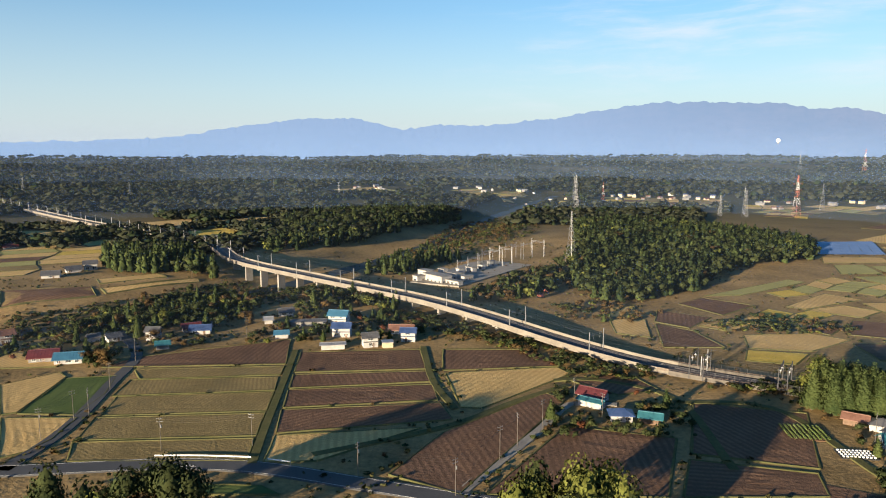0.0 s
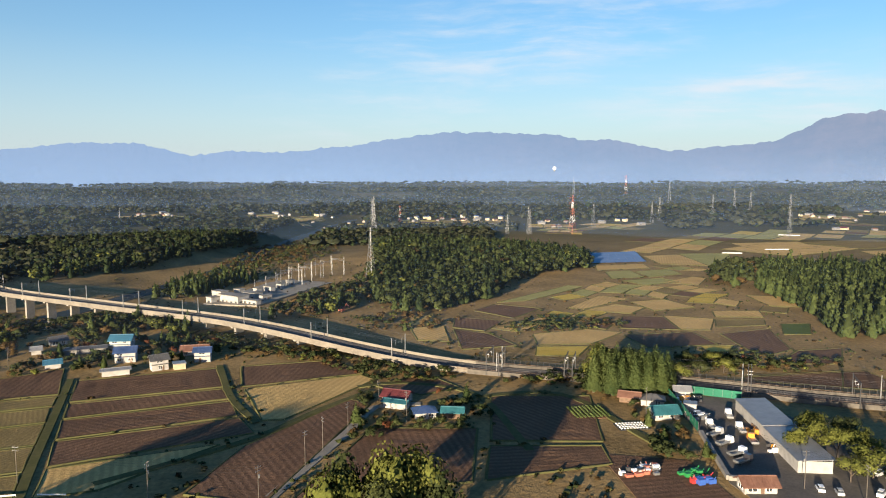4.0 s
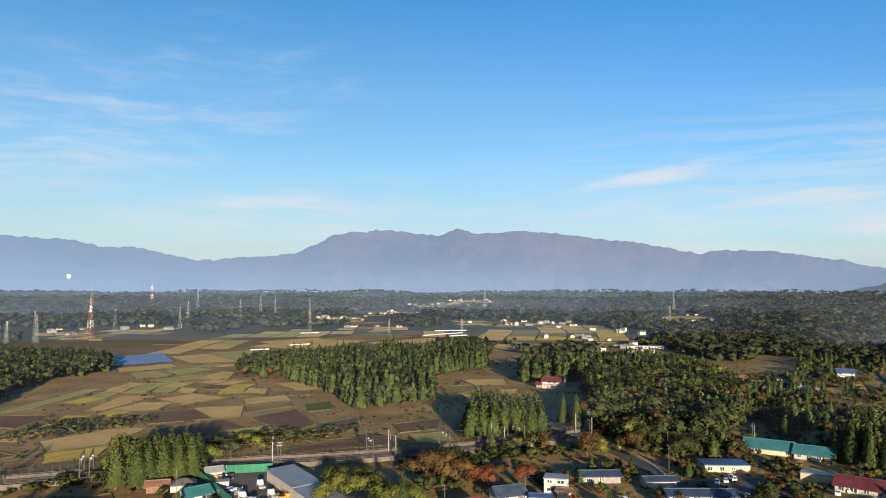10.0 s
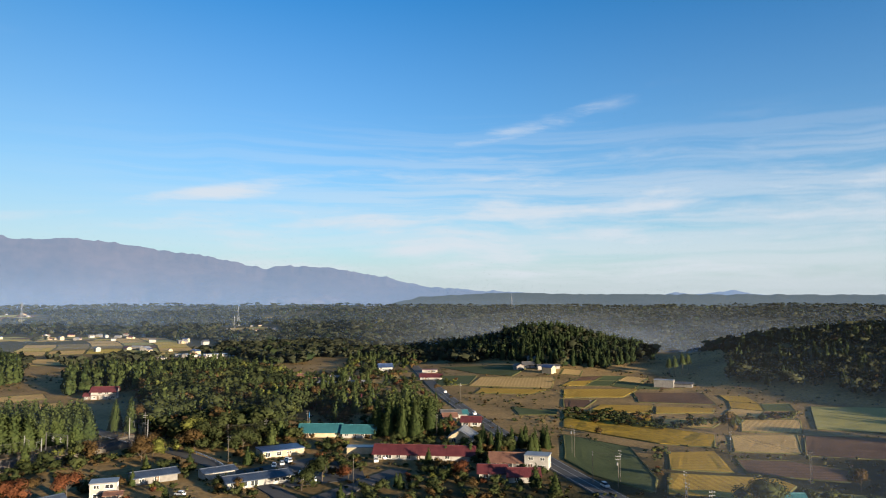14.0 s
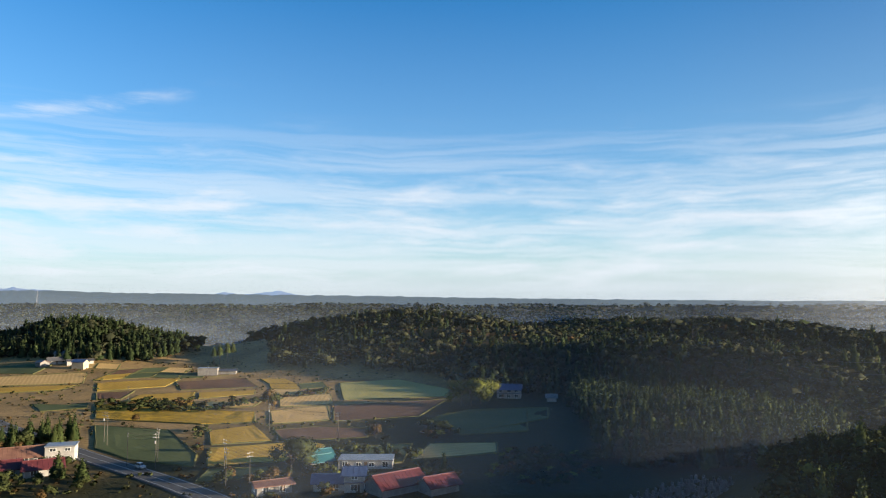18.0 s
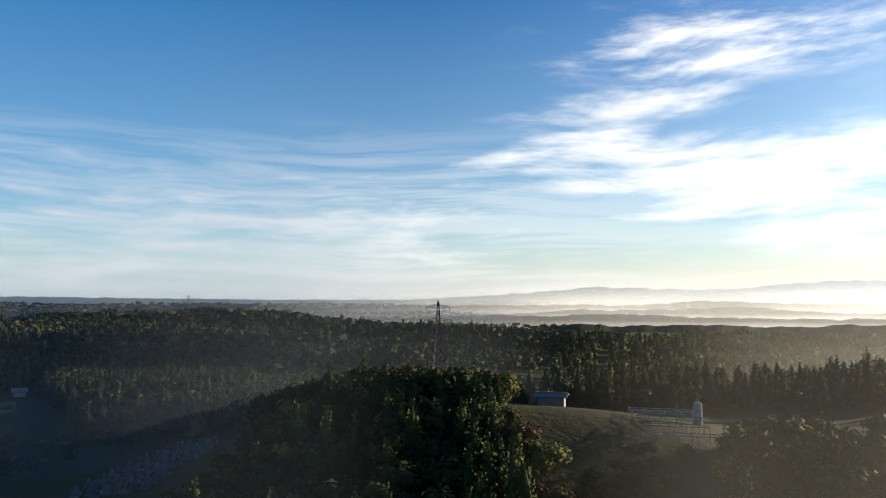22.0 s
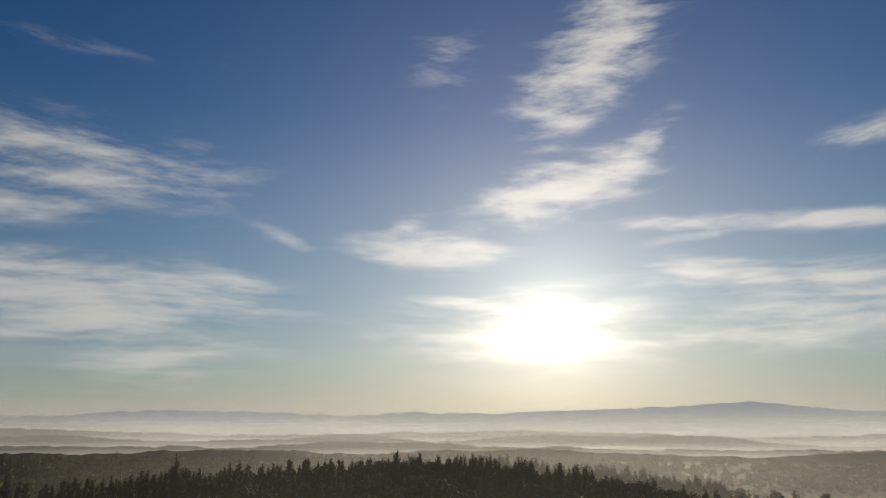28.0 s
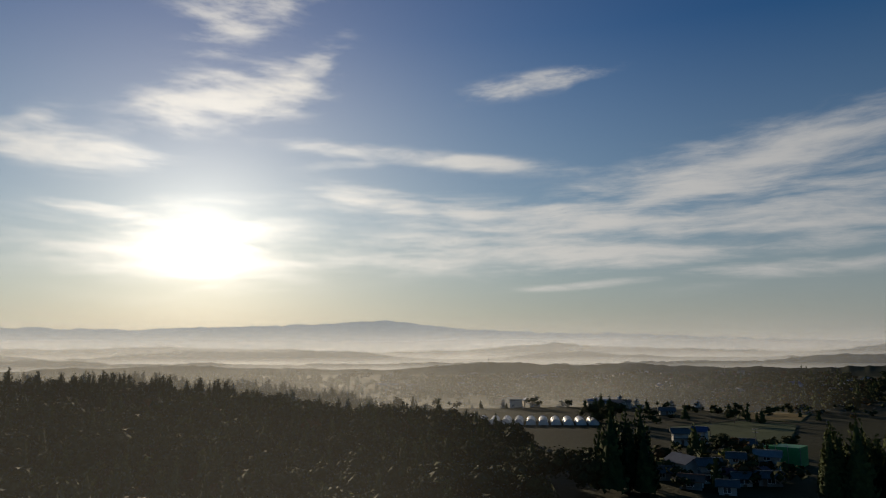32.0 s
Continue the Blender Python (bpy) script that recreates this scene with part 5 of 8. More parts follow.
wood("south_plain_wood", MID, ((60, -300), (-100, -430), (-330, -430), (-560, -420), (-560, -700), (0, -900), (100, -600)), 18, MIXED, "misty mixed wood beyond the ridge", 18, (0.7, 1.1))
wood("clearing_scrub", NEAR, ((34, -72), (6, -72), (-4, -98), (2, -140), (14, -130), (26, -98)), 5, ((4, "broad", "broad", 4, 1.4), (2, "broad", "autumn", 3.5, 1.4)), "dark scrub along the clearing", 19)
wood("village_cedars", NEAR, ((-162, -62), (-170, -47), (-186, -52), (-178, -68)), 5, CEDARS, "dark clump of cedars beside the village", 20)
wood("corner_cedars", NEAR, ((-184, -16), (-192, 6), (-215, 8), (-212, -14)), 5.5, CEDARS, "dark clump of cedars at the village edge", 21, (0.8, 1.0))
wood("hollow_wood", MID, ((288, -232), (345, -228), (398, -296), (305, -332), (272, -300)), 8.5, ((6, "cedar", "dark_cedar", 14, 1.05), (8, "broad", "far_wood", 10, 1.15), (1, "broad", "broad", 9, 1.1)), "dark wood in the hollow below the hill", 43, (0.7, 1.0))


# ---- far woods over the plain ----


def far_woods():
    rng = random.Random(5)
    lots = {}
    clear = [(hx, hy, wide, math.hypot(hx, hy)) for hx, hy, wide in HAMLETS]
    taken = set()
    for plot in PLOTS:
        xs, ys = [p[0] for p in plot], [p[1] for p in plot]
        for gx in range(int(min(xs) // 8) - 1, int(max(xs) // 8) + 2):
            for gy in range(int(min(ys) // 8) - 1, int(max(ys) // 8) + 2):
                if inside(gx * 8 + 4, gy * 8 + 4, plot):
                    # the plot itself and the strip on its near side, which a crown would hide
                    away = math.hypot(gx, gy) or 1.0
                    taken.update((gx - round(gx / away * k), gy - round(gy / away * k)) for k in range(0, 5))
    for k in range(76000):
        north = k < 58000
        a = rng.uniform(-48, 112) if north else rng.uniform(112, 175 if k < 70000 else 312)
        r = 620 * (4500 / 620) ** (rng.random() ** (0.95 if north else 0.8))
        x, y = r * math.sin(radians(a)), r * math.cos(radians(a))
        open_land = noise.noise((x / 260, y / 260, 11.0)) + 0.35 * noise.noise((x / 90, y / 90, 4.0))
        limit = 0.34 if north else 0.45 if a < 225 else -0.05
        if 20 < a < 62 and r < 1300:
            limit = -0.12
        if 103 < a < 107 and r < 900:
            continue
        if not north and 152 < a < 180 and r > 900 and rng.random() < (a - 152) / 19:
            continue
        if not north and 172 < a < 300 and r > 1000:
            continue
        if any(abs(x * hy - y * hx) / d < wide + 8 and d * 0.9 - wide < (x * hx + y * hy) / d < d + wide * 0.7 for hx, hy, wide, d in clear):
            continue
        if (int(x // 8), int(y // 8)) in taken:
            continue
        if open_land > limit or river_distance(x, y) < 45:
            continue
        if 330 < x < 1000 and 420 < y < 900 and open_land > -0.45:
            continue
        if -75 < x < 620 and 100 < y < 800:
            continue
        size = rng.uniform(7, 12) * (1 + r / 14000)
        mat = "dark_cedar" if rng.random() < 0.3 else "far_wood"
        lots.setdefault((mat, r < 1050), []).append((x, y, size, rng.uniform(1.2, 1.9) * (1 + r / 9000), "cedar" if mat == "dark_cedar" and rng.random() < 0.6 else "broad"))
    for (mat, close), spots in lots.items():
        if mat == "dark_cedar":
            plant("far_conifers", FAR if close else DISTANT, spots, mat, "dark conifer woods across the plain")
        else:
            plant("far_woods", FAR if close else DISTANT, spots, mat, "dark mixed woods across the plain")


far_woods()


# ---- morning mist ----
def mist_bank(mat, radius, a0, a1, z0, z1, label, wave=0.06):
    """A thin upright curtain of haze that bends round the plain."""
    verts, tris = [], []
    count = int((a1 - a0) / 1.5)
    for i in range(count + 1):
        a = radians(a0 + (a1 - a0) * i / count)
        r = radius * (1 + wave * noise.noise((a * 4, radius, 1.0)))
        for z in (z0, z1):
            verts.append((r * math.sin(a), r * math.cos(a), z))
    for i in range(count):
        k = 2 * i
        tris += [(k, k + 2, k + 3), (k, k + 3, k + 1)]
    return tagged(new("mist_bank", big_mesh("mist_bank", verts, tris, mat)), label, "mist", kind="stuff")


for radius, top, most in ((330, 100, 0.012), (1000, 130, 0.06), (1900, 170, 0.085), (3200, 200, 0.09)):
    m = mist("mist_north", (0.30, 0.45, 0.75), 30.0, top, most, 260.0, 8, 45, 92)
    mist_bank(m, radius, -68, 105, -25, top, "thin blue morning haze over the plain")
m = mist("hollow_mist", (0.42, 0.51, 0.67), 8.0, 75, 0.3, 140.0, 124, 28, 47)
mist_bank(m, 860, 76, 172, -25, 75, "bluish morning mist in the hollows between wooded ridges", 0.03)
for radius, low, top, most in ((1230, 2, 26, 0.62), (1760, 6, 34, 0.66), (2350, 14, 48, 0.7), (3400, 36, 130, 0.65)):
    m = mist("mist_south", (0.84, 0.88, 0.93), low, top, most, 420.0, 226, 14, 88, 0.42)
    mist_bank(m, radius, 126, 302, -25, max(top, 130), "pale sunlit morning mist between the hills", 0.02)
# sheets of mist towards the sun; the nearest also stands in for lens glare
for radius, top, most, centre, inner, outer in ((60, 75, 0.075, 208, 12, 44), (330, 60, 0.2, 213, 8, 37), (440, 60, 0.3, 230, 20, 40)):
    m = mist("sunlit_mist", (0.88, 0.88, 0.84), 0.0, top, most, 260.0, centre, inner, outer)
    mist_bank(m, radius, centre - outer - 1, centre + outer + 1, -25, top, "thin added sheet of sunlit mist and sun glare over the ridge")
for radius, top, most, centre, inner, outer in ((75, 100, 0.03, 128, 18, 31), (186, 60, 0.05, 136, 22, 36)):
    m = mist("thin_mist", (0.6, 0.7, 0.88), 20.0, top, most, 260.0, centre, inner, outer)
    mist_bank(m, radius, centre - outer - 1, centre + outer + 1, -25, top, "faint bluish mist round the near hill", 0.02)


# ---- gardens, hedges and orchards over the southern plain ----
wood("plain_hedges", MID, ((-300, -250), (-420, -340), (-760, -560), (-1000, -300), (-900, 40), (-420, 20), (-330, -90), (-420, -170)), 19, ((6, "broad", "broad", 7, 1.3), (1, "broad", "autumn", 6, 1.3), (2, "cedar", "cedar", 8, 1.1)), "dark gardens and hedges between village houses", 31, (0.5, 1.2))


# ---- buildings ----
def gable_wall(w, d, h, rise):
    """Four walls under a ridge along x, 0.2 m thick at their ends, as one shell."""
    x, y = w / 2, d / 2
    v = [(-x, -y, -1), (x, -y, -1), (x, y, -1), (-x, y, -1), (-x, -y, h), (x, -y, h), (x, y, h), (-x, y, h), (-x, 0, h + rise), (x, 0, h + rise)]
    return Solid().add(v, [(0, 1, 5, 4), (1, 2, 6, 9, 5), (2, 3, 7, 6), (3, 0, 4, 8, 7), (3, 2, 1, 0)])


def roof_slab(w, d, h, rise, over, thick=0.22):
    """One sloping half of a gable roof, on the side of negative y."""
    x, y = w / 2 + over, d / 2 + over
    z0 = h - rise * over / (d / 2)
    v = [(-x, -y, z0), (x, -y, z0), (x, 0, h + rise), (-x, 0, h + rise)]
    v += [(a, b, c + thick) for a, b, c in v]
    return Solid().add(v, [(3, 2, 1, 0), (4, 5, 6, 7), (0, 1, 5, 4), (1, 2, 6, 5), (2, 3, 7, 6), (3, 0, 4, 7)])


def hip_roof(w, d, h, rise, over, thick=0.22):
    x, y = w / 2 + over, d / 2 + over
    z0 = h - 0.25
    r = max(0.4, x - y)
    v = [(-x, -y, z0), (x, -y, z0), (x, y, z0), (-x, y, z0), (-x, -y, z0 + thick), (x, -y, z0 + thick), (x, y, z0 + thick), (-x, y, z0 + thick), (-r, 0, h + rise), (r, 0, h + rise)]
    return Solid().add(v, [(3, 2, 1, 0), (0, 1, 5, 4), (1, 2, 6, 5), (2, 3, 7, 6), (3, 0, 4, 7), (4, 5, 9, 8), (5, 6, 9), (6, 7, 8, 9), (7, 4, 8)])


WINDOWS = {}


def window_meshes(w, h, frame_mat):
    key = (w, h, frame_mat)
    if key not in WINDOWS:
        t = 0.09
        f = Solid().box(-w / 2, -0.08, -h / 2, w / 2, 0.05, -h / 2 + t).box(-w / 2, -0.08, h / 2 - t, w / 2, 0.05, h / 2)
        for x in (-w / 2, -t / 2, w / 2 - t):
            f.box(x, -0.08, -h / 2 + t, x + t, 0.05, h / 2 - t)
        pane = Solid().box(-w / 2 + t, -0.02, -h / 2 + t, w / 2 - t, 0.03, h / 2 - t)
        WINDOWS[key] = f.mesh("window", frame_mat), pane.mesh("pane", "glass")
    return WINDOWS[key]


def add_windows(home, w, d, h, storeys, rng, frame_mat="paint", both=True):
    """Windows and a door on the long sides and the ends."""
    for s in range(storeys):
        z = 1.3 + s * 2.6
        if z + 0.6 > h:
            break
        spots = []
        n = max(1, int(w / 3.4))
        for side in (-1, 1):
            for k in range(n):
                if rng.random() < 0.82:
                    spots.append((-w / 2 + (k + 0.5) * w / n + rng.uniform(-0.25, 0.25), side * (d / 2 + 0.02), 0 if side < 0 else 180))
        m = max(1, int(d / 4.2))
        for side in (-1, 1):
            for k in range(m):
                if rng.random() < 0.7:
                    spots.append((side * (w / 2 + 0.02), -d / 2 + (k + 0.5) * d / m, 90 if side > 0 else -90))
        for x, y, turn in spots:
            f, g = window_meshes(rng.choice((1.6, 1.8, 2.4)), rng.choice((1.1, 1.3)) if s else rng.choice((1.2, 1.7)), frame_mat)
            ob = part("window", f, home, pose(x, y, z, 0, 0, turn))
            part("pane", g, ob)
    door = Solid().box(-0.45, -0.07, 0, 0.45, 0.03, 2.05).mesh("door", "brown_wall")
    part("door", door, home, pose(rng.uniform(-0.3, 0.3) * w, -d / 2 - 0.02, 0))


ROOF_WORDS = {"red_roof": "red metal", "teal_roof": "teal metal", "blue_roof": "dark blue tile", "grey_roof": "grey slate", "brown_roof": "brown tile",
              "tin_roof": "pale tin", "sky_roof": "bright blue metal", "navy_roof": "dark navy metal"}
WALL_WORDS = {"white_wall": "white", "cream_wall": "cream", "grey_wall": "grey", "brown_wall": "brown boarded"}


def house(x, y, turn, w, d, storeys, wall, roof, style="gable", windows=True, name="house", says=""):
    """A house or shed of its own at x, y; turn: degrees of its long side from east."""
    rng = random.Random(int(x * 31 + y * 17))
    if name == "house":
        fit = 0.78 if x < -150 and y < 0 else 0.9
        w, d = w * fit, d * fit
    z = height(x, y)
    h = 2.35 * storeys if storeys < 4 else storeys
    words = says or f"{WALL_WORDS[wall]} walled {'two-storey ' if storeys == 2 else ''}{name.replace('_', ' ')} with a {ROOF_WORDS[roof]} roof"
    home = thing(name, pose(x, y, z, 0, 0, turn), words, name.replace("_", " "))
    if style == "flat":
        part("wall", Solid().box(-w / 2, -d / 2, -1, w / 2, d / 2, h).mesh("wall", wall), home)
        part("roof", Solid().box(-w / 2 - 0.25, -d / 2 - 0.25, h, w / 2 + 0.25, d / 2 + 0.25, h + 0.35).mesh("roof", roof), home)
        rise = 0
    else:
        rise = d * (0.29 if style != "low" else 0.12)
        part("wall", gable_wall(w, d, h, rise if style != "hip" else 0.01).mesh("wall", wall), home)
        if style == "hip":
            part("roof", hip_roof(w, d, h, rise, 0.7).mesh("roof", roof), home)
        else:
            slab = roof_slab(w, d, h, rise, 0.8).mesh("roof", roof)
            part("roof", slab, home)
            part("roof", slab, home, pose(0, 0, 0.004, 0, 0, 180))
            part("ridge_cap", Solid().box(-w / 2 - 0.65, -0.22, h + rise + 0.06, w / 2 + 0.65, 0.22, h + rise + 0.34).mesh("ridge_cap", roof), home)
            # standing seams, or rows of ridge tiles, down the slope
            seam = Solid()
            count = max(4, int(w / 1.1))
            for k in range(count + 1):
                u = -w / 2 - 0.5 + (w + 1.0) * k / count
                for s in (-1, 1):
                    seam.bar((u, s * (d / 2 + 0.55), h - rise * 0.55 / (d / 2) + 0.25), (u, s * 0.05, h + rise + 0.25), 0.07, sides=3)
            part("roof_seam", seam.mesh("roof_seam", roof), home)
    if windows:
        add_windows(home, w, d, h, storeys if storeys < 4 else 1, rng)
        if storeys >= 2 and style != "flat":
            eave = Solid().box(-w / 2 - 0.1, -d / 2 - 1.1, 2.65, w / 2 + 0.1, -d / 2, 2.82)
            part("lower_eave", eave.mesh("lower_eave", roof), home)
    return home


def greenhouse(x, y, turn, w, d):
    """A plastic tunnel: hooped sheeting over ribs."""
    home = thing("greenhouse", pose(x, y, height(x, y), 0, 0, turn), "white plastic tunnel greenhouse over a vegetable bed", "greenhouse", "greenhouses of the village")
    v, f = [], []
    n = 8
    for i, u in enumerate((-w / 2, w / 2)):
        for k in range(n + 1):
            a = math.pi * k / n
            v.append((u, -math.cos(a) * d / 2, math.sin(a) * 2.6))
    f += [(k, k + 1, n + 2 + k, n + 1 + k) for k in range(n)] + [tuple(range(n + 1))[::-1], tuple(range(n + 1, 2 * n + 2))]
    part("sheeting", mesh_of("sheeting", v, f, "plastic"), home)
    rib = Solid()
    for k in range(n):
        a, b = math.pi * k / n, math.pi * (k + 1) / n
        rib.bar((0, -math.cos(a) * d / 2 * 1.02, math.sin(a) * 2.66), (0, -math.cos(b) * d / 2 * 1.02, math.sin(b) * 2.66), 0.08, sides=3)
    rib = rib.mesh("rib", "steel")
    for k in range(5):
        part("rib", rib, home, pose(-w / 2 + w * k / 4, 0, 0))


# ---- pylons and poles ----
def pylon(x, y, tall, mats=("steel",), arms=3, label="grey steel lattice power pylon", base=0.13, turn=None):
    """A lattice tower: four legs, cross bracing and arms, in bands of colour."""
    z = height(x, y)
    tower = thing("pylon", pose(x, y, z - 0.3, 0, 0, (x * 7 + y) % 90 if turn is None else turn), label, "pylon", "pylons across the plain")
    levels = 11
    wide = [tall * (base * (1 - k / levels) ** 1.25 + 0.014) for k in range(levels + 1)]
    ups = [tall * (k / levels) ** 0.92 for k in range(levels + 1)]
    w = (tall * 0.0028 + 0.03) * (0.5 if len(mats) > 1 else 1.0 if mats[0] == "dark_steel" else 0.8)
    for b in range(len(mats)):
        braces = Solid()
        runs = [[], [], [], []]
        for k in range(levels):
            if k * len(mats) // levels != b:
                continue
            r0, r1, z0, z1 = wide[k] / 2, wide[k + 1] / 2, ups[k], ups[k + 1]
            for corner, (sx, sy) in enumerate(((-1, -1), (1, -1), (1, 1), (-1, 1))):
                runs[corner] += [(sx * r0, sy * r0, z0), (sx * r1, sy * r1, z1)][1 if runs[corner] else 0:]
                nx, ny = -sy, sx
                braces.bar((sx * r0, sy * r0, z0), (nx * r1, ny * r1, z1), w, sides=3)
                braces.bar((nx * r0, ny * r0, z0), (sx * r1, sy * r1, z1), w, sides=3)
        for run in runs:
            part("leg", Solid().tube(run, w * 1.5).mesh("leg", mats[b]), tower)
        part("bracing", braces.mesh("bracing", mats[b]), tower)
    for k in range(arms):
        up = tall * (0.94 - 0.13 * k)
        reach = tall * (0.112 + 0.02 * (k == 1)) * (1.05 if mats[0] == "dark_steel" else 1.0)
        arm = Solid()
        for s in (-1, 1):
            arm.bar((0, 0, up + tall * 0.022), (s * reach, 0, up), w, sides=3).bar((0, 0.3, up - tall * 0.01), (s * reach, 0, up), w, sides=3)
            arm.bar((0, -0.3, up - tall * 0.01), (s * reach, 0, up), w, sides=3)
            arm.bar((s * reach, 0, up), (s * reach, 0, up - tall * 0.035), w * 1.3, sides=5)
        part("cross_arm", arm.mesh("cross_arm", mats[-1]), tower)
    return tower


POLE = []


def utility_pole(x, y, turn=0.0, tall=10.5):
    if not POLE:
        POLE.append(Solid().bar((0, 0, -0.5), (0, 0, 1), 0.2, 0.12, 8).mesh("pole", "old_concrete"))
        POLE.append(Solid().bar((-0.9, 0, 0), (0.9, 0, 0), 0.11).bar((-0.8, 0, 0.05), (-0.8, 0, 0.3), 0.09).bar((0.8, 0, 0.05), (0.8, 0, 0.3), 0.09).bar((0.3, 0, 0.05), (0.3, 0, 0.3), 0.09).mesh("cross_arm", "steel"))
        POLE.append(Solid().bar((0.32, 0, 0), (0.32, 0, 0.85), 0.42, 0.42, 8).mesh("transformer", "steel"))
    pole = thing("utility_pole", pose(x, y, height(x, y), 0, 0, turn), "grey concrete utility pole with steel cross arms", "utility pole", "utility poles")
    part("pole", POLE[0], pole, Matrix.Diagonal((1, 1, tall, 1)))
    part("cross_arm", POLE[1], pole, pose(0, 0, tall - 0.5))
    part("cross_arm", POLE[1], pole, pose(0, 0, tall - 1.4))
    if int(abs(x) + abs(y)) % 3 == 0:
        part("transformer", POLE[2], pole, pose(0, 0, tall - 3.2))


# ---- vehicles ----
def car_meshes():
    out = {}
    def shell(profile, w, mat, name, tuck=0.0):
        n = len(profile)
        v = [(x, -w / 2 + (tuck if z > 1 else 0), z) for x, z in profile] + [(x, w / 2 - (tuck if z > 1 else 0), z) for x, z in profile]
        f = [tuple(range(n))[::-1], tuple(range(n, 2 * n))] + [(k, (k + 1) % n, n + (k + 1) % n, n + k) for k in range(n)]
        return mesh_of(name, v, [q[::-1] for q in f], mat)
    out["body"] = ((-1.75, 0.3), (1.75, 0.3), (1.78, 0.75), (0.95, 0.95), (-1.7, 1.0), (-1.78, 0.6))
    out["cab"] = ((-1.6, 0.98), (0.95, 0.94), (0.35, 1.5), (-1.4, 1.52))
    return shell, out


shell, CAR = car_meshes()
wheel_mesh = Solid().bar((0, -0.09, 0), (0, 0.09, 0), 0.52, sides=12).mesh("wheel", "rubber")
PAINTS = {}
for paint_name, low, high in (("white", (0.7, 0.7, 0.7), (0.8, 0.8, 0.8)), ("silver", (0.35, 0.36, 0.37), (0.45, 0.46, 0.47)), ("dark", (0.02, 0.02, 0.025), (0.04, 0.04, 0.05)),
                              ("blue", (0.03, 0.08, 0.3), (0.05, 0.12, 0.4)), ("red", (0.4, 0.03, 0.03), (0.5, 0.05, 0.05)), ("orange", (0.6, 0.25, 0.03), (0.7, 0.3, 0.05)), ("green", (0.02, 0.4, 0.1), (0.04, 0.5, 0.15))):
    M["car_" + paint_name] = material("car_paint_" + paint_name, low, high, rough=0.3, bump=0.0, gloss=0.6)
    PAINTS[paint_name] = None


def vehicle(x, y, turn, paint, kind="car", lift=0.0):
    """A small car, van or flatbed truck."""
    spot = pose(x, y, height(x, y) + lift, 0, 0, turn)
    mat = "car_" + paint
    if kind == "truck":
        ob = thing("truck", spot, f"{paint} flatbed truck parked in the yard", "truck", "vehicles")
        part("chassis", Solid().box(-3, -0.5, 0.5, 3, 0.5, 0.8).mesh("chassis", "dark_steel"), ob)
        part("cab", shell(((1.4, 0.6), (3.1, 0.6), (3.1, 1.5), (2.8, 2.4), (1.4, 2.4)), 2.0, mat, "cab", 0.08), ob)
        part("windscreen", Solid().add([(3.12, -0.8, 1.55), (3.12, 0.8, 1.55), (2.84, 0.8, 2.3), (2.84, -0.8, 2.3)], [(0, 1, 2, 3)]).mesh("windscreen", "glass"), ob)
        part("bed", Solid().box(-3.1, -1.05, 0.85, 1.3, 1.05, 1.0).box(-3.1, -1.05, 1.0, 1.3, -0.97, 1.45).box(-3.1, 0.97, 1.0, 1.3, 1.05, 1.45).box(-3.1, -0.97, 1.0, -3.02, 0.97, 1.45).mesh("bed", "steel"), ob)
        spots = ((-2.1, 0.45), (2.2, 0.45))
    else:
        tall = 1.0 if kind == "car" else 1.22
        ob = thing(kind, spot, f"small {paint} {kind} parked beside buildings", kind, "vehicles")
        part("body", shell([(a, b * tall) for a, b in CAR["body"]], 1.6, mat, "body"), ob)
        part("cabin", shell([(a * (1.0 if kind == "car" else 1.06), b * tall) for a, b in CAR["cab"]], 1.42, "glass", "cabin", 0.1), ob)
        part("roof_panel", Solid().box(-1.42, -0.6, 1.51 * tall, 0.36, 0.6, 1.56 * tall).mesh("roof_panel", mat), ob)
        spots = ((-1.1, 0.3), (1.15, 0.3))
    for wx, wz in spots:
        for wy in (-0.72, 0.72):
            part("wheel", wheel_mesh, ob, pose(wx, wy, wz))
    return ob


# ---- houses, village by village ----
house(-91, 144, 20, 9.0, 6.5, 1, "white_wall", "red_roof", "gable")
house(-168, 291, 15, 12.0, 8.4, 1, "grey_wall", "red_roof", "gable")
house(-156, 288, 14, 11.7, 7.0, 1, "white_wall", "sky_roof", "gable")
house(-201, 318, 42, 7.3, 5.8, 2, "white_wall", "brown_roof", "gable")
house(-153, 321, 46, 6.4, 5.1, 1, "white_wall", "grey_roof", "gable")
house(-135, 323, 3, 6.3, 5.0, 2, "white_wall", "grey_roof", "gable")
house(-125, 308, 22, 5.4, 3.8, 1, "grey_wall", "teal_roof", "gable", False, "shed")
house(-162, 321, 37, 4.7, 3.5, 1, "white_wall", "grey_roof", "gable", False, "shed")
house(-33, 311, 16, 7.2, 5.7, 2, "white_wall", "grey_roof", "gable")
house(-25, 310, 10, 4.6, 4.1, 1, "cream_wall", "tin_roof", "flat", False, "shed")
house(-53, 354, 349, 10.4, 7.3, 2, "white_wall", "sky_roof", "gable")
house(-48, 329, 358, 9.2, 6.4, 2, "white_wall", "blue_roof", "gable")
house(-68, 350, 6, 17.4, 4.4, 1, "grey_wall", "grey_roof", "low", False, "shed")
house(-76, 326, 13, 6.0, 3.6, 1, "white_wall", "sky_roof", "gable", False, "shed")
house(-49, 307, 9, 10.2, 3.5, 1, "white_wall", "tin_roof", "low", False, "shed")
house(-20, 334, 355, 12.5, 6.3, 1, "white_wall", "brown_roof", "gable")
house(-16, 320, 355, 7.3, 5.1, 2, "white_wall", "blue_roof", "gable")
house(-84, 372, 23, 8.0, 5.6, 1, "white_wall", "grey_roof", "gable")
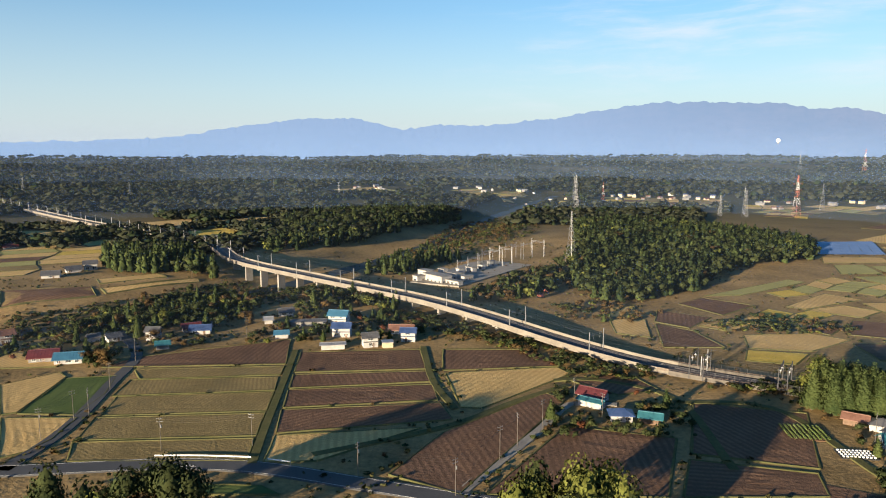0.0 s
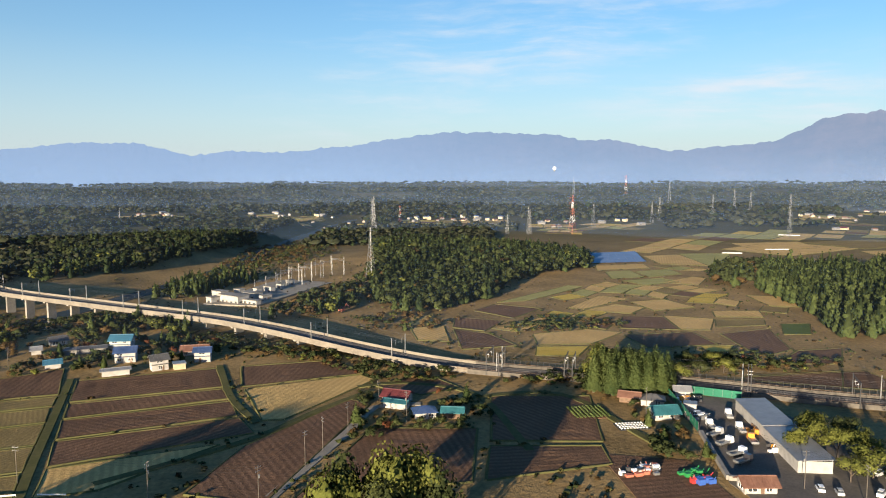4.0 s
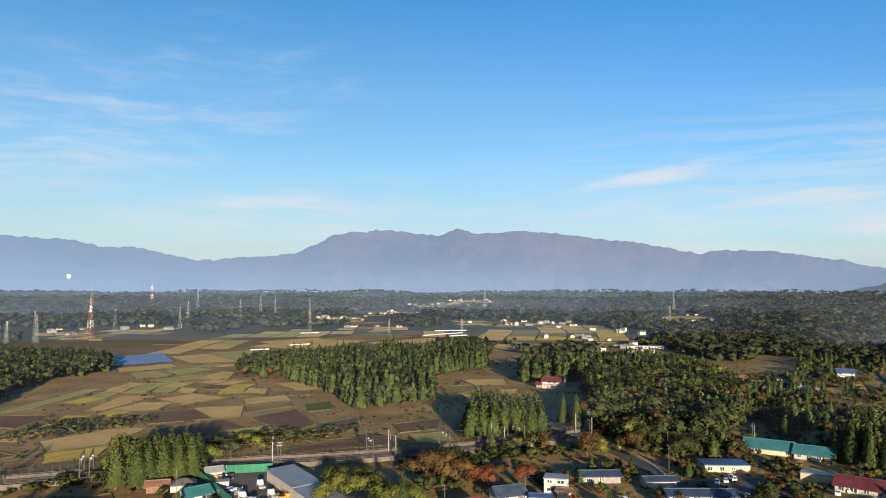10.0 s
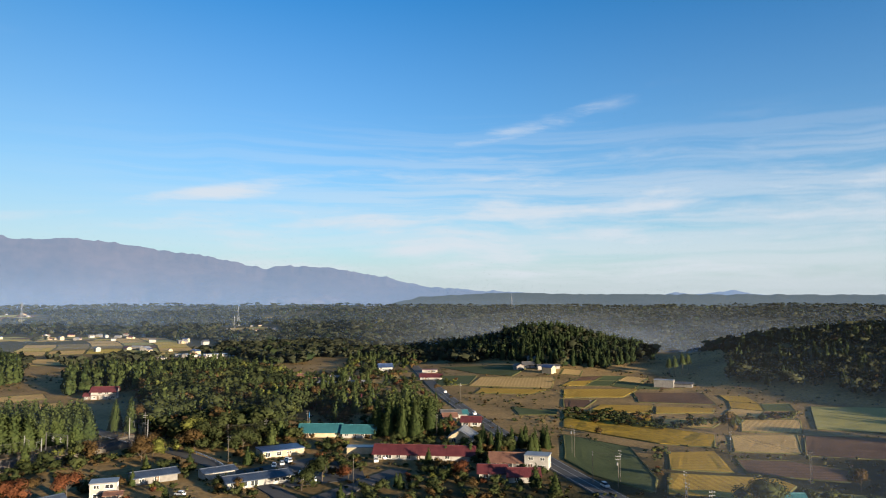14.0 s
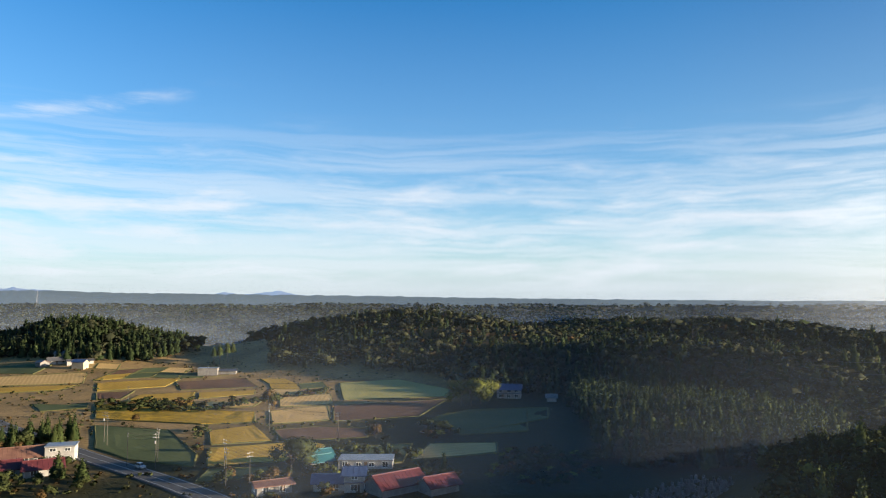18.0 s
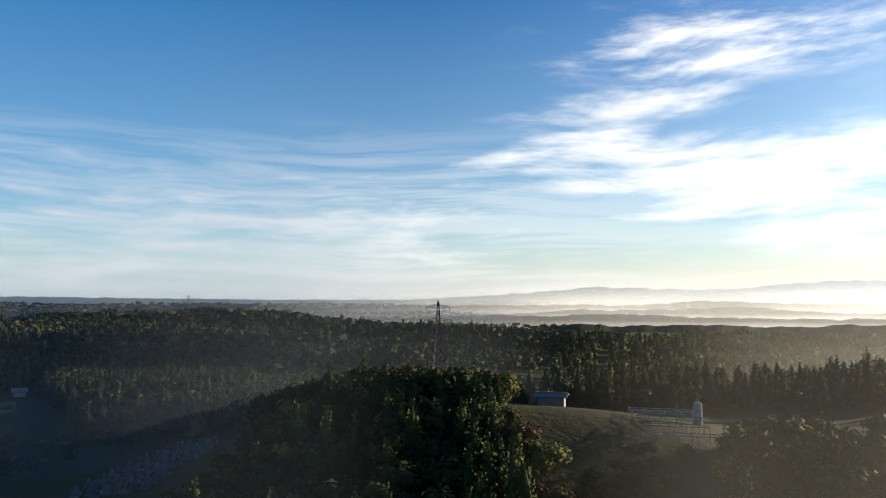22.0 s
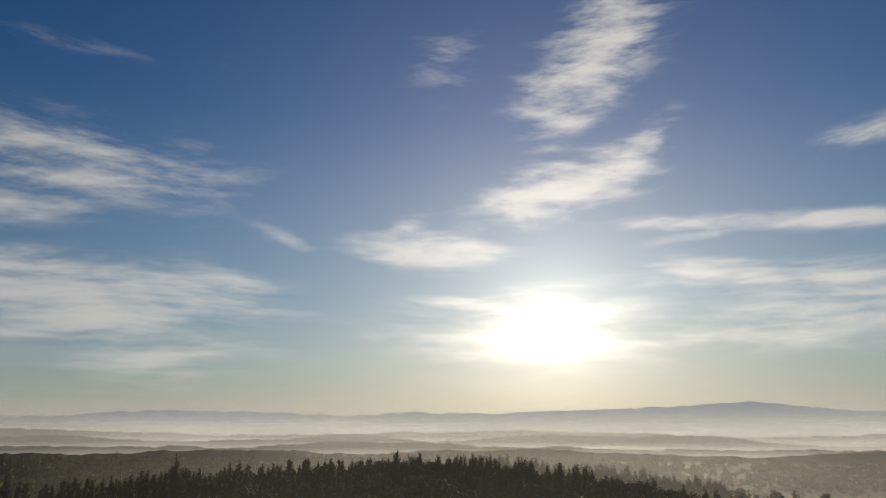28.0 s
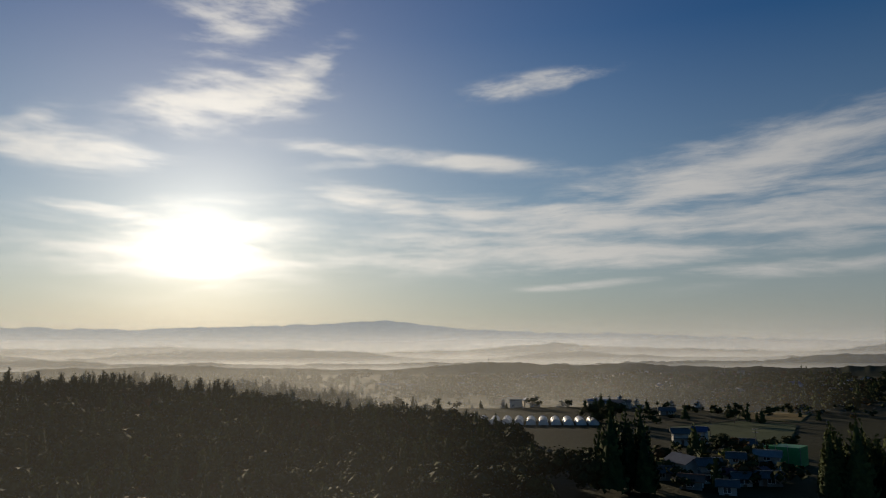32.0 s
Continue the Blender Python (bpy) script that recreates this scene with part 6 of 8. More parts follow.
house(-89, 354, 14, 4.0, 3.5, 1, "white_wall", "tin_roof", "gable", False, "shed")
house(-123, 339, 30, 8.8, 6.1, 1, "grey_wall", "red_roof", "gable")
house(-117, 335, 9, 10.4, 6.2, 1, "white_wall", "blue_roof", "gable")
house(-268, 509, 38, 11.0, 7.7, 1, "white_wall", "grey_roof", "gable")
house(-261, 520, 27, 10.2, 7.2, 2, "white_wall", "grey_roof", "gable")
house(-272, 487, 19, 12.5, 8.7, 1, "white_wall", "grey_roof", "gable")
house(-388, 633, 31, 13.0, 9.1, 1, "grey_wall", "red_roof", "gable")
house(-191, 876, 12, 11.4, 8.0, 2, "white_wall", "grey_roof", "gable")
house(-137, 704, 11, 12.5, 8.8, 1, "grey_wall", "blue_roof", "gable")
house(53, 242, 323, 10.3, 6.2, 1, "white_wall", "red_roof", "gable")
house(51, 235, 323, 8.5, 3.5, 1, "white_wall", "teal_roof", "low", False, "shed")
house(58, 223, 355, 7.7, 5.8, 1, "white_wall", "blue_roof", "hip")
house(67, 220, 338, 6.6, 3.5, 1, "brown_wall", "teal_roof", "gable", False, "shed")
house(132, 218, 324, 6.7, 4.0, 1, "brown_wall", "brown_roof", "gable", False, "shed")
house(138, 213, 327, 8.3, 5.8, 1, "white_wall", "grey_roof", "hip")
house(134, 200, 351, 9.1, 6.4, 1, "white_wall", "teal_roof", "gable")
house(154, 219, 335, 5.3, 3.7, 1, "white_wall", "tin_roof", "gable", False, "shed")
house(147, 204, 324, 4.0, 3.5, 1, "white_wall", "tin_roof", "flat", False, "shed")
house(125, 145, 344, 9.1, 5.4, 1, "white_wall", "brown_roof", "gable")
house(373, 424, 309, 20.6, 10.3, 1, "white_wall", "red_roof", "gable")
house(425, 231, 284, 15.6, 9.3, 2, "white_wall", "red_roof", "gable")
house(422, 238, 284, 7.8, 4.7, 1, "grey_wall", "red_roof", "gable")
house(471, 221, 290, 25.2, 7.6, 1, "brown_wall", "brown_roof", "low", False, "barn")
house(194, 122, 327, 10.8, 7.5, 1, "white_wall", "navy_roof", "gable")
house(176, 125, 335, 8.4, 5.9, 1, "cream_wall", "red_roof", "gable")
house(211, 114, 293, 8.2, 6.6, 2, "white_wall", "tin_roof", "flat")
house(207, 109, 293, 4.0, 3.5, 1, "white_wall", "brown_roof", "low", False, "shed")
house(232, 109, 310, 14.8, 8.9, 1, "grey_wall", "navy_roof", "low")
house(197, 112, 300, 6.3, 3.5, 1, "white_wall", "blue_roof", "low", False, "shed")
house(313, 72, 275, 18.0, 9.0, 1, "cream_wall", "teal_roof", "gable", True, "hall")
house(312, 55, 272, 13.9, 8.4, 1, "white_wall", "teal_roof", "gable", True, "hall")
house(274, 79, 304, 16.0, 9.6, 1, "cream_wall", "blue_roof", "flat", True, "hall")
house(278, 48, 272, 11.1, 4.4, 1, "cream_wall", "tin_roof", "flat", False, "shed")
house(270, 23, 267, 36.8, 8.1, 1, "white_wall", "red_roof", "gable", True, "schoolhouse")
house(305, 10, 352, 14.4, 11.1, 1, "cream_wall", "tin_roof", "gable")
house(342, 7, 266, 9.6, 6.7, 1, "white_wall", "red_roof", "gable")
house(355, 18, 283, 7.1, 5.0, 1, "white_wall", "brown_roof", "gable")
house(365, 13, 282, 6.2, 4.3, 1, "grey_wall", "teal_roof", "gable", False, "shed")
house(596, 84, 288, 12.5, 8.8, 2, "white_wall", "blue_roof", "gable")
house(596, 92, 289, 9.0, 6.3, 1, "white_wall", "brown_roof", "gable", False, "shed")
house(538, 41, 266, 17.7, 7.1, 1, "white_wall", "red_roof", "gable")
house(589, 46, 266, 12.9, 7.7, 1, "white_wall", "red_roof", "flat")
house(504, 92, 275, 16.3, 6.5, 1, "white_wall", "tin_roof", "low", False, "shed")
house(525, 107, 277, 15.4, 7.7, 1, "white_wall", "tin_roof", "gable")
house(509, 122, 289, 13.0, 7.8, 1, "cream_wall", "brown_roof", "gable")
house(532, 144, 285, 16.9, 8.5, 1, "white_wall", "brown_roof", "gable")
house(418, 78, 276, 10.6, 7.4, 1, "grey_wall", "red_roof", "gable")
house(401, 79, 276, 8.2, 4.1, 1, "grey_wall", "red_roof", "gable", False, "shed")
house(390, 85, 282, 6.0, 5.4, 1, "white_wall", "tin_roof", "flat", False, "shed")
house(855, 130, 274, 20.5, 12.3, 1, "white_wall", "red_roof", "gable")
house(238, 90, 311, 10.3, 6.2, 1, "white_wall", "navy_roof", "low", False, "carport")
house(230, 74, 306, 20.7, 8.3, 1, "white_wall", "navy_roof", "low", True, "hall")
house(761, 302, 297, 42.5, 10.6, 1, "white_wall", "tin_roof", "flat", True, "hall")
house(759, 327, 298, 16.4, 9.8, 1, "white_wall", "tin_roof", "flat", True, "hall")
house(754, 28, 277, 22.3, 13.4, 1, "brown_wall", "red_roof", "gable")
house(748, -16, 269, 17.0, 10.2, 1, "white_wall", "blue_roof", "gable")
house(699, -4, 270, 11.8, 7.1, 1, "grey_wall", "grey_roof", "gable", False, "shed")
house(576, -35, 272, 13.1, 7.9, 1, "white_wall", "grey_roof", "gable")
house(567, -49, 270, 16.9, 6.8, 1, "white_wall", "grey_roof", "low", False, "shed")
house(485, -118, 246, 12.4, 6.2, 2, "grey_wall", "tin_roof", "flat", False, "barn")
house(484, -130, 245, 11.9, 6.0, 1, "grey_wall", "grey_roof", "low", False, "shed")
house(211, -85, 273, 8.0, 5.6, 1, "grey_wall", "teal_roof", "gable", False, "shed")
house(205, -83, 278, 7.2, 4.3, 1, "white_wall", "teal_roof", "gable", False, "shed")
house(199, -96, 239, 16.0, 8.0, 1, "white_wall", "tin_roof", "flat", True, "workshop")
house(180, -76, 242, 8.9, 5.4, 1, "white_wall", "blue_roof", "gable")
house(175, -81, 240, 5.6, 5.0, 2, "white_wall", "blue_roof", "gable")
house(169, -90, 277, 13.7, 8.2, 1, "grey_wall", "red_roof", "gable", False, "barn")
house(162, -99, 273, 8.7, 6.1, 1, "grey_wall", "red_roof", "gable", False, "barn")
house(185, -62, 267, 10.2, 6.1, 1, "grey_wall", "brown_roof", "low")
house(300, -226, 228, 13.5, 8.1, 2, "white_wall", "blue_roof", "gable")
house(312, -243, 242, 12.7, 6.3, 1, "grey_wall", "grey_roof", "low", False, "shed")
house(277, -235, 230, 4.7, 3.7, 1, "white_wall", "tin_roof", "gable", False, "shed")
house(259, -8, 268, 14.5, 8.7, 1, "grey_wall", "brown_roof", "gable")
house(256, -18, 256, 9.1, 7.3, 2, "white_wall", "tin_roof", "flat")
house(242, -2, 270, 9.8, 6.8, 1, "white_wall", "red_roof", "gable")
house(238, -12, 272, 10.8, 6.5, 1, "white_wall", "red_roof", "gable")
house(364, 18, 283, 10.5, 6.3, 1, "white_wall", "grey_roof", "gable")
house(-270, -65, 113, 6.6, 5.3, 2, "white_wall", "grey_roof", "gable")
house(-280, -60, 87, 5.9, 4.7, 2, "white_wall", "blue_roof", "gable")
house(-222, -57, 124, 8.4, 5.0, 1, "white_wall", "grey_roof", "gable")
house(-199, -41, 117, 6.8, 5.4, 2, "white_wall", "grey_roof", "gable")
house(-216, -37, 100, 5.2, 4.2, 2, "white_wall", "grey_roof", "gable")
house(-224, -30, 93, 7.9, 4.7, 2, "white_wall", "tin_roof", "gable")
house(-269, -43, 109, 7.8, 5.4, 1, "grey_wall", "grey_roof", "gable")
house(-197, -53, 115, 6.5, 4.5, 1, "grey_wall", "grey_roof", "gable")
house(-188, -43, 93, 6.8, 4.1, 1, "grey_wall", "brown_roof", "gable")
house(-198, -33, 120, 5.5, 3.8, 1, "white_wall", "grey_roof", "gable")
house(-202, -27, 108, 7.2, 4.3, 1, "grey_wall", "grey_roof", "gable")
house(-185, -34, 100, 5.1, 3.6, 1, "white_wall", "grey_roof", "gable")
house(-452, -99, 112, 13.2, 7.9, 1, "grey_wall", "grey_roof", "gable")
house(-394, -101, 114, 9.7, 5.8, 1, "grey_wall", "grey_roof", "gable")
house(-626, -29, 103, 19.7, 11.8, 1, "grey_wall", "grey_roof", "gable")
house(-697, -62, 105, 14.4, 8.6, 1, "white_wall", "tin_roof", "low", True, "hall")


# ---- houses far over the plain ----
def far_prototypes():
    out = []
    for wall, roof, w, d, h in (("white_wall", "grey_roof", 11, 7, 5.4), ("cream_wall", "red_roof", 12, 7, 3.2), ("cream_wall", "blue_roof", 10, 7, 5.4),
                                ("grey_wall", "tin_roof", 16, 8, 4.2), ("grey_wall", "brown_roof", 10, 7, 3.4)):
        home = thing("far_house", pose(0, 0, -500), f"{WALL_WORDS[wall]} house far over the plain with a {ROOF_WORDS[roof]} roof", "house", "houses across the plain")
        part("wall", gable_wall(w, d, h, 1.9).mesh("wall", wall), home)
        slab = roof_slab(w, d, h, 1.9, 0.6).mesh("roof", roof)
        part("roof", slab, home)
        part("roof", slab, home, pose(0, 0, 0.004, 0, 0, 180))
        pane = Solid().box(-0.9, -0.05, -0.6, 0.9, 0.05, 0.6).mesh("window", "glass")
        for k in (-0.25,):
            part("window", pane, home, pose(k * w, -d / 2 - 0.02, 1.5))
        out.append(home)
    return out


FAR_HOUSES = far_prototypes()
used_far = set()


def hamlet(x, y, rx, ry, count, seed, grow=1.0):
    """A loose cluster of far houses."""
    rng = random.Random(seed)
    for _ in range(count):
        px_, py_ = x + rng.gauss(0, 0.5) * rx, y + rng.gauss(0, 0.5) * ry
        k = rng.randrange(5)
        s = grow * rng.uniform(0.6, 0.9)
        m = pose(px_, py_, height(px_, py_), 0, 0, rng.uniform(0, 180)) @ Matrix.Diagonal((s, s, s, 1))
        if k not in used_far:
            used_far.add(k)
            FAR_HOUSES[k].matrix_basis = m
        else:
            ob = copy_thing(FAR_HOUSES[k], m)
            ob.matrix_basis = m


hamlet(-173, 1630, 86, 86, 7, 0)
hamlet(72, 1488, 52, 52, 4, 1)
hamlet(143, 1485, 39, 39, 4, 2)
hamlet(341, 1242, 67, 67, 5, 3)
hamlet(429, 1238, 69, 69, 5, 4)
hamlet(177, 1262, 56, 56, 2, 5)
hamlet(611, 1073, 65, 65, 4, 6)
hamlet(486, 1008, 39, 39, 3, 7)
hamlet(511, 1077, 52, 52, 4, 8)
hamlet(418, 1213, 56, 56, 4, 9)
hamlet(153, 1319, 46, 46, 3, 10)
hamlet(63, 1563, 55, 55, 3, 11)
hamlet(1112, 1138, 69, 69, 6, 12)
hamlet(1383, 1229, 81, 81, 5, 13)
hamlet(1879, 1480, 84, 84, 4, 14)
hamlet(2131, 1490, 114, 114, 4, 15)
hamlet(871, 817, 63, 63, 4, 16)
hamlet(1181, 793, 75, 75, 5, 17)
hamlet(331, 1287, 46, 46, 5, 18)
hamlet(1075, 1055, 66, 66, 6, 19)
hamlet(1412, 1239, 66, 66, 4, 20)
hamlet(2106, 1525, 114, 114, 4, 21)
hamlet(1872, 1494, 84, 84, 3, 22)
hamlet(1122, 621, 67, 67, 9, 23)
hamlet(847, 415, 41, 41, 6, 24)
hamlet(726, 295, 34, 34, 7, 25)
hamlet(1471, 498, 68, 68, 4, 26)
hamlet(1024, 466, 59, 59, 5, 27)
hamlet(1460, 1300, 68, 68, 4, 28)
hamlet(2121, 1503, 91, 91, 3, 29)
hamlet(1184, 664, 59, 59, 5, 30)
hamlet(1716, 574, 63, 63, 2, 31)
hamlet(782, 323, 30, 30, 3, 32)
hamlet(1920, 115, 50, 50, 2, 33)
hamlet(491, 90, 17, 17, 2, 34)
hamlet(572, -40, 30, 30, 4, 35)
hamlet(2493, 716, 68, 68, 2, 36)
hamlet(-537, -379, 34, 34, 6, 37)
hamlet(-574, -306, 45, 45, 10, 38)
hamlet(-814, -342, 69, 69, 10, 39)
hamlet(-924, -278, 76, 76, 9, 40)
hamlet(-647, -155, 46, 46, 6, 41)
hamlet(-1281, -375, 105, 105, 7, 42)
hamlet(-1039, -174, 74, 74, 5, 43)
hamlet(-699, -49, 49, 49, 5, 44)
hamlet(-832, -18, 44, 44, 4, 45)
hamlet(-585, -99, 31, 31, 4, 46)
hamlet(-831, -445, 49, 49, 5, 47)
hamlet(-212, -43, 15, 15, 6, 48)
hamlet(-437, -139, 24, 24, 5, 49)
hamlet(-427, -211, 25, 25, 5, 50)
hamlet(-1236, -496, 140, 140, 6, 51)
hamlet(-849, -453, 101, 101, 6, 52)


# ---- pylons and poles ----
pylon(97, 534, 40, ("steel",), 3)
pylon(442, 888, 54, ("red_paint", "paint", "red_paint", "paint", "red_paint"), 3, "red and white banded lattice pylon")
pylon(991, 1095, 46)
pylon(60, -168, 25, ("dark_steel",), 3, "dark lattice pylon among the hill trees", 0.14, 28)
pylon(388, -481, 34, ("dark_steel",), 3, "dark lattice pylon among the hill trees", 0.13, 40)
pylon(180, 963, 53)
pylon(200, 1083, 46)
pylon(392, 924, 38)
pylon(358, 918, 27)
pylon(528, 989, 37)
pylon(669, 1050, 37)
pylon(718, 1102, 42)
pylon(1038, 1260, 47)
pylon(1097, 1385, 49)
pylon(971, 1294, 44)
pylon(1110, 1661, 63)
pylon(698, 771, 36)
pylon(790, 702, 19)
pylon(871, 628, 20)
pylon(1746, 1174, 59)
pylon(1244, 2111, 75, ("red_paint", "paint", "red_paint", "paint", "red_paint"), 3, "red and white banded lattice pylon")
pylon(1196, 2398, 70)
pylon(-184, 1262, 30)
pylon(385, 902, 35)
pylon(362, 926, 27)
pylon(271, 1204, 31, ("red_paint", "paint", "red_paint", "paint", "red_paint"), 3, "red and white banded lattice pylon")
pylon(-774, 1315, 36)
pylon(-561, 1277, 30)
pylon(2039, 1373, 49)
pylon(1296, 463, 34)
pylon(1817, 639, 51)
pylon(717, 636, 25)
pylon(828, 595, 22)
pylon(2998, -110, 75)
pylon(-727, -130, 20, ("dark_steel",), 2, "dark lattice mast against the mist")
pylon(-1681, -817, 33, ("dark_steel",), 2, "dark lattice mast against the mist")
pylon(-1506, -795, 26, ("dark_steel",), 2, "dark lattice mast against the mist")

utility_pole(3, 171, 43)
utility_pole(-23, 181, 67)
utility_pole(-83, 199, 4)
utility_pole(-57, 202, 158)
utility_pole(-117, 225, 102)
utility_pole(-121, 223, 45)
utility_pole(-123, 207, 17)
utility_pole(16, 192, 33)
utility_pole(22, 202, 105)
utility_pole(31, 213, 47)
utility_pole(-123, 253, 19)
utility_pole(-129, 289, 119)
utility_pole(-92, 324, 59)
utility_pole(51, 219, 123)
utility_pole(128, 201, 50)
utility_pole(165, 125, 168)
utility_pole(144, 130, 75)
utility_pole(137, 142, 164)
utility_pole(45, 235, 51)
utility_pole(300, 145, 116)
utility_pole(254, 92, 57)
utility_pole(288, 89, 148)
utility_pole(316, 79, 144)
utility_pole(278, 101, 14)
utility_pole(292, 90, 16)
utility_pole(306, 148, 13)
utility_pole(222, 41, 11)
utility_pole(424, 15, 108)
utility_pole(282, -33, 60)
utility_pole(363, -52, 38)
utility_pole(307, 21, 28)
utility_pole(274, -33, 146)
utility_pole(235, -34, 179)
utility_pole(229, -41, 99)
utility_pole(209, -56, 18)
utility_pole(238, -103, 29)
utility_pole(273, -90, 130)
utility_pole(237, -43, 19)
utility_pole(196, -53, 26)
utility_pole(188, -57, 108)
utility_pole(239, -104, 46)
utility_pole(-173, -49, 96)
utility_pole(-239, -35, 128)
utility_pole(-277, -18, 174)
utility_pole(-258, -52, 64)


# ---- breaker's yard ----
def slab_area(name, mat, outline, label, lift):
    cx, cy = sum(p[0] for p in outline) / len(outline), sum(p[1] for p in outline) / len(outline)
    s = Solid().prism(outline, height(cx, cy) - 1.5, height(cx, cy) + lift)
    return tagged(new(name, s.mesh(name, mat)), label, name.replace("_", " "), kind="structure")


def fence(a, b, tall, mat, label, gap=3.0, name="fence", post_mat="steel"):
    """Posts with netting or boards between them."""
    a, b = Vector((*a, 0)), Vector((*b, 0))
    ob = thing(name, Matrix.Identity(4), label, "fence")
    n = max(1, int((b - a).length / gap))
    post = Solid().bar((0, 0, -0.4), (0, 0, tall + 0.1), 0.1, sides=5).mesh("post", post_mat)
    side = Vector((-(b - a).y, (b - a).x, 0)).normalized() * 0.03
    for k in range(n + 1):
        p = a.lerp(b, k / n)
        part("post", post, ob, pose(p.x, p.y, height(p.x, p.y)))
        if k < n:
            q = a.lerp(b, (k + 1) / n)
            pz, qz = height(p.x, p.y), height(q.x, q.y)
            s = Solid().add([(p + side) + Vector((0, 0, pz + 0.1)), (q + side) + Vector((0, 0, qz + 0.1)), (q + side) + Vector((0, 0, qz + tall)), (p + side) + Vector((0, 0, pz + tall)),
                             (p - side) + Vector((0, 0, pz + 0.1)), (q - side) + Vector((0, 0, qz + 0.1)), (q - side) + Vector((0, 0, qz + tall)), (p - side) + Vector((0, 0, pz + tall))],
                            [(0, 1, 2, 3), (7, 6, 5, 4), (3, 2, 6, 7), (0, 3, 7, 4), (1, 5, 6, 2)])
            part("netting", s.mesh("netting", mat), ob)
    return ob


slab_area("yard", "yard_dirt", ((148, 222), (170, 210), (182, 150), (176, 128), (120, 128), (121, 150), (136, 184)), "worn oily dirt yard full of machinery", 0.18)
slab_area("car_park", "asphalt", ((268, 66), (246, 86), (226, 62), (238, 40), (262, 46)), "dark asphalt car park with parked cars", 0.1)
slab_area("dirt_lot", "brown", ((98, 178), (120, 166), (116, 140), (92, 142)), "bare brown dirt lot", 0.16)
fence((150, 223), (136.5, 185), 3.0, "green_net", "green net fence along the yard")
fence((152, 225), (171, 208), 3.0, "green_net", "green net fence along the yard")
tagged(new("yard_wall", Solid().bar((136, 183, 0.8), (122, 152, 0.8), 1.4).bar((122, 152, 0.8), (133, 147, 0.8), 1.4).mesh("yard_wall", "concrete")), "grey concrete retaining wall of the yard", "wall", kind="structure")


def warehouse(a, b, deep, tall):
    """A long open-fronted shed from a to b, deep metres wide to its right."""
    a, b = Vector((*a, 0)), Vector((*b, 0))
    turn = math.degrees(math.atan2(b.y - a.y, b.x - a.x))
    w = (b - a).length
    mid = (a + b) / 2
    ob = thing("warehouse", pose(mid.x, mid.y, height(mid.x, mid.y) + 0.18, 0, 0, turn), "long grey open-fronted storage shed full of machinery", "warehouse")
    part("back_wall", Solid().box(-w / 2, deep / 2 - 0.15, 0, w / 2, deep / 2, tall).mesh("back_wall", "white_wall"), ob)
    for s in (-1, 1):
        part("end_wall", Solid().box(s * w / 2 - 0.08, -deep / 2, 0, s * w / 2 + 0.08, deep / 2 - 0.16, tall).mesh("end_wall", "white_wall"), ob)
    for k in range(2):
        x0, x1 = -w / 2 - 0.4 + k * (w / 2 + 0.4), k * (w / 2 + 0.4)
        z = tall + 0.25 * k
        part("roof", Solid().add([(x0, -deep / 2 - 0.8, z + 0.5), (x1, -deep / 2 - 0.8, z + 0.5), (x1, deep / 2 + 0.3, z), (x0, deep / 2 + 0.3, z),
                                  (x0, -deep / 2 - 0.8, z + 0.7), (x1, -deep / 2 - 0.8, z + 0.7), (x1, deep / 2 + 0.3, z + 0.2), (x0, deep / 2 + 0.3, z + 0.2)],
                                 [(3, 2, 1, 0), (4, 5, 6, 7), (0, 1, 5, 4), (1, 2, 6, 5), (2, 3, 7, 6), (3, 0, 4, 7)]).mesh("roof", "tin_roof"), ob)
    post = Solid().box(-0.12, -0.12, 0, 0.12, 0.12, tall + 0.4).mesh("post", "steel")
    for k in range(9):
        part("post", post, ob, pose(-w / 2 + 0.3 + (w - 0.6) * k / 8, -deep / 2 + 0.1, 0))
    return ob


warehouse((147, 149), (166, 198), 9.0, 3.3)


def scrap(x, y, r, mats, label, seed, lift=0.18):
    """A heap of scrap machinery: tilted boxes, wheels and bars, one part for each colour."""
    rng = random.Random(seed)
    ob = thing("scrap_heap", pose(x, y, height(x, y) + lift), label, "scrap heap", "scrap heaps")
    for mat in mats:
        s = Solid()
        for _ in range(9):
            px_, py_ = rng.gauss(0, 0.5) * r, rng.gauss(0, 0.4) * r * 0.6
            a = rng.uniform(0.4, 1.1)
            s.box(px_ - a, py_ - a * 0.6, 0, px_ + a, py_ + a * 0.6, rng.uniform(0.5, 1.5))
            s.bar((px_, py_, 0.2), (px_ + rng.uniform(-2, 2), py_ + rng.uniform(-1, 1), rng.uniform(0.6, 2.0)), 0.18)
        part("scrap_metal", s.mesh("scrap_metal", mat), ob)


scrap(103, 163, 5, ("dark_steel", "car_white", "steel", "red_paint"), "heap of mixed grey scrap machinery", 1)
scrap(115, 157, 3, ("green_paint",), "heap of bright green scrap machinery", 2)
scrap(114, 153, 3, ("car_blue", "car_red"), "heap of blue and red scrap machinery", 3)
scrap(152, 212, 4, ("car_orange", "car_white", "dark_steel"), "heap of orange and white scrap machinery", 4)
scrap(144, 196, 6, ("dark_steel", "car_white", "steel"), "row of scrapped machine parts along the fence", 5)
scrap(156, 180, 5, ("dark_steel", "brown_wall", "car_orange"), "machine parts stacked under the shed", 6)
scrap(150, 165, 5, ("dark_steel", "car_white", "car_orange"), "machine parts stacked under the shed", 7)
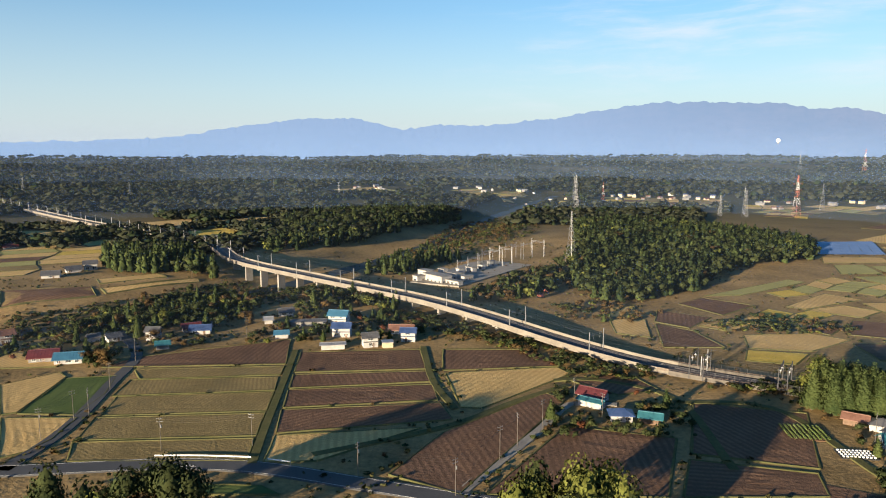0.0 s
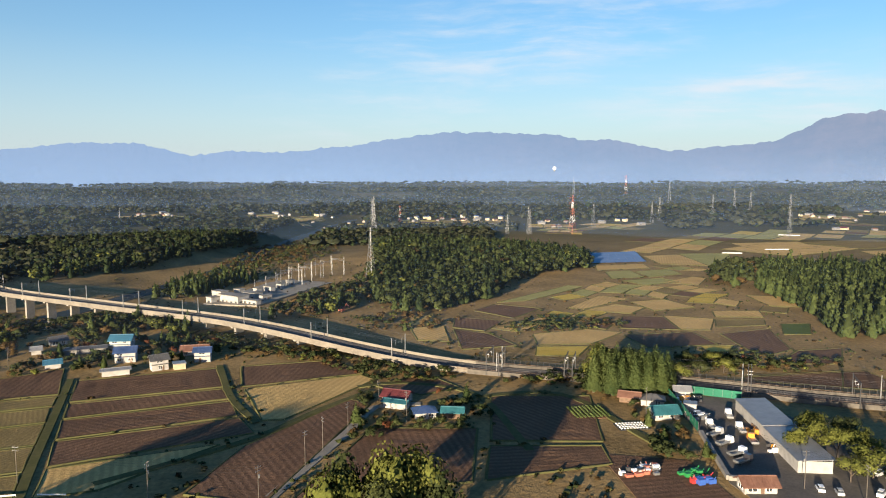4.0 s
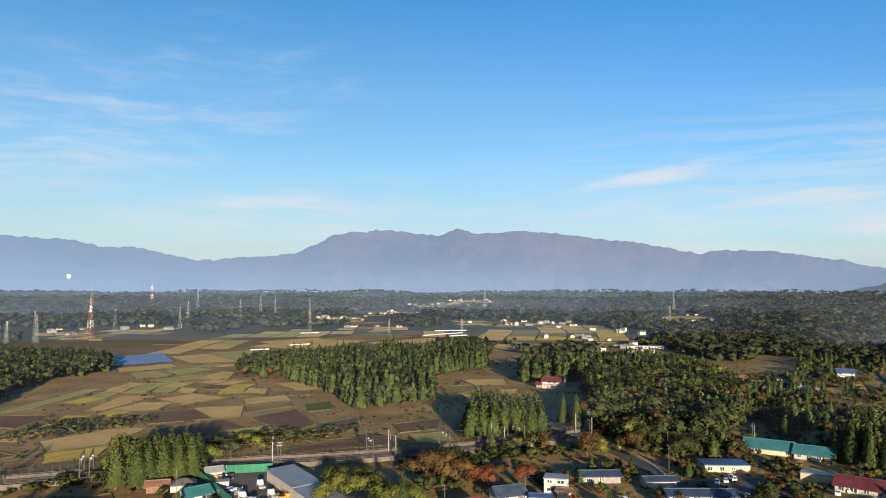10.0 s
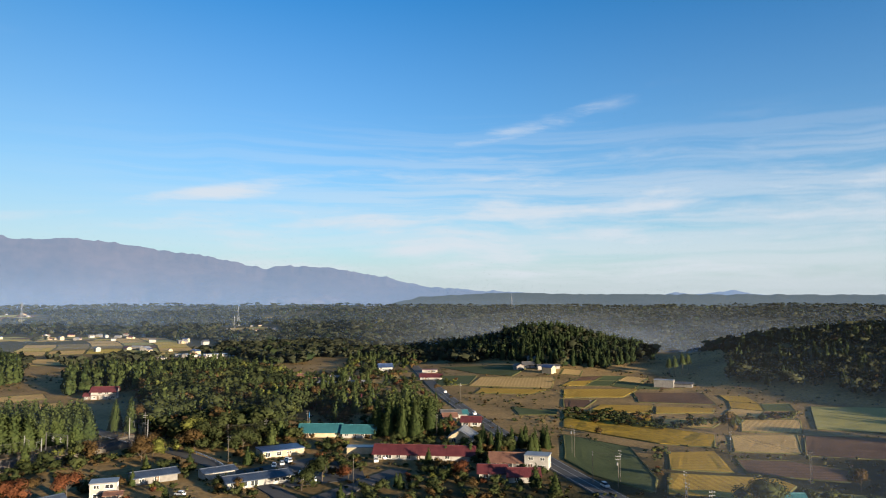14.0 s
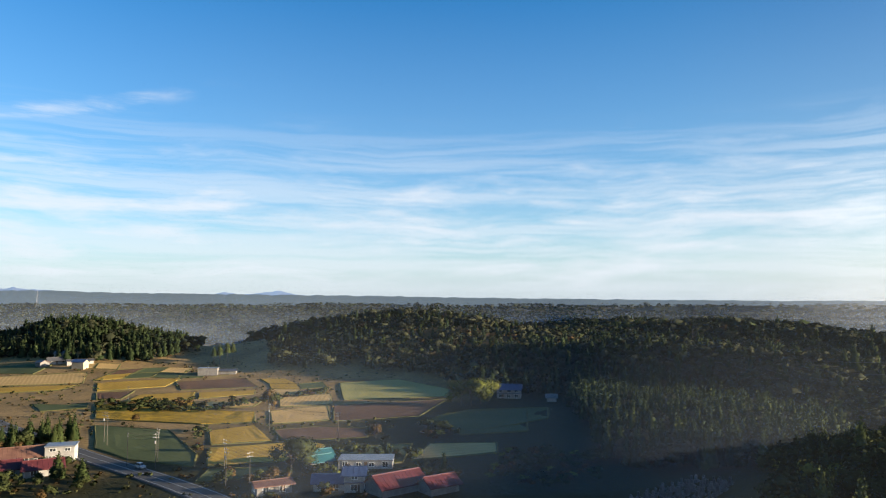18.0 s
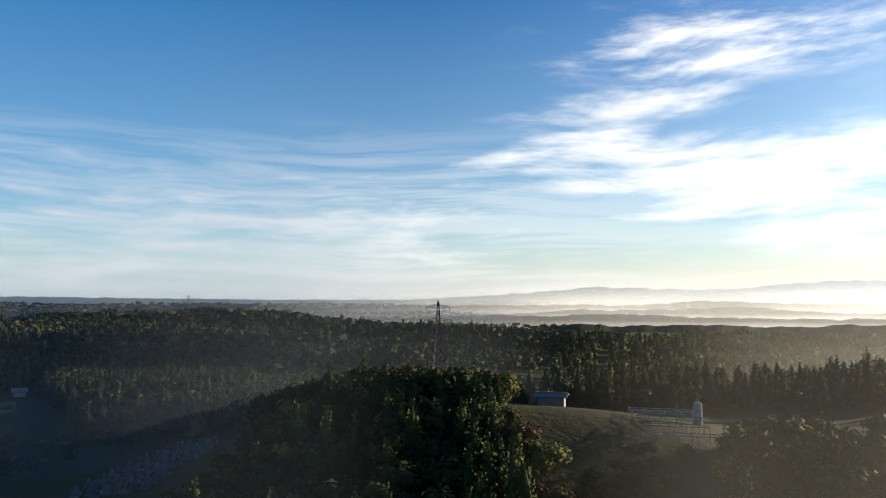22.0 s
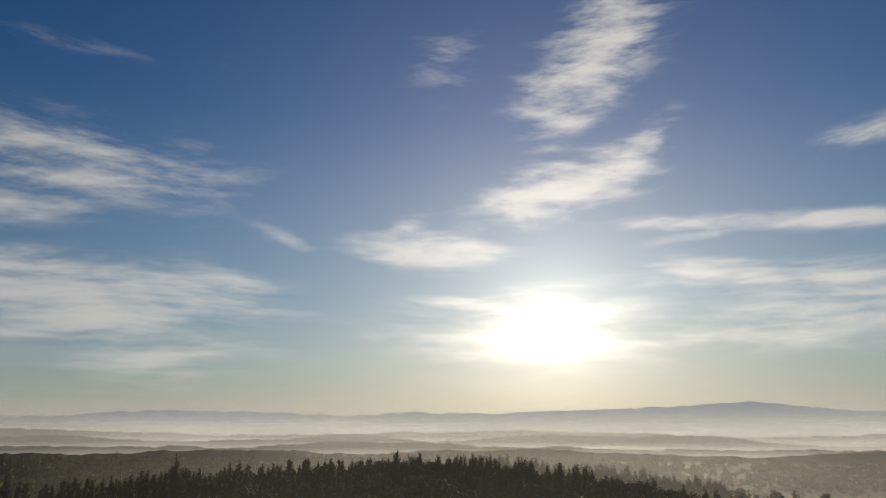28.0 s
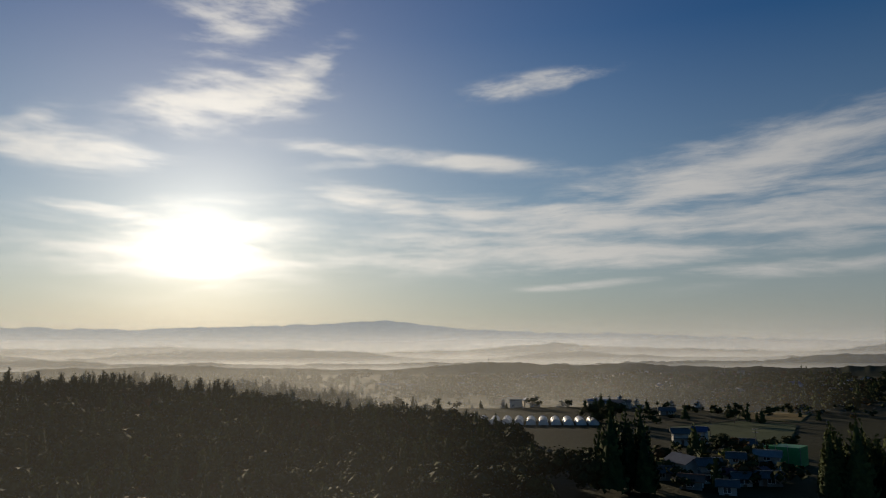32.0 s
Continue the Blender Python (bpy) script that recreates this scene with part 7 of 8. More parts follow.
for x, y, turn, paint in ((142, 186, 70, "white"), (139, 180, 20, "silver"), (137, 173, 15, "white"), (135, 165, 10, "white"), (133, 160, 15, "dark"), (154, 193, 60, "white"), (149, 181, 65, "white"), (146, 172, 65, "orange")):
    vehicle(x, y, turn, paint, "truck", 0.18)
for x, y, turn, paint, kind in ((162, 143, 10, "silver", "van"), (163.5, 140, 12, "white", "car"), (164, 137, 12, "white", "car"), (164, 134, 10, "dark", "car"), (140, 140, 60, "white", "car"),
                                (143, 137, 60, "silver", "car"), (147, 151, 60, "blue", "car"), (152, 133, 30, "white", "van"), (158, 131, 20, "silver", "car")):
    vehicle(x, y, turn, paint, kind, 0.18)
for x, y, turn, paint, kind in ((196, 118, 40, "white", "car"), (199, 120, 40, "silver", "car"), (262, 73, 20, "white", "car"), (259, 71, 20, "white", "van"), (256, 73, 20, "silver", "car"), (253, 75, 15, "white", "car"),
                                (240, 62, 20, "white", "van"), (236, 60, 20, "silver", "car"), (233, 56, 25, "white", "car"), (214, 92, 60, "white", "car"), (206, 80, 40, "white", "car"), (262, 40, 10, "white", "van"),
                                (268, 38, 30, "silver", "car"), (460, 26, 12, "white", "car"), (372, 6, 15, "white", "van"), (230, -37, 200, "silver", "car")):
    vehicle(x, y, turn, paint, kind, 0.34 if x > 370 or x == 230 else 0.05)

# ---- railway at ground level: walls, fences ----
for side in (1, -1):
    s = [p for p in rail_line if 84 < p.x < 300]
    part("retaining_wall", sweep("retaining_wall", "old_concrete", ((side * 6.0, -2.5), (side * 6.4, -2.5), (side * 6.4, 0.9), (side * 6.0, 0.9)), s, rail_level), viaduct)
    posts, bars = Solid(), Solid()
    spots = along(s, 2.4)
    for k, (p, turn) in enumerate(spots):
        n = Vector((-math.sin(turn), math.cos(turn), 0)) * side * 6.2
        q = p + n
        z = rail_level(p) + 0.9
        posts.bar((q.x, q.y, z), (q.x, q.y, z + 2.0), 0.12, sides=4)
        if k:
            for up in (0.3, 0.75, 1.2, 1.65, 1.95):
                bars.bar((last.x, last.y, last.z + up), (q.x, q.y, z + up), 0.07, sides=3)
        last = Vector((q.x, q.y, z))
    posts.add(bars.v, bars.f)
    part("trackside_fence", posts.mesh("trackside_fence", "dark_steel"), viaduct)

# ---- substation ----
for x, y, turn, w, d, h in ((-4, 466, -50, 20, 9, 5), (8, 478, -50, 12, 7, 4), (-12, 478, -50, 9, 6, 6), (6, 456, -48, 16, 4, 3), (20, 500, -50, 7, 4, 4), (0, 488, -50, 6, 4, 5), (12, 492, 40, 5, 3.5, 4.5), (-16, 468, 40, 7, 5, 4), (28, 512, -50, 5, 3, 3.5), (36, 526, 40, 6, 3, 4), (16, 470, 40, 8, 4, 3.2)):
    ob = thing("control_building", pose(x, y, height(x, y), 0, 0, turn), "white flat-roofed substation control building", "building", "substation buildings")
    part("wall", Solid().box(-w / 2, -d / 2, -1, w / 2, d / 2, h).mesh("wall", "white_wall"), ob)
    part("roof", Solid().box(-w / 2 - 0.3, -d / 2 - 0.3, h, w / 2 + 0.3, d / 2 + 0.3, h + 0.4).mesh("roof", "concrete"), ob)
    add_windows(ob, w, d, h, 1, random.Random(int(w * 10)), "steel")


def gantry(x, y, turn, w, h):
    ob = thing("gantry", pose(x, y, height(x, y), 0, 0, turn), "grey steel substation gantry with insulators", "gantry", "substation gantries")
    for s in (-1, 1):
        leg = Solid()
        for k in range(6):
            z0, z1 = h * k / 6, h * (k + 1) / 6
            for a in (-0.35, 0.35):
                leg.bar((s * w / 2 + a, 0, z0), (s * w / 2 + a, 0, z1), 0.14, sides=3)
            leg.bar((s * w / 2 - 0.35, 0, z0), (s * w / 2 + 0.35, 0, z1), 0.1, sides=3)
        part("leg", leg.mesh("leg", "steel"), ob)
    beam = Solid().bar((-w / 2, 0, h * 0.8), (w / 2, 0, h * 0.8), 0.2, sides=4).bar((-w / 2, 0, h * 0.87), (w / 2, 0, h * 0.87), 0.2, sides=4)
    for k in range(10):
        beam.bar((-w / 2 + w * k / 10, 0, h * 0.8), (-w / 2 + w * (k + 1) / 10, 0, h * 0.87), 0.1, sides=3)
    part("beam", beam.mesh("beam", "steel"), ob)
    ins = Solid().bar((0, 0, 0), (0, 0, -1.3), 0.2, sides=6).mesh("insulator", "brown_roof")
    for k in range(4):
        part("insulator", ins, ob, pose(-w * 0.36 + w * 0.24 * k, 0, h * 0.8))


for x, y, w, h in ((14, 500, 10, 10), (22, 508, 11, 11), (30, 520, 12, 12), (40, 530, 13, 13), (48, 540, 13, 13), (58, 548, 13, 14), (66, 556, 13, 14), (76, 566, 13, 14), (34, 540, 11, 11), (54, 562, 12, 12)):
    gantry(x, y, 40 if x % 4 else -48, w, h)
slab_area("substation_yard", "gravel", ((-22, 462), (10, 446), (60, 520), (92, 560), (70, 590), (20, 540)), "pale gravel yard of the substation", 0.5)

# ---- solar farm ----
panel_mesh = Solid().box(-3.9, -2.1, 0, 3.9, 2.1, 0.06).mesh("panel", "solar")
rack_mesh = Solid().bar((-3.5, -1.5, -1.0), (-3.5, -1.5, 0), 0.12).bar((3.5, -1.5, -1.0), (3.5, -1.5, 0), 0.12).bar((-3.5, 1.5, -2.3), (-3.5, 1.5, 0), 0.12).bar((3.5, 1.5, -2.3), (3.5, 1.5, 0), 0.12).mesh("rack", "steel")
for j in range(13):
    k = j / 12
    ax, ay, bx, by = 303 + 16 * k, 571 + 68 * k, 360 + 34 * k, 574 + 72 * k
    n = int(math.hypot(bx - ax, by - ay) / 8)
    row = thing("solar_row", pose(0, 0, 0), "row of blue solar panels on steel racks", "solar panels", "solar farm rows")
    for i in range(n):
        u = (i + 0.5) / n
        x, y = ax + (bx - ax) * u, ay + (by - ay) * u
        m = pose(x, y, height(x, y) + 1.6, 16, 0, 0)
        part("panel", panel_mesh, row, m)
        part("rack", rack_mesh, row, m)

# ---- graveyard on the hillside ----
grave_base = Solid().box(-0.75, -0.9, 0, 0.75, 0.9, 0.35).box(-0.5, -0.2, 0.35, 0.5, 0.6, 0.7).mesh("base", "stone")
grave_stone = Solid().box(-0.28, 0.0, 0.7, 0.28, 0.4, 1.75).box(-0.2, 0.05, 1.75, 0.2, 0.35, 1.82).mesh("headstone", "stone")
first_grave = None
for j, (x, y) in enumerate(scatter([(96, -108), (115, -109), (123, -128), (121, -149), (109, -149), (97, -124)], 2.7, 3)):
    m = pose(x, y, height(x, y) - 0.1, 0, 0, 20 + (j % 3) * 4)
    if first_grave is None:
        first_grave = thing("gravestone", m, "grey granite gravestone on a stepped base", "gravestone", "graves on the hillside")
        part("base", grave_base, first_grave)
        part("headstone", grave_stone, first_grave)
    else:
        copy_thing(first_grave, m)

# ---- pens and tank in the clearing ----
for x, y, w, mat in ((7, -160, 13, "steel"), (6, -155.4, 13, "steel"), (5, -151, 13, "green_net"), (4, -146.6, 13, "green_net"), (3, -142, 13, "steel"), (-14, -158, 17, "steel"), (-15, -153, 18, "steel"), (-16, -163, 17, "steel")):
    ob = thing("pipe_frame", pose(x, y, height(x, y), 0, 0, 4), "open low pen frame of pale steel pipes", "frame", "pipe frames in the clearing")
    post = Solid().bar((0, 0, -1), (0, 0, 2.1), 0.09, sides=5).mesh("post", "steel")
    for s in (-1, 1):
        part("rail", Solid().bar((-w / 2, s * 1.5, 2.1), (w / 2, s * 1.5, 2.1), 0.15, sides=5).mesh("rail", mat), ob)
        for k in range(5):
            part("post", post, ob, pose(-w / 2 + w * k / 4, s * 1.5, 0))
    for k in range(5):
        part("tie", Solid().bar((0, -1.5, 2.1), (0, 1.5, 2.1), 0.12, sides=4).mesh("tie", mat), ob, pose(-w / 2 + w * k / 4, 0, 0))
tank = thing("storage_tank", pose(-0.5, -166, height(-0.5, -166)), "pale upright storage tank in the clearing", "tank")
part("shell", Solid().bar((0, 0, -0.5), (0, 0, 4.6), 1.5, sides=16).mesh("shell", "tin_roof"), tank)
part("lid", Solid().bar((0, 0, 4.6), (0, 0, 5.0), 1.55, 0.4, 16).mesh("lid", "tin_roof"), tank)
part("ladder", Solid().bar((0.98, -0.2, 0), (0.98, -0.2, 4.7), 0.06).bar((0.98, 0.2, 0), (0.98, 0.2, 4.7), 0.06).mesh("ladder", "steel"), tank)
house(31, -164, 4, 6, 4, 1, "grey_wall", "grey_roof", "low", False, "shed")

# ---- road sign, green building, greenhouses ----
sign = thing("road_sign", pose(319, 79, 0, 0, 0, 15), "blue road sign board on a grey post", "road sign")
part("post", Solid().bar((0, 0, -0.4), (0, 0, 9.2), 0.22, sides=8).mesh("post", "steel"), sign)
part("board", Solid().box(-1.6, -0.1, 7.0, 1.6, 0.02, 9.2).mesh("board", "blue_sign"), sign)
part("lettering_bar", Solid().box(-1.1, -0.14, 8.2, 1.0, -0.1, 8.5).box(-0.9, -0.14, 7.5, 0.5, -0.1, 7.75).mesh("lettering_bar", "paint"), sign)
site = thing("building_site", pose(-240, -27, 0, 0, 0, 80), "house behind green scaffold netting", "building")
part("netting", Solid().box(-5, -4, -1, 5, 4, 5.6).mesh("netting", "green_paint"), site)
for sx in (-5.1, -1.7, 1.7, 5.1):
    part("scaffold_pole", Solid().bar((sx, -4.15, -0.5), (sx, -4.15, 6.4), 0.12, sides=5).mesh("scaffold_pole", "steel"), site)
for k in range(11):
    greenhouse(-306 - k * 2.6, -172 + k * 5.2, 24, 20, 4.6)

# ---- trees that stand alone or in small groups ----
CROWNS = {}


def tree(x, y, kind, mat, tall, wide=1.0):
    """One tree: trunk with limbs, and a crown of leaf clumps."""
    words = {"cedar": "green cedar", "broad": "green leafy tree", "autumn": "brown autumn tree", "lime": "yellow-green leafy tree", "rust": "rust-red maple"}
    words = "tall " + words["cedar"] if kind == "cedar" else words[mat]
    k = (kind, mat, int(abs(x * 3 + y)) % 4)
    if k not in CROWNS:
        v, t, w = FINE[kind][k[2]]
        CROWNS[k] = big_mesh("crown", v, t, mat, normals=w), trunk_shape(kind).mesh("trunk", "bark")
    ob = thing("tree", pose(x, y, height(x, y) - 0.2, 0, 0, (x * 37 + y * 11) % 360) @ Matrix.Diagonal((tall * wide, tall * wide, tall, 1)), words + " with an uneven crown", "tree", "single trees")
    part("trunk", CROWNS[k][1], ob)
    part("crown", CROWNS[k][0], ob)


tree(124.8, 231.2, "cedar", "cedar", 17, 1.35)
tree(129.5, 234.0, "cedar", "cedar", 18, 1.35)
tree(129.5, 228.8, "cedar", "cedar", 17, 1.35)
tree(134.9, 233.0, "cedar", "cedar", 18, 1.35)
tree(133.5, 226.0, "cedar", "cedar", 16, 1.35)
tree(138.7, 230.2, "cedar", "cedar", 18, 1.35)
tree(138.0, 224.6, "cedar", "cedar", 17, 1.35)
tree(143.4, 228.8, "cedar", "cedar", 18, 1.35)
tree(142.6, 223.1, "cedar", "cedar", 17, 1.35)
tree(148.1, 227.3, "cedar", "cedar", 18, 1.35)
tree(147.4, 222.4, "cedar", "cedar", 17, 1.35)
tree(151.5, 224.7, "cedar", "cedar", 16, 1.35)
tree(134.1, 241.5, "broad", "lime", 15, 1.0)
tree(141.3, 240.7, "broad", "broad", 14, 1.0)
tree(146.5, 236.2, "broad", "broad", 14, 1.0)
tree(161.4, 232.6, "broad", "lime", 9, 1.2)
tree(173.7, 236.2, "broad", "broad", 8, 1.3)
tree(187.9, 239.6, "broad", "lime", 7, 1.3)
tree(190.9, 251.5, "broad", "lime", 6, 1.3)
tree(182.0, 255.9, "broad", "broad", 6, 1.3)
tree(129.4, 226.1, "cedar", "cedar", 16, 1.35)
tree(-177.3, 495.2, "broad", "broad", 10, 1.0)
tree(-165.3, 501.2, "broad", "broad", 11, 1.0)
tree(-142.8, 324.4, "cedar", "cedar", 13, 1.0)
tree(-134.2, 319.4, "broad", "autumn", 6, 1.2)
tree(-138.8, 284.7, "broad", "autumn", 7, 1.2)
tree(-150.2, 288.7, "broad", "autumn", 5, 1.2)
tree(-128.9, 369.5, "broad", "broad", 9, 1.2)
tree(-141.3, 351.3, "broad", "lime", 8, 1.2)
tree(-98.3, 350.8, "broad", "autumn", 8, 1.2)
tree(-374.1, 738.4, "broad", "broad", 9, 1.2)
tree(153.7, 161.8, "broad", "lime", 9, 1.0)
tree(160.9, 162.8, "broad", "lime", 10, 1.0)
tree(160.5, 155.0, "broad", "lime", 10, 1.0)
tree(167.6, 154.4, "broad", "lime", 9, 1.0)
tree(166.0, 170.8, "broad", "lime", 9, 1.0)
tree(172.6, 164.1, "broad", "broad", 9, 1.0)
tree(158.7, 141.6, "broad", "lime", 10, 1.2)
tree(164.2, 139.8, "cedar", "cedar", 13, 1.2)
tree(168.6, 139.1, "broad", "lime", 8, 1.2)
tree(151.5, 141.8, "broad", "lime", 8, 1.2)
tree(194.4, 156.5, "broad", "autumn", 11, 1.2)
tree(195.8, 150.2, "broad", "autumn", 12, 1.1)
tree(197.1, 144.1, "broad", "autumn", 10, 1.2)
tree(209.5, 156.9, "broad", "broad", 10, 1.2)
tree(200.4, 136.2, "broad", "rust", 8, 1.3)
tree(205.8, 135.4, "broad", "autumn", 7, 1.3)
tree(209.3, 124.6, "broad", "rust", 8, 1.2)
tree(257.6, 125.5, "broad", "autumn", 9, 1.2)
tree(264.7, 124.4, "broad", "lime", 8, 1.2)
tree(313.8, 165.4, "cedar", "cedar", 16, 1.1)
tree(310.1, 156.4, "cedar", "cedar", 17, 1.1)
tree(318.6, 155.1, "broad", "autumn", 13, 1.0)
tree(289.8, 118.4, "broad", "lime", 12, 1.1)
tree(285.3, 109.9, "broad", "broad", 12, 1.1)
tree(282.5, 100.5, "broad", "autumn", 10, 1.1)
tree(290.1, 92.9, "broad", "broad", 10, 1.1)
tree(233.6, 53.3, "broad", "broad", 10, 1.1)
tree(222.2, 57.1, "broad", "broad", 7, 1.2)
tree(313.7, 47.5, "cedar", "cedar", 18, 1.1)
tree(308.5, 41.8, "cedar", "cedar", 18, 1.1)
tree(303.8, 35.2, "cedar", "cedar", 17, 1.1)
tree(302.6, 29.7, "cedar", "cedar", 18, 1.0)
tree(318.6, 24.5, "cedar", "cedar", 19, 1.1)
tree(234.0, 44.8, "broad", "rust", 6, 1.3)
tree(239.7, 8.6, "broad", "rust", 6, 1.3)
tree(266.5, 128.6, "broad", "autumn", 9, 1.2)
tree(280.6, 115.3, "broad", "autumn", 9, 1.2)
tree(279.2, 95.3, "broad", "broad", 10, 1.2)
tree(299.1, 115.1, "broad", "rust", 9, 1.1)
tree(327.7, -107.3, "broad", "autumn", 10, 0.8)
tree(324.6, -108.4, "broad", "broad", 9, 0.7)
tree(230.6, -114.8, "broad", "autumn", 7, 0.8)
tree(201.7, -73.2, "broad", "broad", 11, 1.1)
tree(204.6, -77.5, "broad", "broad", 10, 1.1)
tree(289.9, -189.8, "broad", "lime", 12, 1.1)
tree(285.4, -192.3, "broad", "lime", 14, 1.1)
tree(288.5, -200.0, "broad", "lime", 13, 1.1)
tree(295.5, -209.9, "broad", "lime", 11, 1.1)
tree(530.5, -136.8, "pole", "cedar", 15, 1.1)
tree(533.9, -143.2, "pole", "cedar", 16, 1.1)
tree(536.0, -147.9, "pole", "cedar", 15, 1.1)
tree(531.1, -132.9, "pole", "cedar", 14, 1.1)
tree(240.1, -141.0, "broad", "broad", 5, 1.6)
tree(233.8, -143.6, "broad", "broad", 5, 1.6)
tree(230.6, -145.4, "broad", "broad", 4, 1.6)
tree(320.2, -49.9, "broad", "autumn", 4, 1.4)
tree(-345.1, -120.1, "cedar", "cedar", 14, 1.2)
tree(-335.7, -119.7, "cedar", "cedar", 13, 1.2)
tree(-347.1, -116.5, "cedar", "cedar", 13, 1.2)
tree(-324.3, -118.4, "broad", "broad", 10, 1.2)
tree(-340.2, -111.5, "broad", "broad", 10, 1.2)
tree(-253.5, -46.5, "broad", "broad", 7, 1.1)
tree(-361.2, -61.7, "broad", "broad", 8, 1.2)
tree(-494.8, -113.7, "broad", "broad", 9, 1.2)
tree(-499.8, -103.9, "broad", "broad", 8, 1.2)
tree(17.0, 141.0, "broad", "lime", 22, 0.7)
tree(22.0, 144.0, "broad", "broad", 24, 0.65)
tree(28.0, 140.0, "broad", "lime", 25, 0.62)
tree(33.0, 144.0, "broad", "lime", 23, 0.66)
tree(37.0, 139.0, "broad", "broad", 21, 0.7)
tree(25.0, 136.0, "broad", "broad", 21, 0.7)
tree(32.0, 134.0, "broad", "lime", 19, 0.75)
tree(-84.0, 146.0, "broad", "broad", 23, 0.62)
tree(-79.0, 143.0, "broad", "broad", 19, 0.7)
tree(-73.0, 146.0, "broad", "lime", 17, 0.75)
tree(-68.0, 148.0, "broad", "broad", 20, 0.7)
tree(-62.0, 150.0, "broad", "broad", 21, 0.68)
tree(-57.0, 150.0, "broad", "broad", 19, 0.7)
tree(-66.0, 141.0, "broad", "autumn", 16, 0.75)
tree(-74.0, 139.0, "broad", "autumn", 14, 0.8)
tree(-59.0, 143.0, "broad", "broad", 17, 0.75)
tree(24.0, -117.0, "broad", "lime", 8, 1.1)
tree(30.0, -121.0, "broad", "autumn", 8, 1.1)
tree(21.0, -108.0, "broad", "autumn", 6, 1.2)
tree(44.0, -83.0, "broad", "lime", 9, 0.9)
tree(40.0, -80.0, "broad", "lime", 7, 0.9)

tree(28.3, -210.1, "cedar", "dark_cedar", 11.9, 0.95)
tree(24.2, -217.7, "cedar", "dark_cedar", 11.0, 0.95)
tree(20.6, -225.1, "cedar", "dark_cedar", 14.7, 0.95)
tree(18.2, -232.3, "cedar", "dark_cedar", 13.8, 0.95)
tree(13.8, -214.6, "cedar", "dark_cedar", 13.7, 0.95)
tree(11.6, -221.7, "cedar", "dark_cedar", 12.7, 0.95)
tree(9.3, -228.8, "cedar", "dark_cedar", 13.9, 0.95)
tree(5.0, -235.9, "cedar", "dark_cedar", 14.7, 0.95)
tree(2.0, -218.0, "cedar", "dark_cedar", 13.2, 0.95)
tree(-0.6, -225.0, "cedar", "dark_cedar", 14.5, 0.95)
tree(-3.3, -232.0, "cedar", "dark_cedar", 14.4, 0.95)
tree(-31.2, -211.7, "cedar", "dark_cedar", 13.3, 0.95)
tree(-34.7, -218.3, "cedar", "dark_cedar", 11.9, 0.95)
tree(-40.0, -224.5, "cedar", "dark_cedar", 10.1, 0.95)
tree(-46.1, -230.4, "cedar", "dark_cedar", 17.1, 0.95)


# ---- gardens between the village houses ----
def garden(poly, gap, mix, seed, label, size=(0.6, 1.3)):
    """Shrubs and small trees in an outline, clear of the houses, roads and parked cars in it."""
    boxes = [ob for ob in scene.objects if ob.parent is None and ob.get("category", "") in ("house", "shed", "hall", "barn", "schoolhouse", "carport", "workshop", "car", "van", "truck")]
    spots = [ob.matrix_basis.translation for ob in boxes]
    lanes = [v.co for ob in scene.objects if ob.name.split(".")[0] in ("road", "lane") for v in ob.data.vertices]
    rng = random.Random(seed)
    lots = {}
    for x, y in scatter(list(poly), gap, seed):
        if any((x - p.x) ** 2 + (y - p.y) ** 2 < 64 for p in spots) or any((x - p.x) ** 2 + (y - p.y) ** 2 < 22 for p in lanes):
            continue
        if noise.noise((x / 14, y / 14, 2.0)) < -0.12:
            continue
        u = rng.random() * sum(row[0] for row in mix)
        for share, k, mat, h, wide in mix:
            u -= share
            if u <= 0:
                break
        lots.setdefault(mat, []).append((x, y, h * rng.uniform(*size), wide * rng.uniform(0.85, 1.2), k))
    for mat, spot in lots.items():
        plant("garden_shrubs", RIDGE, spot, mat, label)


GARDEN = ((5, "broad", "broad", 3.6, 1.4), (2.2, "broad", "autumn", 3.4, 1.4), (1, "broad", "lime", 3.0, 1.4), (0.5, "broad", "rust", 3.2, 1.3), (0.8, "cedar", "cedar", 6.5, 1.3))
garden(((180, 40), (205, 132), (262, 112), (330, 92), (372, 30), (345, -2), (262, -14), (225, -30), (190, 0)), 4.6, GARDEN, 71, "clipped shrubs and small trees in village gardens")
garden(((155, -105), (172, -50), (205, -52), (222, -96), (205, -118)), 4.6, GARDEN, 72, "dark shrubs round the farm workshops")
garden(((30, 205), (42, 252), (70, 244), (84, 214), (60, 206)), 4.4, GARDEN, 73, "low hedges and shrubs round the farmstead")
garden(((112, 190), (122, 224), (150, 214), (140, 192), (126, 158), (112, 172)), 4.6, GARDEN, 74, "shrubs and fruit trees beside the yard")
garden(((-92, 312), (-96, 372), (-30, 372), (2, 338), (-4, 310), (-50, 318)), 5.0, GARDEN, 75, "hedges and garden trees between farmhouses")
garden(((-215, 285), (-210, 335), (-112, 352), (-108, 312), (-140, 280)), 5.0, GARDEN, 76, "hedges and garden trees between farmhouses")
garden(((380, 70), (372, 100), (480, 128), (560, 160), (610, 60), (520, 20), (400, 24)), 6.0, GARDEN, 77, "hedges and garden trees along the village road")

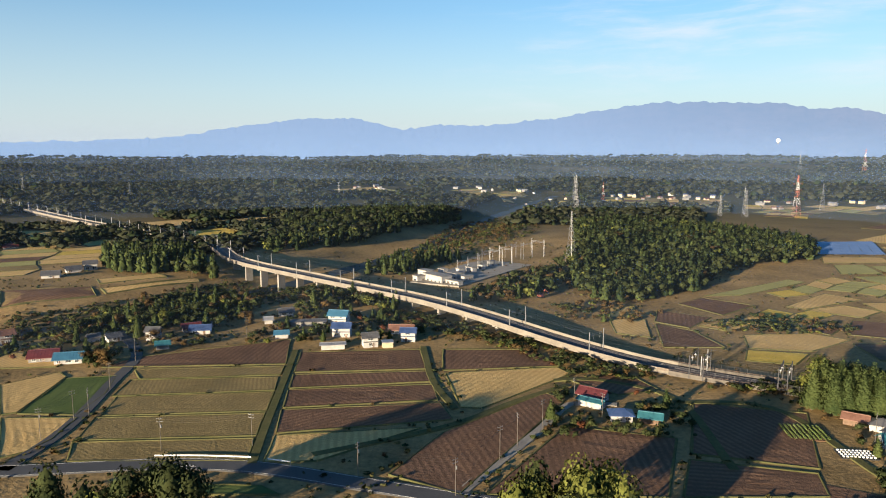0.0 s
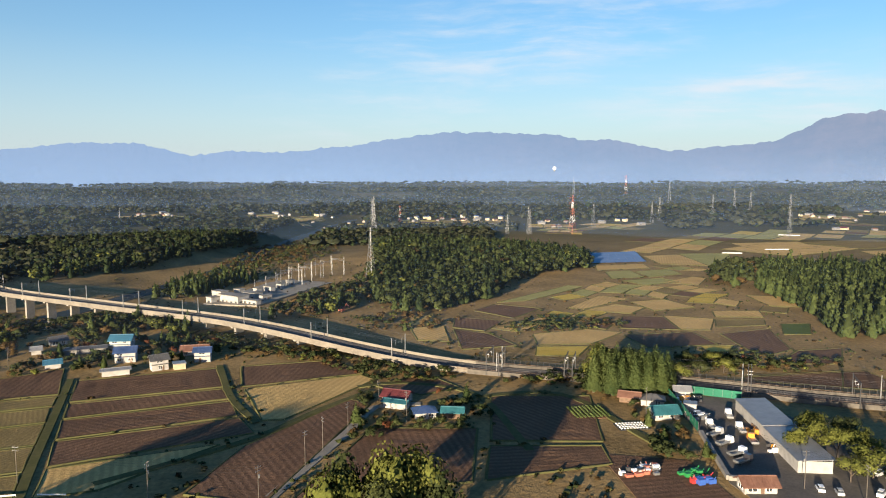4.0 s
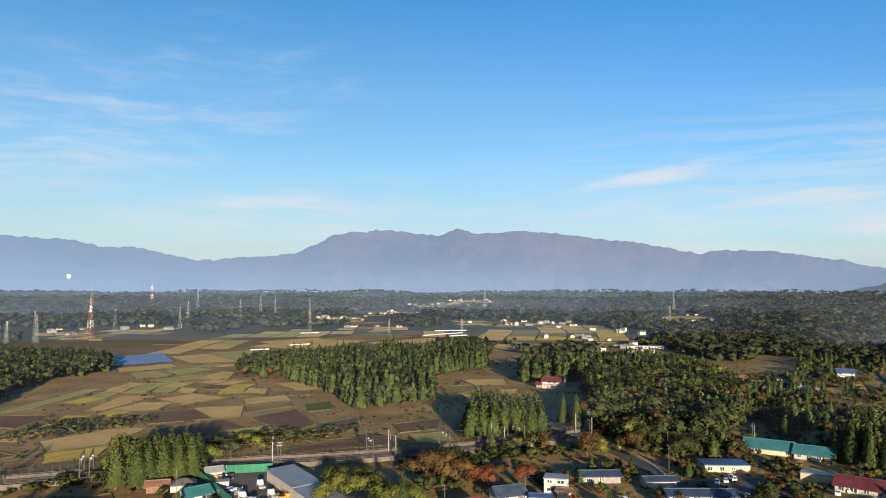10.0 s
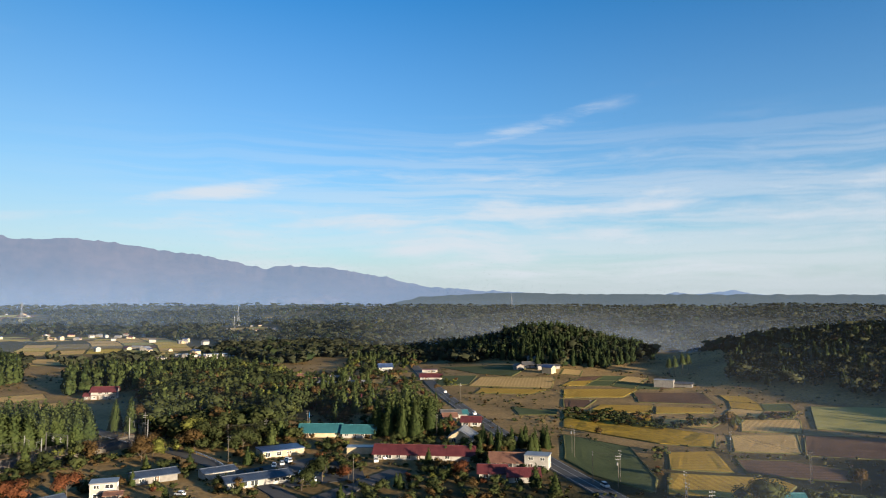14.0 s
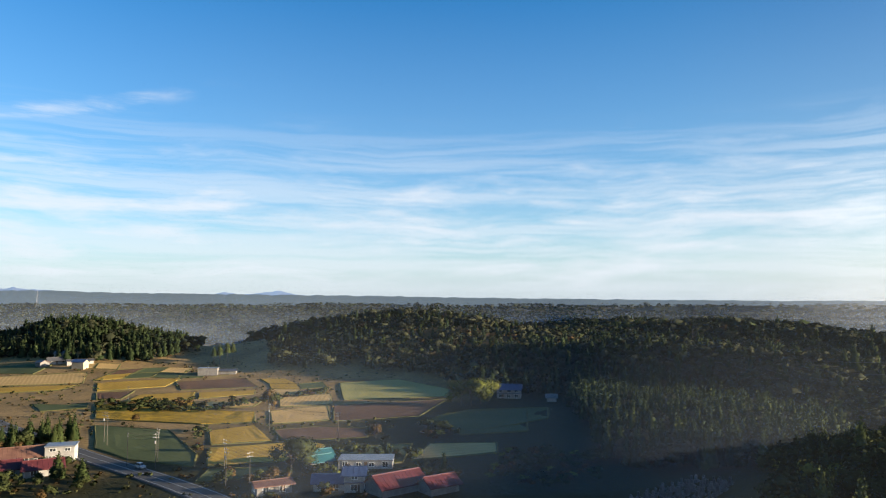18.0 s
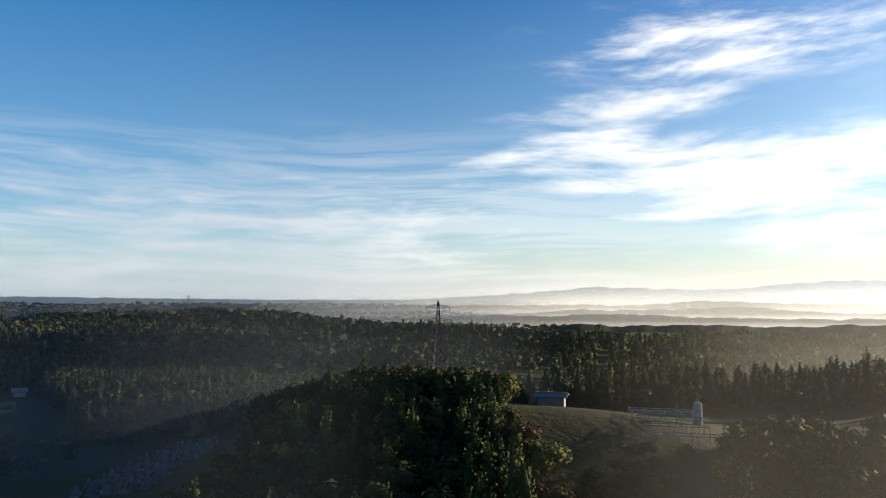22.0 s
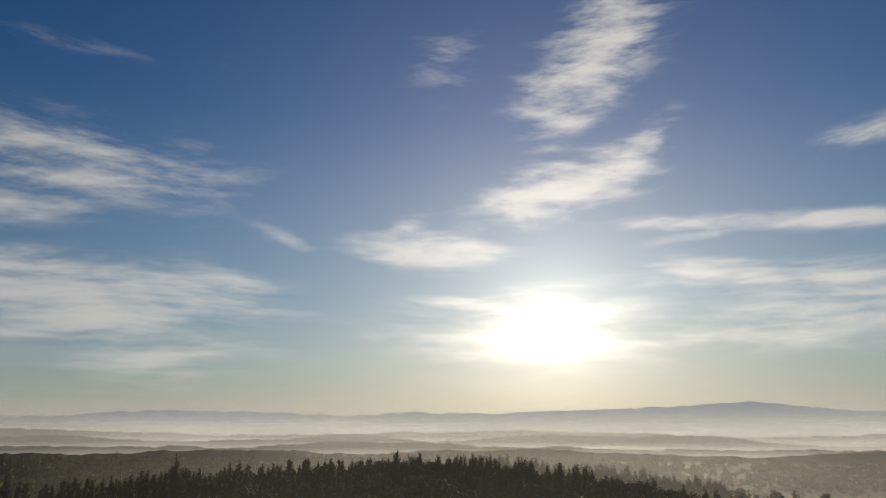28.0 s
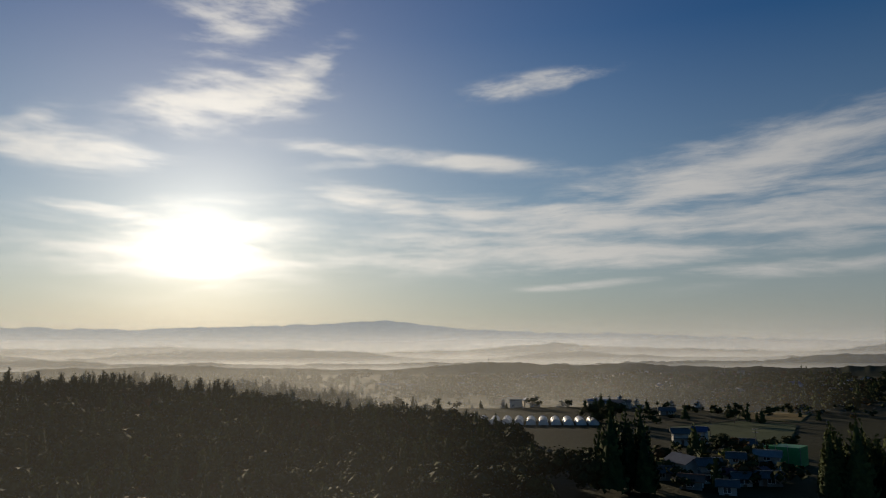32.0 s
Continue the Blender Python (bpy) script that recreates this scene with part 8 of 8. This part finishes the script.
# ---- scrub along river, banks and lanes ----
SLOPE = ((5, "broad", "autumn", 3.4, 1.6), (4, "broad", "broad", 3.2, 1.6), (1, "broad", "lime", 3.0, 1.5), (0.5, "cedar", "cedar", 6.0, 1.3))
wood("slope_scrub", MID, ((-40, 590), (10, 600), (60, 640), (80, 760), (60, 930), (20, 900), (-10, 760)), 8.5, SLOPE, "brown autumn scrub over the river slope", 81, (0.6, 1.3))
wood("slope_scrub", MID, ((118, 372), (92, 398), (60, 392), (66, 360), (96, 350)), 6.0, SLOPE, "brown autumn scrub below the railway", 82, (0.5, 1.1))
SCRUB = ((6, "broad", "broad", 3.0, 1.6), (3, "broad", "autumn", 2.4, 1.6), (1.5, "broad", "lime", 2.2, 1.6), (0.2, "broad", "rust", 2.0, 1.4))
GROVE = ((6, "broad", "broad", 11.0, 1.25), (1.6, "broad", "autumn", 10.0, 1.2), (1, "broad", "lime", 10.0, 1.15), (1.2, "cedar", "cedar", 14.0, 1.1))
HEDGE = ((5, "broad", "broad", 6.0, 1.3), (2, "broad", "autumn", 5.5, 1.3), (1.5, "broad", "lime", 5.0, 1.2), (2, "cedar", "cedar", 10.0, 1.1))
wood("village_wood", RIDGE, ((312, 151), (289, 123), (305, 92), (372, 96), (464, 123), (568, 176), (610, 260), (541, 262)), 5.6, GROVE, "mixed autumn trees and hedges", 40, (0.6, 1.3))
wood("orchard_trees", RIDGE, ((378, 96), (381, 78), (461, 73), (484, 81), (466, 118)), 6, HEDGE, "mixed autumn trees and hedges", 41, (0.6, 1.3))
wood("station_trees", RIDGE, ((325, 49), (330, 22), (405, 27), (415, 60)), 6, HEDGE, "mixed autumn trees and hedges", 42, (0.6, 1.3))
wood("rim_trees", RIDGE, ((557, 114), (566, 94), (637, 55), (787, 60), (774, 143)), 9, HEDGE, "mixed autumn trees and hedges", 43, (0.6, 1.3))
wood("lane_trees", RIDGE, ((249, 165), (277, 155), (261, 142), (238, 139), (234, 155)), 6, HEDGE, "mixed autumn trees and hedges", 44, (0.6, 1.3))
wood("garden_trees", RIDGE, ((179, 146), (187, 135), (205, 136), (223, 151), (205, 164)), 6.5, HEDGE, "mixed autumn trees and hedges", 45, (0.6, 1.3))
wood("river_scrub", MID, ((-226, 353), (-172, 333), (-130, 351), (-99, 389), (-51, 437), (-54, 465), (-145, 506), (-206, 435), (-252, 395)), 5.5, SCRUB, "tangled autumn scrub and bushes", 46, (0.6, 1.3))
wood("bank_hedge", MID, ((-48, 411), (-7, 366), (38, 318), (62, 283), (82, 272), (81, 261), (53, 263), (29, 304), (-12, 339)), 4.5, SCRUB, "tangled autumn scrub and bushes", 47, (0.6, 1.3))
wood("house_trees", RIDGE, ((-173, 320), (-108, 345), (-99, 389), (-135, 473), (-192, 445), (-203, 394)), 7, HEDGE, "mixed autumn trees and hedges", 48, (0.6, 1.3))
wood("viaduct_trees", RIDGE, ((-79, 369), (-46, 389), (-19, 368), (-28, 403), (-64, 428), (-85, 412)), 6, HEDGE, "mixed autumn trees and hedges", 49, (0.6, 1.3))
wood("meadow_scrub", MID, ((129, 346), (171, 368), (203, 349), (201, 333), (173, 329), (140, 329)), 4.5, SCRUB, "tangled autumn scrub and bushes", 50, (0.6, 1.3))
wood("track_scrub", MID, ((137, 259), (161, 266), (176, 265), (129, 241), (91, 251), (113, 253)), 4, SCRUB, "tangled autumn scrub and bushes", 51, (0.6, 1.3))
wood("shade_scrub", MID, ((184, 267), (210, 264), (211, 247), (199, 240), (177, 252)), 5, SCRUB, "tangled autumn scrub and bushes", 52, (0.6, 1.3))
wood("north_scrub", MID, ((-70, 601), (10, 750), (69, 1003), (118, 948), (102, 722), (35, 581), (-20, 556)), 9, SCRUB, "tangled autumn scrub and bushes", 53, (0.6, 1.3))
wood("weed_hedge", MID, ((289, -66), (289, -70), (238, -56), (238, -54)), 4, SCRUB, "tangled autumn scrub and bushes", 54, (0.6, 1.3))
wood("field_scrub", MID, ((392, -42), (378, -84), (346, -82), (370, -120), (379, -156), (366, -151), (351, -114), (331, -80), (360, -38)), 5, SCRUB, "tangled autumn scrub and bushes", 55, (0.6, 1.3))
wood("hollow_scrub", MID, ((170, -118), (195, -146), (165, -163), (141, -137), (146, -122), (158, -116)), 5, SCRUB, "tangled autumn scrub and bushes", 56, (0.6, 1.3))
wood("foot_scrub", MID, ((236, -138), (238, -152), (220, -144), (224, -131)), 6, SCRUB, "tangled autumn scrub and bushes", 57, (0.6, 1.3))
wood("rail_scrub", MID, ((178, 252), (205, 232), (231, 230), (252, 236), (214, 266), (191, 270)), 4.5, SCRUB, "tangled autumn scrub and bushes", 58, (0.6, 1.3))
wood("cut_scrub", MID, ((195, 171), (233, 150), (263, 132), (277, 138), (244, 158), (207, 182)), 4.5, SCRUB, "tangled autumn scrub and bushes", 59, (0.6, 1.3))
wood("lane_scrub", RIDGE, ((270, 126), (269, 114), (287, 82), (321, 74), (320, 88), (298, 124)), 6, HEDGE, "mixed autumn trees and hedges", 60, (0.6, 1.3))
wood("yard_trees", RIDGE, ((336, 75), (374, 59), (425, 68), (407, 98)), 6, HEDGE, "mixed autumn trees and hedges", 61, (0.6, 1.3))
wood("far_lane_trees", RIDGE, ((477, 155), (463, 74), (527, 84), (551, 160)), 9, HEDGE, "mixed autumn trees and hedges", 62, (0.6, 1.3))
wood("garden_trees", MID, ((-179, -48), (-195, -21), (-271, -29), (-249, -68)), 9, HEDGE, "mixed autumn trees and hedges", 63, (0.6, 1.3))
wood("village_trees", MID, ((-429, -154), (-461, -94), (-424, -39), (-508, -3), (-838, -4), (-668, -112), (-538, -193)), 10, HEDGE, "mixed autumn trees and hedges", 64, (0.6, 1.3))
wood("town_trees", MID, ((-465, -328), (-468, -189), (-647, -155), (-825, -33), (-1227, -47), (-1271, -402), (-707, -459)), 20, HEDGE, "mixed autumn trees and hedges", 65, (0.6, 1.3))



def tufts():
    """Low bushes, reeds and tall dry grass on the open ground between the plots."""
    rng = random.Random(77)
    lots = {"broad": [], "autumn": [], "bank": []}
    while sum(len(v) for v in lots.values()) < 7500:
        a, r = rng.uniform(-45, 118), 130 + 560 * rng.random() ** 1.1
        x, y = r * math.sin(radians(a)), r * math.cos(radians(a))
        if noise.noise((x / 45, y / 45, 9.0)) < -0.12 or any(inside(x, y, plot) for plot in PLOTS):
            continue
        if min((p.x - x) ** 2 + (p.y - y) ** 2 for p in rail_line) < 110 or (90 < x < 190 and 120 < y < 228):
            continue
        lots[rng.choice(("broad", "autumn", "broad", "bank"))].append((x, y, rng.uniform(0.5, 1.9), rng.uniform(1.2, 2.6), "broad"))
    for mat, spots in lots.items():
        plant("grass_tufts", TUFT, spots, mat, "low bushes and tall dry grass on open ground", "tall grass")


tufts()

# ---- kitchen garden beside the farm ----
bed = thing("vegetable_bed", pose(112, 211, height(112, 211), 0, 0, -8), "vegetable bed with rows of green leaves", "vegetable bed")
part("soil", Solid().box(-7, -6, -0.4, 7, 6, 0.25).mesh("soil", "brown"), bed)
rng = random.Random(8)
for k in range(9):
    leaf = Solid()
    for j in range(14):
        x, y = -5.6 + k * 1.4, -5.4 + j * 0.82
        for t in range(4):
            a = rng.uniform(0, math.tau)
            leaf.add([(x, y, 0.25), (x + 0.55 * math.cos(a), y + 0.55 * math.sin(a), 0.6), (x + 0.55 * math.cos(a + 0.8), y + 0.55 * math.sin(a + 0.8), 0.7), (x + 0.2 * math.cos(a), y + 0.2 * math.sin(a), 0.9)], [(0, 1, 2, 3)])
    part("crop_row", leaf.mesh("crop_row", "grass"), bed)
sheet = thing("mulch_bed", pose(119, 195, height(119, 195), 0, 0, -8), "black sheeted bed with white tubs in rows", "vegetable bed")
part("sheet", Solid().box(-5, -3.2, -0.4, 5, 3.2, 0.3).mesh("sheet", "rubber"), sheet)
tub = Solid().bar((0, 0, 0.3), (0, 0, 0.65), 0.5, 0.6, 8).mesh("tub", "paint")
for k in range(9):
    for j in range(4):
        part("tub", tub, sheet, pose(-4.2 + k * 1.05, -2.3 + j * 1.5, 0))


# ---- gantries and railings where the railway runs in the cutting ----
gantry_post = Solid().bar((0, 0, -0.8), (0, 0, 8.4), 0.36, 0.3, 6).mesh("post", "dark_steel")
gantry_beam = Solid()
for z in (7.4, 8.2):
    gantry_beam.bar((0, -6.4, z), (0, 6.4, z), 0.16)
for k in range(12):
    gantry_beam.bar((0, -6.4 + k * 1.067, 7.4 if k % 2 else 8.2), (0, -5.33 + k * 1.067, 8.2 if k % 2 else 7.4), 0.09, sides=3)
gantry_beam = gantry_beam.mesh("lattice_beam", "dark_steel")
gantry_drop = Solid().bar((0, 0, 5.2), (0, 0, 7.4), 0.12).bar((0, -0.9, 5.3), (0, 0.9, 5.9), 0.09).bar((-0.5, 0, 6.6), (0.5, 0, 6.6), 0.3).mesh("insulator_bracket", "steel")
for p, turn in along(rail_line, 1.0, 0.0):
    if min(abs(p.x - k) for k in (98, 102, 124, 127, 152, 180, 207, 233, 262)) < 0.42 and 95 < p.x < 270:
        gantry = thing("railway_gantry", Matrix.Translation((p.x, p.y, rail_level(p))) @ Matrix.Rotation(turn, 4, "Z"), "dark steel lattice gantry over the railway", "gantry", "gantries over the railway")
        for side in (-6.3, 6.3):
            part("post", gantry_post, gantry, pose(0, side, 0))
        part("lattice_beam", gantry_beam, gantry)
        for side in (-2.2, 2.2):
            part("insulator_bracket", gantry_drop, gantry, pose(0, side, 0))
rail_post = Solid().bar((0, 0, -0.6), (0, 0, 1.25), 0.12, sides=5).mesh("post", "rust_steel")
for side in (6.1, -6.1):
    railing = thing("trackside_railing", Matrix.Identity(4), "weathered steel railing beside the railway", "railing")
    run = [(p, turn) for p, turn in along(rail_line, 3.0, 0.0) if 88 < p.x < 300]
    for p, turn in run:
        q = p + Vector((-math.sin(turn), math.cos(turn), 0)) * side
        part("post", rail_post, railing, Matrix.Translation((q.x, q.y, rail_level(p))))
    for up in (0.35, 0.75, 1.2):
        part("rail", sweep("rail", "rust_steel", ((side - 0.05, up), (side + 0.05, up), (side + 0.05, up + 0.12), (side - 0.05, up + 0.12)), [p for p, _ in run], rail_level), railing)


# ---- guard rails along the roads ----
guard_post = Solid().bar((0, 0, -0.5), (0, 0, 0.8), 0.13, sides=6).mesh("post", "steel")


def guard_rail(*line):
    pts = smooth_line(line, 4.0)
    ob = thing("guard_rail", Matrix.Identity(4), "white painted guard rail on steel posts", "guard rail", "guard rails along the roads")
    for p in pts:
        part("post", guard_post, ob, Matrix.Translation((p.x, p.y, height(p.x, p.y) + 0.2)))
    part("beam", sweep("beam", "paint", ((-0.05, 0.5), (0.04, 0.5), (0.09, 0.68), (0.04, 0.86), (-0.05, 0.86)), pts, lambda p: height(p.x, p.y) + 0.2), ob)


guard_rail((-83, 194.2), (-70, 194.2), (-55, 193))
guard_rail((-50, 191.8), (-43, 189.8))
guard_rail((278, 117), (266, 105), (252, 93), (240, 87))
guard_rail((302, 165), (288, 145), (280, 131))
guard_rail((100, 125), (118, 115), (136, 103))
mark = Solid()
for x, y in ((-73.2, 188.2), (-71.6, 188.9), (-70.0, 188.4)):
    mark.box(x - 0.7, y - 0.12, height(x, y) + 0.31, x + 0.7, y + 0.12, height(x, y) + 0.336)
tagged(new("road_marking", mark.mesh("road_marking", "paint")), "white painted diamond marking on the asphalt road", "road marking", kind="structure")


# ---- wires from pole to pole ----
def pole_wires():
    poles = [ob for ob in bpy.data.objects if ob.name.split(".")[0] == "utility_pole" and ob.parent is None]
    seen = set()
    for a in poles:
        near = sorted((b for b in poles if b is not a), key=lambda b: (b.matrix_basis.translation - a.matrix_basis.translation).length)[:2]
        for b in near:
            key = tuple(sorted((a.name, b.name)))
            p, q = a.matrix_basis.translation, b.matrix_basis.translation
            if key in seen or (p - q).length > 62 or (p - q).length < 9:
                continue
            seen.add(key)
            line = thing("power_wire", Matrix.Identity(4), "thin black overhead wires between utility poles", "overhead wire", "wires between poles")
            across = (q - p).cross(Vector((0, 0, 1))).normalized()
            for off, up in ((-0.7, 10.2), (0.0, 9.2), (0.7, 10.2)):
                s = Solid()
                steps = [p.lerp(q, k / 6) + across * off + Vector((0, 0, up - 0.9 * (1 - (k / 3 - 1) ** 2))) for k in range(7)]
                s.tube(steps, 0.035)
                part("wire", s.mesh("wire", "rubber"), line)


pole_wires()


# ---- power lines over the plain and the near hill ----
def power_line(*towers):
    for (ax, ay, at), (bx, by, bt) in zip(towers, towers[1:]):
        line = thing("power_line", Matrix.Identity(4), "sagging steel power cables between pylons", "power line", "cables between pylons")
        a, b = Vector((ax, ay, height(ax, ay) + at)), Vector((bx, by, height(bx, by) + bt))
        across = (b - a).cross(Vector((0, 0, 1))).normalized()
        for k in range(3):
            for s in (-1, 1):
                cable = Solid()
                steps = []
                for j in range(15):
                    t = j / 14
                    reach = (1 - t) * at * 0.09 + t * bt * 0.09
                    steps.append(a.lerp(b, t) + across * s * reach - Vector((0, 0, ((1 - t) * at + t * bt) * (0.09 + 0.13 * k) + (a - b).length * 0.035 * (1 - (2 * t - 1) ** 2))))
                cable.tube(steps, 0.04)
                part("cable", cable.mesh("cable", "dark_steel"), line)


power_line((60, -168, 25), (388, -481, 34))
power_line((97, 534, 40), (180, 963, 53), (200, 1083, 46))
power_line((442, 888, 54), (669, 1050, 37), (991, 1095, 46))


# ---- white sheeted rows on the far fields ----
for ax, ay, bx, by in ((547, 638, 572, 632), (770, 620, 850, 612), (862, 672, 900, 640), (782, 584, 812, 576), (701, 794, 722, 778), (480, 622, 498, 614)):
    long = math.hypot(bx - ax, by - ay)
    row = thing("row_cover", pose((ax + bx) / 2, (ay + by) / 2, height(ax, ay) + 0.2, 0, 0, math.degrees(math.atan2(by - ay, bx - ax))), "long white sheeted crop tunnel on a field", "crop tunnel", "crop tunnels on the plain")
    arch = [(1.0 * math.cos(math.pi * k / 6), 1.0 * math.sin(math.pi * k / 6)) for k in range(7)]
    part("sheeting", Solid().add([(x, y, z) for x in (-long / 2, long / 2) for y, z in arch], [(k, k + 1, k + 8, k + 7) for k in range(6)] + [tuple(range(7))[::-1], tuple(range(7, 14))]).mesh("sheeting", "plastic"), row)
    for x in (-long / 2, 0, long / 2):
        part("hoop", Solid().add([(x + dx, y * 1.03, z * 1.03) for dx in (-0.1, 0.1) for y, z in arch], [(k, k + 1, k + 8, k + 7) for k in range(6)]).mesh("hoop", "steel"), row)

# ---- excavator at the edge of the cleared slope ----
digger = thing("excavator", pose(58, 414, height(58, 414) + 0.1, 0, 0, 40), "red tracked excavator with a raised arm", "excavator")
for y in (-1.2, 1.2):
    part("track", Solid().box(-1.9, y - 0.35, 0, 1.9, y + 0.35, 0.8).box(-2.2, y - 0.33, 0.2, 2.2, y + 0.33, 0.6).mesh("track", "rubber"), digger)
part("body", Solid().box(-1.9, -1.3, 0.9, 1.0, 1.3, 2.0).box(-2.2, -1.2, 1.0, -1.9, 1.2, 1.9).mesh("body", "red_paint"), digger)
part("cab", Solid().box(-0.2, 0.2, 2.0, 1.3, 1.25, 3.2).mesh("cab", "glass"), digger)
part("boom", Solid().bar((0.9, -0.3, 1.7), (3.2, -0.3, 4.6), 0.5, 0.4).mesh("boom", "red_paint"), digger)
part("arm", Solid().bar((3.2, -0.3, 4.6), (5.6, -0.3, 2.6), 0.4, 0.3).mesh("arm", "red_paint"), digger)
part("bucket", Solid().box(5.2, -0.8, 1.6, 6.0, 0.2, 2.6).mesh("bucket", "dark_steel"), digger)
